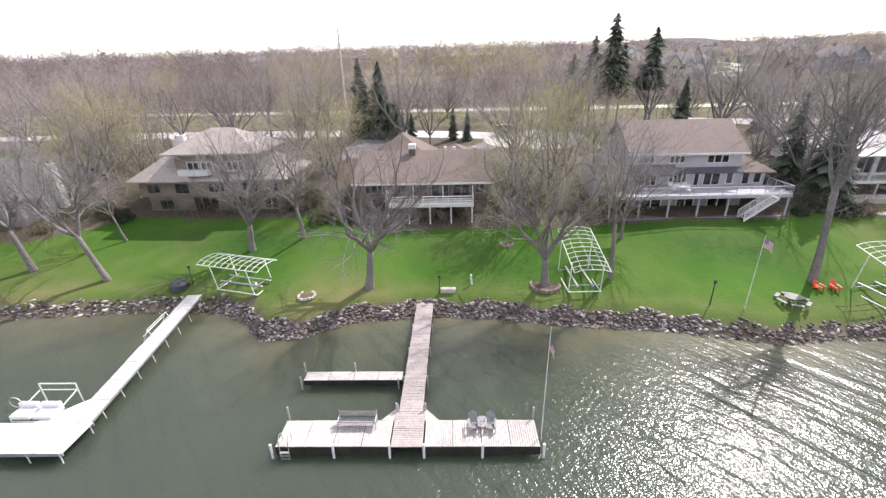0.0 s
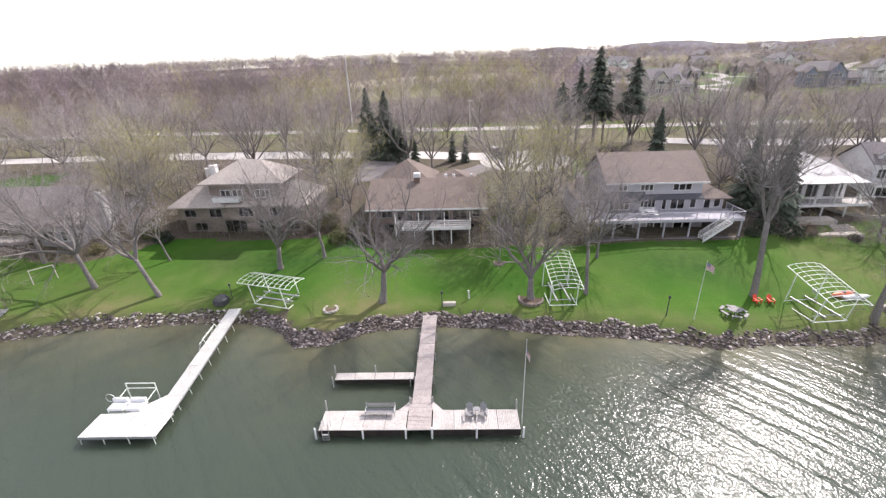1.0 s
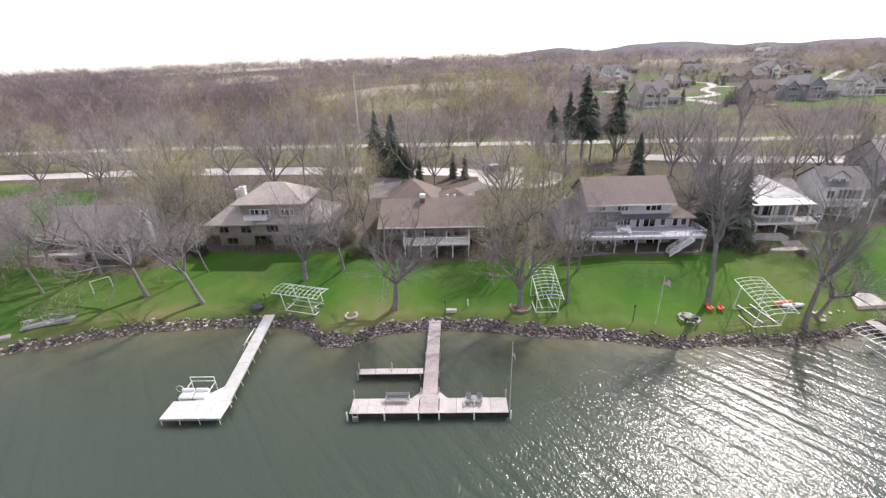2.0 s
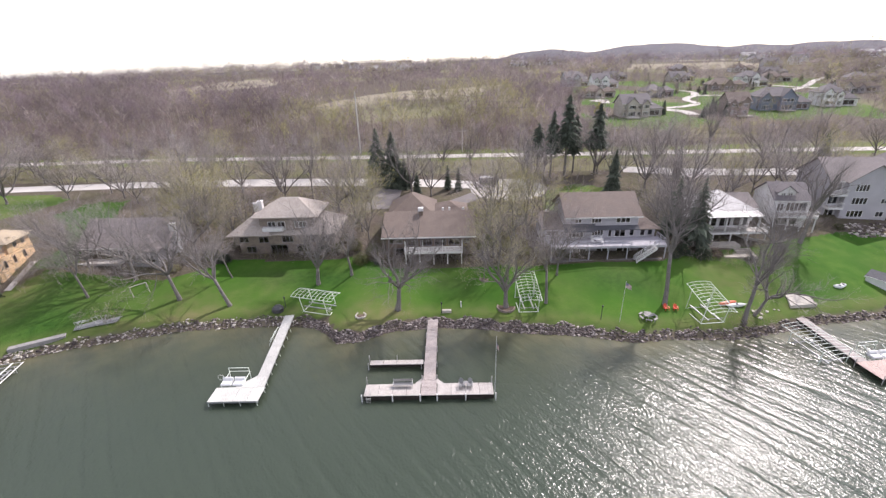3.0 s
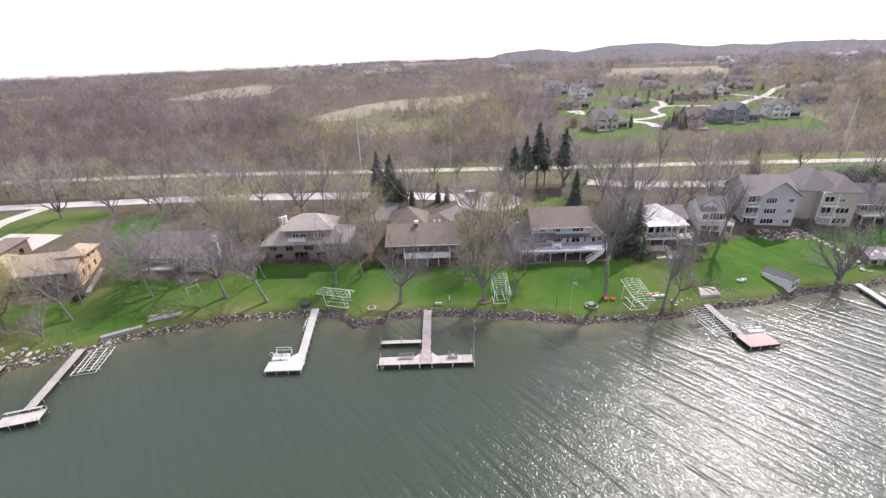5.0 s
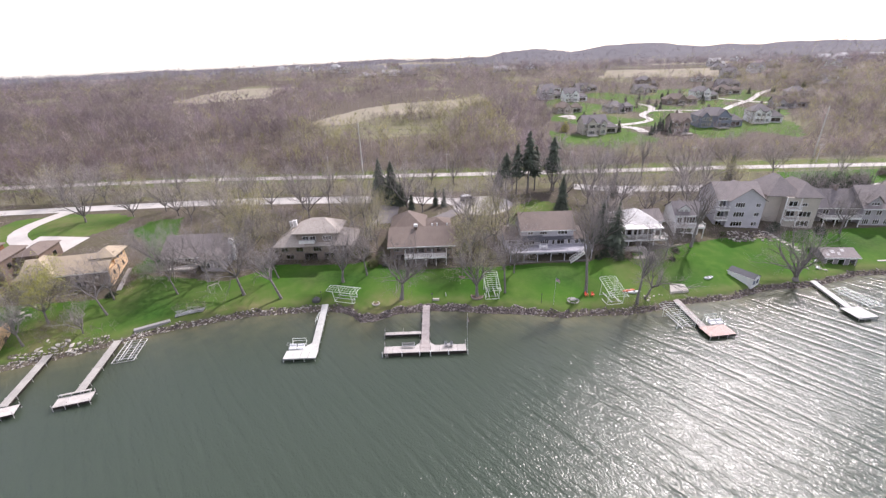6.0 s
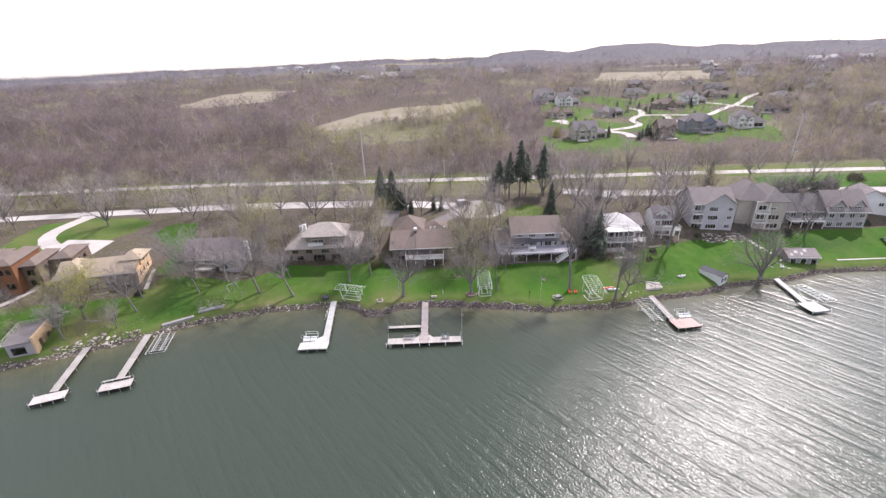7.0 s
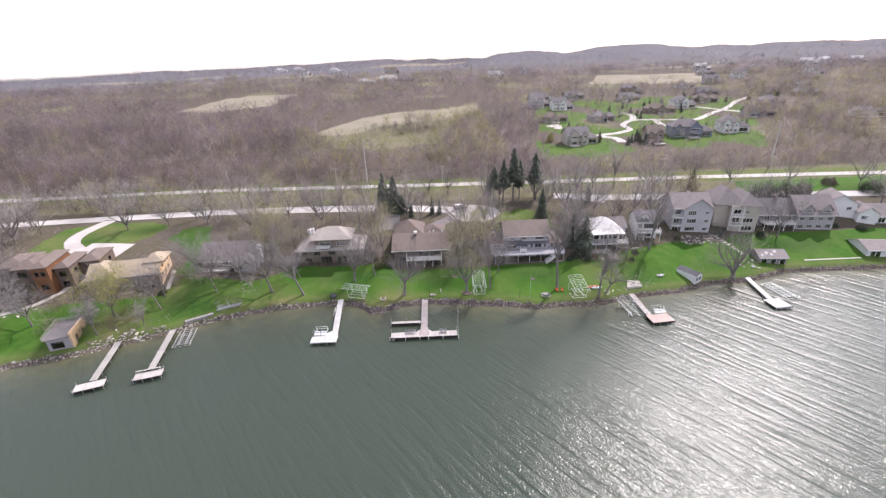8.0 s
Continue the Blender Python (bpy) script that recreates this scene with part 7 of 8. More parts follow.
bare_tree("lawn_tree", "leaning dark bare tree at the stone bank", 47.8, 14.3, 17.5, 0.36, (0.8, 0.4), 0.35, 5, 0.5, 0.1, seed=21, twig=TWIG_DARK, group=LAWN_TREES)
bare_tree("lawn_tree", "low bare tree with outstretched limbs at the bank", 50.2, 15.6, 10.0, 0.28, (4.2, 0.2), 0.3, 4, 0.9, seed=22, most=3, group=LAWN_TREES)
bare_tree("lawn_tree", "big dark bare tree beside a cottage", 71.4, 35.6, 19.0, 0.42, (1.5, 0), 0.34, 5, 0.5, 0.1, seed=23, most=3, group=LAWN_TREES)
bare_tree("lawn_tree", "bare tree with several trunks at the shore", 90.6, 22.4, 15.0, 0.72, (0.2, 0), 0.07, 5, 0.55, seed=24, group=LAWN_TREES)
bare_tree("lawn_tree", "leaning bare tree on the shore lawn", -70.4, 14.8, 12.0, 0.26, (-4.0, 1.0), 0.35, 4, 0.7, seed=25, group=LAWN_TREES)
bare_tree("lawn_tree", "slim bare tree on the shore lawn", -58.9, 22.4, 12.0, 0.22, (-2.5, 0.5), 0.35, 4, 0.6, seed=26, group=LAWN_TREES)
bare_tree("lawn_tree", "bare tree before a low grey house", -53.7, 27.4, 15.0, 0.34, (-1.0, 0.5), 0.25, 6, 0.8, seed=27, group=LAWN_TREES)
bare_tree("budding_tree", "yellow-green budding tree by the shore", -80.6, 11.8, 13.5, 0.28, (0.3, 0), 0.22, 6, 0.65, seed=28, buds=8, twig=TWIG_TAN, group=LAWN_TREES, bud_size=0.11)
bare_tree("lawn_tree", "bare tree on the shore lawn beside a boathouse", -98.5, 8.2, 12.0, 0.28, (-1.0, 0), 0.25, 5, 0.8, seed=29, group=LAWN_TREES)
bare_tree("lawn_tree", "small bare tree over the stone bank", -72.0, 9.4, 7.0, 0.18, (1.2, -0.5), 0.2, 5, 1.0, seed=30, most=3, group=LAWN_TREES)
bare_tree("lawn_tree", "bare tree beside terraces of a white house", 62.0, 30.5, 13.0, 0.24, (0.8, 0), 0.25, 6, 0.8, seed=31, group=LAWN_TREES)
bare_tree("lawn_tree", "bare tree before a wide grey house", 118.0, 42.0, 15.0, 0.3, (0, 0), 0.25, 6, 0.8, seed=32, group=LAWN_TREES)
bare_tree("lawn_tree", "bare tree before a low grey house", -62.5, 28.6, 13.5, 0.28, (0.5, 0), 0.2, 6, 0.8, seed=40, group=LAWN_TREES)
bare_tree("lawn_tree", "bare tree before a low grey house", -67.0, 30.2, 12.5, 0.24, (-0.5, 0), 0.2, 6, 0.8, seed=41, group=LAWN_TREES)
bare_tree("lawn_tree", "bare tree below the cedar house", -108.5, 15.5, 13.0, 0.26, (-0.6, 0), 0.2, 6, 0.8, seed=35, group=LAWN_TREES)
bare_tree("lawn_tree", "bare tree below the cedar house", -115.0, 17.5, 14.0, 0.28, (0.6, 0), 0.2, 6, 0.8, seed=36, group=LAWN_TREES)
bare_tree("lawn_tree", "bare tree before the sandy house", -84.6, 16.0, 11.5, 0.22, (0.8, 0), 0.2, 6, 0.7, seed=37, group=LAWN_TREES)
bare_tree("lawn_tree", "bare tree beside the sandy house", -71.6, 19.5, 12.5, 0.22, (-0.4, 0), 0.25, 5, 0.7, seed=38, group=LAWN_TREES)
bare_tree("lawn_tree", "bare tree beside a boathouse terrace", -81.2, 5.6, 11.0, 0.24, (-1.4, 0.4), 0.25, 5, 0.7, seed=39, group=LAWN_TREES)
bare_tree("garden_tree", "dense reddish bare tree beside the pale house", 22.0, 26.5, 13.0, 0.22, (0.5, 0), 0.2, 6, 0.6, 0.1, seed=33, group=LAWN_TREES)
bare_tree("garden_tree", "bare tree at the corner of the brown house", 11.5, 33.0, 14.0, 0.24, (0, 0), 0.22, 6, 0.7, 0.1, seed=34, buds=2, twig=TWIG_TAN, group=LAWN_TREES)

# trees behind the houses: a few kinds, each copied
kinds = []
for k, (tall, r, fork, limbs, spread, twig, buds, seed, label) in enumerate((
        (14, 0.24, 0.16, 6, 0.62, TWIG, 0, 51, "bare grey tree behind the houses"), (15.5, 0.28, 0.14, 7, 0.75, TWIG, 0, 52, "broad bare tree behind the houses"),
        (13, 0.2, 0.2, 6, 0.45, TWIG_TAN, 2, 53, "slim tree with yellow-green buds"), (13, 0.22, 0.14, 6, 0.7, TWIG_TAN, 3, 54, "round tree with yellow-green buds"),
        (17, 0.24, 0.28, 6, 0.45, TWIG, 0, 55, "tall thin bare tree"))):
    kinds.append((tall, r, fork, limbs, spread, twig, buds, seed, label))
SPOTS = [
    (0, -88, 82), (1, -74, 80), (3, -62, 82), (0, -47, 80), (2, -33, 81), (1, -24, 79), (3, -108, 84), (0, -118, 82), (0, -66, 70), (1, -40, 66), (3, -27, 66),
    (1, -78, 62), (0, -72, 58), (3, -66, 64), (0, -60, 55), (1, -54, 50), (2, -53, 46), (3, -50, 52), (2, -48, 44), (3, -55, 50), (0, -36, 58), (4, -30, 60), (0, -22, 52),
    (4, -17, 46), (2, -15, 42), (3, -49, 47), (2, -51, 42), (0, -40, 44), (2, -14, 50), (4, -21, 49), (3, 16, 38), (2, -13, 38.5), (0, -50, 66), (4, -58, 68), (0, -84, 66), (1, -92, 62), (3, -98, 76), (1, -104, 58), (0, -110, 76), (1, -122, 74), (3, -128, 80), (0, -136, 78),
    (1, -142, 56), (0, -150, 60), (1, -134, 48), (1, -131, 38), (0, -122, 27), (0, -138, 42), (4, -145, 50), (1, -140, 62), (0, -132, 56), (3, -148, 44), (0, -154, 52), (1, -136, 34), (1, -6, 64), (0, -1, 60), (1, 2, 84), (0, 10, 84), (0, 12, 44), (1, 13, 48), (4, 20, 46), (0, 23, 44), (3, 19, 40),
    (0, 24, 74), (1, 30, 76), (1, 44, 74), (0, 46, 66), (1, 52, 62), (1, 47, 44), (1, 50, 40), (0, 48, 36), (1, 53, 50), (4, 56, 56), (0, 66, 52), (1, 62, 60),
    (3, 70, 56), (0, 76, 58), (1, 80, 52), (0, 84, 62), (1, 90, 76), (0, 97, 74), (3, 100, 66), (1, 118, 60), (0, 122, 56), (1, 140, 60), (0, 112, 86), (1, 128, 84), (0, 150, 80), (1, 170, 60),
    (0, 176, 76), (1, 190, 62), (0, 182, 50), (1, 62, 80), (0, 70, 84), (4, 78, 82), (3, -50, 38), (0, -47, 36), (2, -41, 40)]
first = {}
rng = random.Random(77)
for k, x, y in SPOTS:
    if k not in first:
        tall, r, fork, limbs, spread, twig, buds, seed, label = kinds[k]
        first[k] = bare_tree("background_tree", label, x, y, tall, r, (0.4, 0), fork, limbs, spread, 0.1, seed, 3, buds * 3, twig, group="trees behind the houses", bud_size=0.09)
    else:
        o = copy_thing(first[k], pose(x, y, at(x, y), 0, 0, rng.uniform(0, 360)))
        s = rng.uniform(0.72, 1.12)
        o.scale = (s, s, s * rng.uniform(0.9, 1.1))


def conifer(name, label, x, y, tall, wide, seed, low=0.06, group="", taper=0.7, ragged=0.3):
    """A spruce: a straight trunk and tiers of drooping sprays."""
    rng = random.Random(seed)
    o = thing(name, label, "conifer", x, y, at(x, y), rng.uniform(0, 90), group)
    g = Geo()
    g.tube([(0, 0, -0.3), (0, 0, tall * 0.5), (0, 0, tall * 0.98)], [tall * 0.018, tall * 0.011, 0.02], 7)
    part("trunk", g, BARK, o)
    g = Geo()
    tiers = int(tall * 2.6)
    for i in range(tiers):
        f = low + (1 - low) * i / tiers
        reach = wide * (1 - f) ** taper * rng.uniform(1 - ragged, 1.12) + 0.12
        n = max(6, int((10 + reach * 4) * (1.25 - 0.9 * ragged)))
        for k in range(n):
            a = math.tau * (k + rng.random()) / n
            L = reach * rng.uniform(1 - ragged, 1.15)
            u = Vector((math.cos(a), math.sin(a), 0))
            s = Vector((-u.y, u.x, 0))
            z = tall * f + rng.uniform(-0.15, 0.15)
            droop = L * rng.uniform(0.18, 0.42)
            p0, p1, p2 = Vector((0, 0, z + 0.2)), u * L * 0.55 + Vector((0, 0, z - droop * 0.2)), u * L + Vector((0, 0, z - droop))
            w = L * rng.uniform(0.14, 0.22) + 0.05
            g.add([tuple(p0), tuple(p1 + s * w - Vector((0, 0, w * 0.5))), tuple(p2), tuple(p1 - s * w - Vector((0, 0, w * 0.5))), tuple(p1 + Vector((0, 0, 0.06)))],
                  [(0, 4, 1), (1, 4, 2), (2, 4, 3), (3, 4, 0)])
            for q in (0.45, 0.75):
                c = p0.lerp(p2, q)
                for sg in (-1, 1):
                    e = c + s * sg * w * 1.7 + u * 0.12 * L - Vector((0, 0, 0.12 * L))
                    g.add([tuple(c + u * 0.1), tuple(c - u * 0.12), tuple(e)], [(0, 1, 2)])
    part("crown", g, NEEDLES, o)


for x, y, tall, wide, seed in ((-15.0, 69.5, 14.5, 3.9, 1), (-11.0, 68.5, 14, 4.0, 2), (-7.9, 66.5, 7.5, 2.6, 3), (3.2, 64.6, 6.2, 1.3, 4), (5.9, 64.2, 6.0, 1.3, 5), (-4.5, 62.5, 5.5, 1.6, 6)):
    conifer("spruce", "dark green spruce behind the brown house", x, y, tall, wide, seed, group="spruces")
for x, y, tall, wide, seed in ((27.4, 73.5, 13.8, 4.0, 7), (30.8, 72.0, 17.0, 3.6, 8), (34.8, 73, 20.8, 4.7, 9), (37.6, 75, 15.5, 3.8, 17), (43.4, 74.5, 18.2, 5.2, 10), (42.2, 57.5, 11.0, 2.6, 11), (50.0, 34.5, 13.5, 4.0, 12), (47.4, 38, 12, 3.6, 13), (109.5, 80, 8.5, 2.2, 14), (62.5, 68, 8, 1.8, 15), (-52.5, 41, 6, 2.0, 16), (26, 80, 8, 2.2, 26)):
    conifer("spruce", "dark green spruce between the road and the houses", x, y, tall, wide, seed, 0.4 if 71 < y < 78 else 0.06, "spruces", 0.5 if 71 < y < 78 else 0.7, 0.62 if 71 < y < 78 or y < 39 else 0.3)
rng = random.Random(5)
for i in range(64):
    x, y = rng.choice(((160, 172), (196, 256), (150, 205), (118, 196), (178, 250), (208, 262), (232, 262), (106, 182), (114, 148), (140, 224), (92, 158), (183, 172), (128, 212), (176, 232), (232, 210), (300, 290))) if i < 50 else (rng.uniform(90, 300), rng.uniform(170, 320))
    x, y = x + rng.uniform(-9, 9), y + rng.uniform(-7, 7)
    conifer("spruce", "small dark spruce on an estate lawn", x, y, rng.uniform(3.5, 7), rng.uniform(1.2, 2.0), 100 + i, group="estate spruces")


def shrub(name, label, x, y, w, tall, leaf, seed, n=900, group="shrubs round the houses"):
    """A rounded, ragged bush of stems and many small leaves."""
    rng = random.Random(seed)
    o = thing(name, label, "shrub", x, y, at(x, y), 0, group)
    g, s = Geo(), Geo()
    for i in range(14):
        a = rng.uniform(0, math.tau)
        s.cone((0.2 * math.cos(a), 0.2 * math.sin(a), -0.1), (w * 0.8 * math.cos(a) * rng.random(), w * 0.8 * math.sin(a) * rng.random(), tall * rng.uniform(0.7, 1.05)), 0.03)
    part("woody_base", s, BARK, o)
    for i in range(n):
        d = Vector((rng.gauss(0, 1), rng.gauss(0, 1), abs(rng.gauss(0, 0.9)))).normalized()
        k = rng.uniform(0.55, 1.0) * (0.86 + 0.2 * math.sin(d.x * 5 + seed) * math.sin(d.y * 6))
        p = Vector((d.x * w * k, d.y * w * k, max(0.05, d.z * tall * k)))
        a, b = Vector((rng.gauss(0, 1), rng.gauss(0, 1), rng.gauss(0, 1))) * 0.13, Vector((rng.gauss(0, 1), rng.gauss(0, 1), rng.gauss(0, 1))) * 0.13
        g.add([tuple(p), tuple(p + a), tuple(p + b)], [(0, 1, 2)])
    part("foliage", g, leaf, o)


for i, (x, y, w, tall, leaf) in enumerate(((46.5, 31.5, 1.6, 2.2, EVERGREEN), (49.5, 30.2, 1.8, 2.4, EVERGREEN), (52.5, 31.0, 1.3, 1.5, MULCH), (-13.5, 31.0, 1.8, 2.2, SHRUB_LEAF), (-11.5, 33.5, 1.6, 2.6, SHRUB_LEAF), (-10.2, 30.9, 1.0, 1.1, EVERGREEN),
                                           (-15.5, 36, 1.8, 2.6, SHRUB_LEAF), (9.4, 34.5, 1.6, 2.4, SHRUB_LEAF), (11.0, 37.0, 1.8, 2.6, SHRUB_LEAF), (14.5, 36.0, 1.6, 2.0, OLIVE_LEAF), (17.5, 33.5, 1.5, 1.9, OLIVE_LEAF), (44.5, 30.5, 1.2, 1.3, EVERGREEN),
                                           (63.5, 30.0, 0.9, 0.9, EVERGREEN), (58.0, 29.7, 0.9, 0.9, EVERGREEN), (66.0, 33.5, 1.2, 1.4, EVERGREEN), (83.5, 41.5, 1.2, 1.2, SHRUB_LEAF), (98.5, 43.0, 1.6, 2.6, EVERGREEN), (100.5, 44.0, 1.6, 3.0, EVERGREEN),
                                           (112.5, 42.5, 1.8, 2.4, EVERGREEN), (-40.5, 33.5, 1.6, 1.8, EVERGREEN), (-43.0, 34.5, 1.8, 2.2, SHRUB_LEAF), (-19.0, 36, 1.4, 2.0, SHRUB_LEAF), (-48.5, 30.5, 1.3, 1.3, OLIVE_LEAF), (-72.8, 20.5, 1.2, 1.2, EVERGREEN),
                                           (141, 46.5, 1.6, 1.6, EVERGREEN), (148.5, 44.2, 1.8, 1.8, EVERGREEN), (130.5, 67.5, 5.6, 7.2, EVERGREEN), (137.5, 66.8, 5.6, 7.6, EVERGREEN), (143.5, 66, 4.6, 7.0, EVERGREEN), (150, 72.5, 3.6, 4.0, MULCH), (165, 78, 3.6, 3.4, MULCH), (175, 69.5, 5, 5.6, EVERGREEN), (71.5, 157, 2.6, 6.0, BUDS))):
    shrub("shrub", (("dark evergreen shrub" if leaf is EVERGREEN else "brown bare shrub" if leaf is MULCH else "olive budding shrub") + " beside a house") if leaf is not BUDS else "tall yellow flowering bush beside an estate house", x, y, w, tall, leaf, 200 + i, int(500 + 260 * w * tall))

for x, y, r in ((12.1, 19.1, 1.4), (9.1, 26.4, 0.7)):
    o = thing("tree_ring", "low ring of pale edging stones round a tree", "tree ring", x, y, at(x, y) - 0.05)
    n = int(r * 14)
    g = Geo()
    g.tube([(0, 0, -0.1), (0, 0, 0.1)], r - 0.1, 20)
    part("mulch", g, MULCH, o)
    for i in range(n):
        a = math.tau * i / n
        g = Geo()
        g.box(-0.2, 0.2, -0.13, 0.13, -0.2, 0.13, pose(r * math.cos(a), r * math.sin(a), 0, 0, 0, math.degrees(a) + 90), 0.04)
        part("edging_stone", g, STONE_WALL, o)


# ---- woods ----
def wood_kind(seed, tall, limbs, twigs, width, round_crown):
    """Points and triangles of one small bare tree, for the woods."""
    rng = random.Random(seed)
    g = Geo()
    g.cone((0, 0, -0.5), (rng.uniform(-0.4, 0.4), rng.uniform(-0.4, 0.4), tall * 0.9), tall * 0.008)
    for i in range(limbs):
        z = tall * rng.uniform(0.28, 0.7)
        a = math.tau * i / limbs + rng.random()
        reach = tall * (0.36 if round_crown else 0.24) * rng.uniform(0.6, 1.1)
        q = Vector((math.cos(a) * reach, math.sin(a) * reach, z + tall * rng.uniform(0.15, 0.32)))
        g.cone((0, 0, z), q, tall * 0.0032)
        for _ in range(twigs // limbs):
            s = Vector((0, 0, z)).lerp(q, rng.uniform(0.3, 1.0))
            d = Vector((math.cos(a) * 0.7 + rng.gauss(0, 0.6), math.sin(a) * 0.7 + rng.gauss(0, 0.6), rng.uniform(0.1, 1.3))).normalized() * tall * rng.uniform(0.05, 0.125)
            w = Vector((rng.gauss(0, 1), rng.gauss(0, 1), rng.gauss(0, 0.4))).normalized() * width
            g.add([tuple(s - w), tuple(s + w), tuple(s + d)], [(0, 1, 2)])
    return np.array(g.v), np.array(g.f)


def stand(x, y):
    """Stands of one age or kind share a darker or paler bark."""
    k = 1 + y / 500
    return 1 + 0.13 * math.sin(x * 0.11 / k + 2.1 * math.sin(y * 0.045 / k)) + 0.13 * math.sin(y * 0.16 / k + 1.7 * math.sin(x * 0.037 / k + 1)) + 0.08 * math.sin(x * 0.31 / k - y * 0.23 / k)


def wood(name, label, spots, sorts, material_of, mats, seed):
    """Many small trees in one mesh: spots are (x, y, scale)."""
    rng = np.random.default_rng(seed)
    vs, fs, ms, ts, n = [], [], [], [], 0
    for x, y, s in spots:
        v, f = sorts[rng.integers(len(sorts))]
        a = rng.uniform(0, 2 * np.pi)
        c, q = np.cos(a), np.sin(a)
        w = np.empty_like(v)
        w[:, 0], w[:, 1], w[:, 2] = (v[:, 0] * c - v[:, 1] * q) * s + x, (v[:, 0] * q + v[:, 1] * c) * s + y, v[:, 2] * s * rng.uniform(0.85, 1.15) + at(x, y)
        vs.append(w), fs.append(f + n), ms.append(np.full(len(f), material_of(x, y, rng)))
        ts.append(np.full(len(v), rng.uniform(0.66, 1.24) * stand(x, y)))
        n += len(v)
    vs, fs, ms = np.concatenate(vs), np.concatenate(fs), np.concatenate(ms)
    me = bpy.data.meshes.new(name)
    me.vertices.add(len(vs))
    me.vertices.foreach_set("co", vs.ravel().astype(np.float32))
    me.loops.add(fs.size)
    me.loops.foreach_set("vertex_index", fs.ravel().astype(np.int32))
    me.polygons.add(len(fs))
    me.polygons.foreach_set("loop_start", np.arange(0, fs.size, 3))
    for m in mats:
        me.materials.append(m)
    me.polygons.foreach_set("material_index", ms.astype(np.int32))
    me.update(calc_edges=True)
    shade = me.attributes.new("tone", "FLOAT", "POINT")
    shade.data.foreach_set("value", np.concatenate(ts).astype(np.float32))
    return tagged(new(name, me), label, "woods", kind="stuff")


def low_scrub(x, y):
    """Short growth on the lake side of the open fields."""
    below = np.zeros(np.shape(x), bool)
    for f, far in ((FIELD_TOP, 18), (FIELD_FAR, 34), (FIELD_EAST, 50), (FIELD_MID, 60)):
        for d in range(0, far, 14):
            below |= inside(x * (1 + d / 420), y + d, f)
    return below


def scatter(count, x_of, y0, y1, allow, size, seed):
    """Random spots within the widening view, kept where allowed."""
    rng = np.random.default_rng(seed)
    y = np.sqrt(rng.uniform((y0 + 85) ** 2, (y1 + 85) ** 2, count)) - 85
    x = rng.uniform(-1, 1, count) * x_of(y)
    ok = allow(x, y)
    s = (size[0] + (size[1] - size[0]) * rng.uniform(0, 1, count) ** 1.6) * np.where(low_scrub(x, y), 0.3, 1.0) * (1 - 0.45 * ((x > 56) & (y < 150) & (y > 96))) * (0.92 + 0.2 * np.sin(x * 0.045 + y * 0.02) * np.sin(y * 0.06 - x * 0.015))
    return list(zip(x[ok], y[ok], s[ok]))


def grove(count, x0, x1, y0, y1, allow, size, seed):
    """Random spots in an oblong of the plan, kept where allowed."""
    rng = np.random.default_rng(seed)
    x, y, s = rng.uniform(x0, x1, count), rng.uniform(y0, y1, count), rng.uniform(size[0], size[1], count)
    ok = allow(x, y)
    return list(zip(x[ok], y[ok], s[ok]))


def wooded(x, y):
    keep = ~((inside(x, y, FIELD) & (np.sin(x * 1.7 + y) < -0.75)) | inside(x, y, FIELD_LOW) | inside(x, y, FIELD_TOP) | inside(x, y, FIELD_FAR) | inside(x, y, FIELD_EAST) | inside(x, y, FIELD_MID) | np.any([inside(x, y, f) for f in FIELDS_BEYOND], axis=0) | inside(x, y, ESTATE))
    keep &= ~((x > 58) & (x < 330) & (y > 120) & (y < 330) & (np.sin(x * 0.11) + np.sin(y * 0.13 + x * 0.05) < 0.5))
    keep &= ~((x > -30) & (x < 0) & (y < 150) & (y > 104) & (np.sin(x * 0.9) < 0.3))
    return keep


def pick(rng, purple, brown, pale, olive, violet=0.0):
    r = rng.random() * (purple + brown + pale + olive + violet)
    for k, w in enumerate((purple, brown, pale, olive, violet)):
        if r < w:
            return k
        r -= w
    return 0


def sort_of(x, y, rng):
    """Which twig colour: budding belts near the road, dusky woods behind, mixed patches further off, and violet hills,
    whose violet stands for distance haze.
    """
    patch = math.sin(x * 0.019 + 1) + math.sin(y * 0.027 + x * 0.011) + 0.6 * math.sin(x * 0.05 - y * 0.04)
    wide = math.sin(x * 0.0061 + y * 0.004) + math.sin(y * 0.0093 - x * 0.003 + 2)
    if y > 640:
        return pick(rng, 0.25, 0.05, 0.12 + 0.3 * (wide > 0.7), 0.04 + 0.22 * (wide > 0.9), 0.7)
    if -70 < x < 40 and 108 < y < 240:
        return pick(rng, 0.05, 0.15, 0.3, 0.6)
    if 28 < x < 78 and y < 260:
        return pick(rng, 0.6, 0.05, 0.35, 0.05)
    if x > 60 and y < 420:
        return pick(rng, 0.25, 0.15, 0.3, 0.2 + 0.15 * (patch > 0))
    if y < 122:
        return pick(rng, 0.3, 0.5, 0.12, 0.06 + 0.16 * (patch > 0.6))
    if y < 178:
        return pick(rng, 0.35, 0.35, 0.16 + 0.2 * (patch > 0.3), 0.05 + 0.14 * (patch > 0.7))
    # The share of pale twigs is raised here to suggest haze.
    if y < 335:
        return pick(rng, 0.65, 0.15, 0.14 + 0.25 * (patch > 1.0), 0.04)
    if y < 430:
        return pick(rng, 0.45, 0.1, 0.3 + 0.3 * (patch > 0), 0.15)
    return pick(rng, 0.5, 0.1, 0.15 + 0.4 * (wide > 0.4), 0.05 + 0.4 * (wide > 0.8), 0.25)


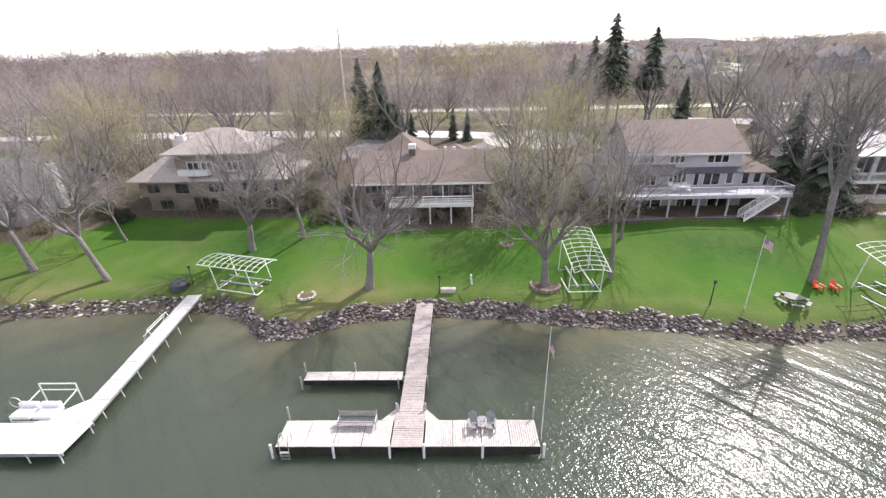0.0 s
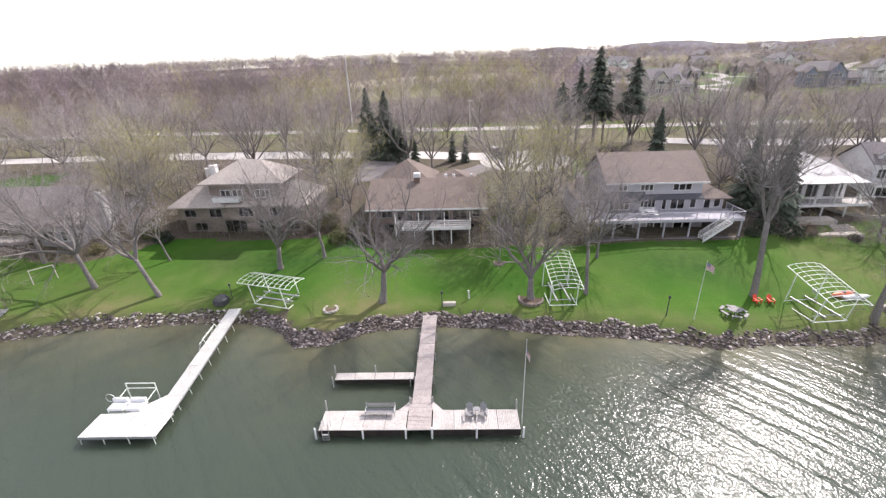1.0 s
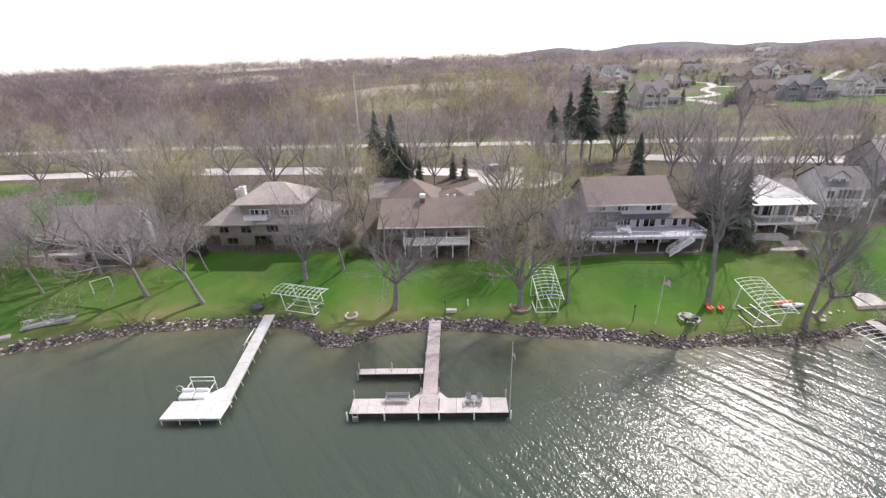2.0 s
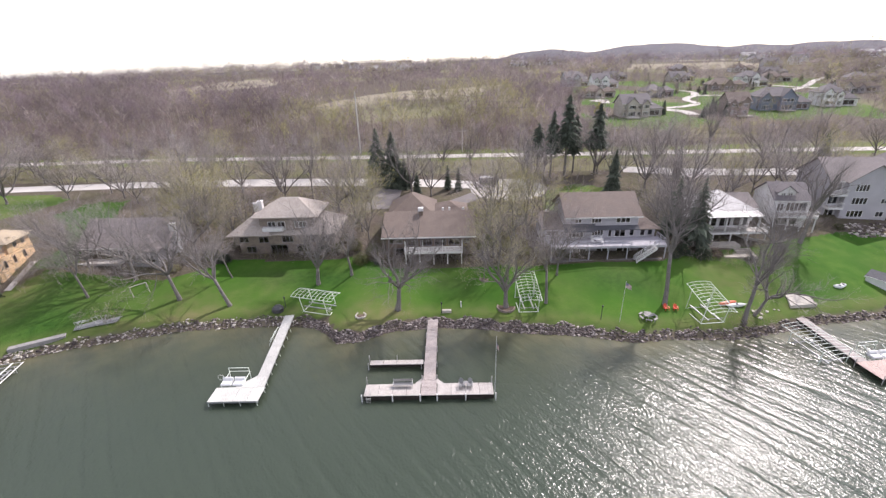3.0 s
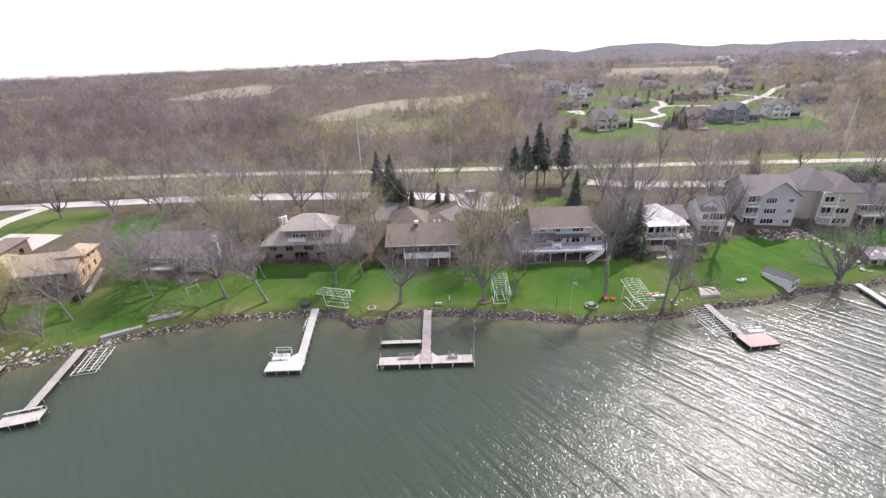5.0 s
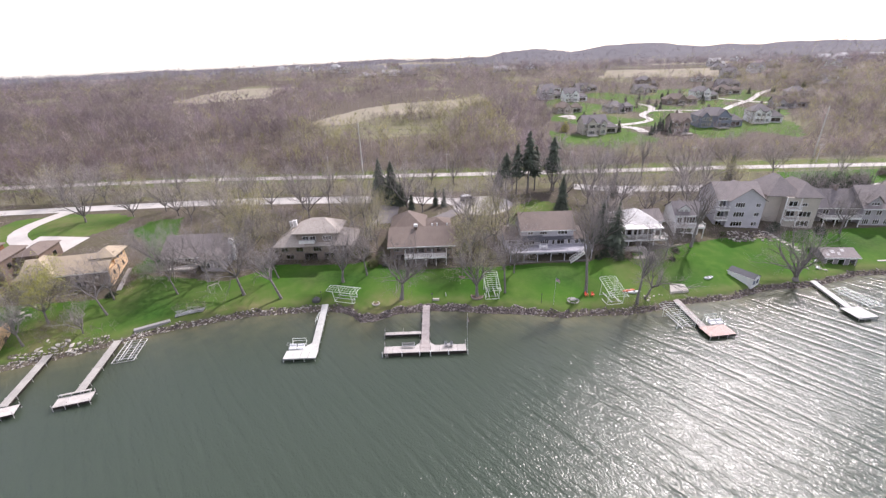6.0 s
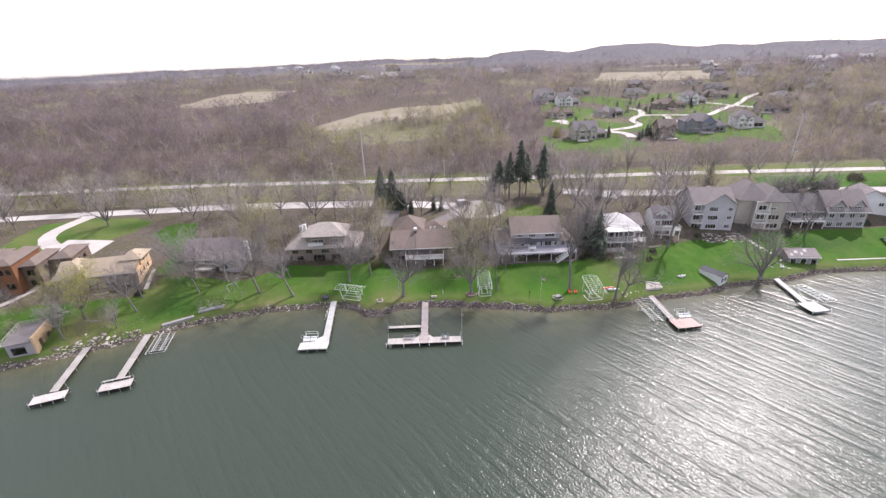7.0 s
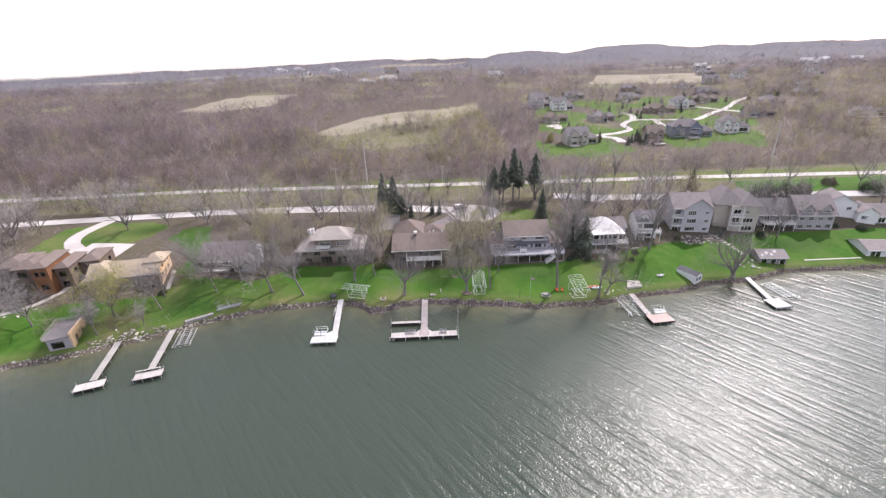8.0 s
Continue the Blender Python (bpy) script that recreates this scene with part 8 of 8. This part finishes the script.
near_sorts = [wood_kind(300 + i, 10, 11, 176, 0.036, i % 2) for i in range(7)]
far_sorts = [wood_kind(320 + i, 10, 7, 77, 0.082, True) for i in range(6)]
dim_sorts = [wood_kind(340 + i, 10, 5, 25, 0.24, True) for i in range(5)]
WOOD_MATS = (TWIG_WOOD, TWIG_BROWN, TWIG_PALE, TWIG_OLIVE, TWIG_HAZED)
span = lambda y: 1.12 * (y + 88) + 12  # noqa: E731
wood("near_woods", "bare purple-grey woods beyond the straight road", scatter(4600, span, 101, 215, wooded, (0.72, 1.55), 1), near_sorts, sort_of, WOOD_MATS, 1)
wood("road_belt", "dense dark bare trees along the straight road", scatter(1300, span, 101, 122, lambda x, y: (x < -30) | ((x > 0) & (x < 60)), (0.6, 1.0), 11), near_sorts, lambda x, y, rng: pick(rng, 0.25, 0.6, 0.08, 0.12), WOOD_MATS, 11)
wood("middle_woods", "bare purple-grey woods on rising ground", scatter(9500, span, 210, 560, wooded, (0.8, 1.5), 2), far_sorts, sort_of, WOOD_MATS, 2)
wood("far_woods", "far bare woods hazed violet towards the hills", scatter(15000, span, 550, 2550, lambda x, y: wooded(x, y) & (x > -2800) & (y < 2620 - 1450 * ease(x / y, -0.2, 0.22)), (0.9, 1.7), 3), dim_sorts, sort_of, WOOD_MATS, 3)
wood("estate_hedge", "olive and brown scrub between the straight road and the estate", grove(1000, 58, 300, 99, 124, lambda x, y: y < 118 + 5 * np.sin(x * 0.07), (0.36, 0.68), 12), near_sorts, lambda x, y, rng: pick(rng, 0.15, 0.3, 0.3, 0.3), WOOD_MATS, 12)
wood("east_grove", "dense pale olive trees beside the estate", grove(1900, 150, 460, 104, 340, lambda x, y: (x > 168 + 0.45 * (y - 104)) & ~inside(x, y, ESTATE), (0.6, 1.15), 13), near_sorts, lambda x, y, rng: pick(rng, 0.08, 0.05, 0.45, 0.42), WOOD_MATS, 13)
wood("field_shrubs", "dark shrubs across the middle of the sloping field", grove(230, -34, 10, 184, 212, lambda x, y: np.sin(x * 0.5) * np.sin(y * 0.3 + x * 0.1) > -0.5, (0.3, 0.5), 15), near_sorts, lambda x, y, rng: pick(rng, 0.6, 0.3, 0.1, 0.05), WOOD_MATS, 15)
wood("west_thicket", "brown twiggy thicket round the cedar house", grove(420, -195, -96, 10, 86, lambda x, y: ((y < 21) & (x < -101) & (x > -128)) | ((x < -121) & (y > 24) & ~((y > 60) & (y < 72)) & ~inside(x, y, LAWN_WEST)), (0.4, 0.9), 14), near_sorts, lambda x, y, rng: pick(rng, 0.3, 0.5, 0.15, 0.1), WOOD_MATS, 14)
brush_sorts = [wood_kind(360 + i, 3.0, 8, 56, 0.04, True) for i in range(5)]


def brushy(x, y):
    strip = ((y > 76) & (y < 89)) | ((y > 97.5) & (y < 108)) | ((y > 47) & (y < 66) & (x > -60) & (x < 10)) | ((y > 50) & (y < 66) & (x > 28) & (x < 60))
    strip |= (y > 28) & (y < 60) & (x < -105) & (x > -190) & ~inside(x, y, LAWN_WEST)
    hard = ((x > -4) & (x < 62) & (y > 54) & (y < 73)) & ~((x > 30) & (y < 66) & (y > 60))
    homes = ((x > -42) & (x < -16) & (y < 50)) | ((x > -12) & (x < 10) & (y < 58)) | ((x > -18) & (x < -6) & (y < 70))
    return strip & ~hard & ~homes & ~((x > 125) & (y < 86))


brush_spots = scatter(4000, lambda y: 1.1 * (y + 88), 30, 110, brushy, (0.45, 1.5), 4)
wood("brush", "brown and olive brush along the roads", brush_spots, brush_sorts, lambda x, y, rng: (1, 0, 2, 3, 3)[rng.integers(5)], WOOD_MATS, 4)
fir_sorts = []
for i in range(4):
    rng = random.Random(420 + i)
    g = Geo()
    for k in range(26):
        f = k / 26
        a, reach = k * 2.4, 2.2 * (1 - f) + 0.2
        u, s = Vector((math.cos(a), math.sin(a), 0)), Vector((-math.sin(a), math.cos(a), 0))
        g.add([(0, 0, 10 * f + 1.2), tuple(u * reach + s * reach * 0.6 + Vector((0, 0, 10 * f - 0.4))), tuple(u * reach - s * reach * 0.6 + Vector((0, 0, 10 * f - 0.4)))], [(0, 1, 2)])
    fir_sorts.append((np.array(g.v), np.array(g.f)))
wood("far_firs", "scattered dark conifers in the far woods", scatter(700, span, 200, 900, lambda x, y: ((np.sin(x * 0.02) + np.sin(y * 0.017 + x * 0.01) > 1.2) & (y > 420)) | ((x > 90) & (x < 420) & (y < 620) & (np.sin(x * 0.09) + np.sin(y * 0.07) > 0.6)), (0.35, 0.8), 9), fir_sorts, lambda x, y, rng: 0, (NEEDLES,), 9)
FOUNDATION = [(-12, 30.6, 8, 33.2, 280), (19, 28.5, 26, 33.5, 90), (-38, 33.8, -11, 35.5, 240), (-78, 26, -47, 31, 170), (43.5, 28.5, 53, 34, 90), (8, 32, 20, 42, 110), (-50, 33, -39, 40, 110), (62, 30, 69, 38, 90), (51, 27.5, 64, 37, 150),
              (78, 38, 84, 44, 50), (96, 42, 101, 48, 50), (112, 41, 118, 46, 50), (-118, 12, -100, 21, 130), (-100, 12, -94, 17, 60), (-93, 14, -76, 21, 110), (-73, 22, -69, 29, 40), (-90, 9, -76, 14, 30), (-96, 4, -78, 9, 120), (-79, 5, -66, 11, 60), (-57, 16, -50, 19, 40), (52, 27, 64, 31, 60), (45, 12.6, 52, 16, 40), (95, 24, 101, 30, 40)]
prng = np.random.default_rng(31)
plant_spots = [(prng.uniform(a, c), prng.uniform(b_, d), prng.uniform(0.3, 0.75) * (1.35 if a < -60 else 1.0)) for a, b_, c, d, n in FOUNDATION for _ in range(n)]
wood("garden_brush", "bare twiggy garden shrubs round the houses", plant_spots, [wood_kind(400 + i, 3.0, 9, 90, 0.022, True) for i in range(5)], lambda x, y, rng: (2, 1, 2, 1, 3)[rng.integers(5)], WOOD_MATS, 8)
verge_sorts = [wood_kind(380 + i, 10, 9, 130, 0.035, i % 2) for i in range(5)]
wood("verge_trees", "thin bare trees between the two roads", scatter(1500, lambda y: 1.1 * (y + 88), 75, 103, lambda x, y: ((y < 89) | (y > 97)) & ~((x > 115) & (y < 90)), (0.4, 1.05), 6), verge_sorts, sort_of, WOOD_MATS, 6)
wood("estate_trees", "bare garden trees of the estate", grove(2000, 60, 340, 122, 350, lambda x, y: ~(inside(x, y, ESTATE) & ((y < 142) | (np.sin(x * 0.13) + np.sin(y * 0.12) > 1.1))), (0.4, 0.95), 7), near_sorts, sort_of, WOOD_MATS, 7)

# ---- stone bank ----
def stone_kinds(count, seed):
    out = []
    for i in range(count):
        rng = random.Random(seed + i)
        bm = bmesh.new()
        bmesh.ops.create_icosphere(bm, subdivisions=1, radius=1.0)
        k = Vector((rng.uniform(0.8, 1.6), rng.uniform(0.5, 0.95), rng.uniform(0.35, 0.8)))
        for v in bm.verts:
            c = v.co * rng.uniform(0.56, 1.2)
            v.co = Vector((c.x * k.x, c.y * k.y, max(-0.4, min(c.z, 0.62 + 0.1 * c.x)) * k.z))
        out.append(bm)
    return out


kinds_bm = stone_kinds(10, 900)
stone_meshes = []
for bm in kinds_bm:
    me = bpy.data.meshes.new("stone")
    bm.to_mesh(me)
    me.materials.append(ROCK)
    stone_meshes.append(me)
PALE_STONES = []
for bm in kinds_bm[:4]:
    me = bpy.data.meshes.new("boulder")
    bm.to_mesh(me)
    me.materials.append(STONE_PALE)
    PALE_STONES.append(me)
kinds_np = [(np.array([v.co[:] for v in bm.verts]), np.array([[v.index for v in f.verts] for f in bm.faces])) for bm in kinds_bm]
bank = thing("stone_bank", "riprap bank of grey and brown boulders at the waterline", "stone bank", 0, 0, 0, kind="structure")
rng = random.Random(41)
for i in range(300):
    x = rng.uniform(-20, 24)
    d = rng.uniform(-0.15, 1.25 + 0.35 * math.sin(x * 1.3) * math.sin(x * 0.37))
    y = float(shore(x)) + d
    s = rng.uniform(0.15, 0.38)
    o = new("stone", stone_meshes[rng.randrange(10)])
    o.parent = bank
    o.matrix_world = pose(x, y, at(x, y) + s * 0.12, rng.uniform(-25, 25), rng.uniform(-25, 25), rng.uniform(0, 360)) @ Matrix.Diagonal((s, s, s, 1))
rng = np.random.default_rng(42)
vs, fs, ms, n = [], [], [], 0
for i in range(10500):
    x = rng.uniform(-21, 25) if i < 2600 else rng.uniform(-190, 175)
    d = rng.uniform(-0.35, (2.6 if -82 < x < -66 else 1.35 if -45 < x < 48 else 1.1) + 0.4 * math.sin(x * 1.3) * math.sin(x * 0.37))
    s = rng.uniform(0.09, 0.26) if i < 2600 else rng.uniform(0.11, 0.31)
    v, f = kinds_np[rng.integers(10)]
    a = rng.uniform(0, 6.28)
    c, q = np.cos(a), np.sin(a)
    y = float(shore(x)) + d
    w = np.stack([(v[:, 0] * c - v[:, 1] * q) * s + x, (v[:, 0] * q + v[:, 1] * c) * s + y, (v[:, 2] + 0.3 * v[:, 0] * rng.uniform(-1, 1)) * s + at(x, y) + s * 0.1], -1)
    vs.append(w), fs.append(f + n), ms.append(np.full(len(f), int((x < -22 and rng.random() < 0.2) or (-84 < x < -60 and rng.random() < 0.3))))
    n += len(v)
vs, fs, ms = np.concatenate(vs), np.concatenate(fs), np.concatenate(ms)
me = bpy.data.meshes.new("bank_stones")
me.vertices.add(len(vs))
me.vertices.foreach_set("co", vs.ravel().astype(np.float32))
me.loops.add(fs.size)
me.loops.foreach_set("vertex_index", fs.ravel().astype(np.int32))
me.polygons.add(len(fs))
me.polygons.foreach_set("loop_start", np.arange(0, fs.size, 3))
me.materials.append(ROCKS)
me.materials.append(STONE_PALE)
me.polygons.foreach_set("material_index", ms.astype(np.int32))
me.update(calc_edges=True)
o = part("bank_stones", me, None, bank)
o["kind"] = "stuff"

# pale boulders in the gardens and along the western bank
boulder_rng = random.Random(71)
for x0, y0, x1, y1, n in ((-89, 12, -84, 17, 14), (-78, 3.6, -70, 7.5, 22), (-110, 11, -100, 14.5, 10), (94.5, 25.2, 101, 30, 12), (49, 14.5, 55, 17, 8)):
    for _ in range(n):
        x, y = boulder_rng.uniform(x0, x1), boulder_rng.uniform(y0, y1)
        if y < float(shore(x)) + 0.3:
            continue
        s = boulder_rng.uniform(0.25, 0.6)
        o = new("boulder", PALE_STONES[boulder_rng.randrange(len(PALE_STONES))])
        o.matrix_world = pose(x, y, at(x, y) + s * 0.1, boulder_rng.uniform(-15, 15), boulder_rng.uniform(-15, 15), boulder_rng.uniform(0, 360)) @ Matrix.Diagonal((s, s, s, 1))
        tagged(o, "pale grey boulder among garden shrubs", "boulder", "boulders in the gardens")
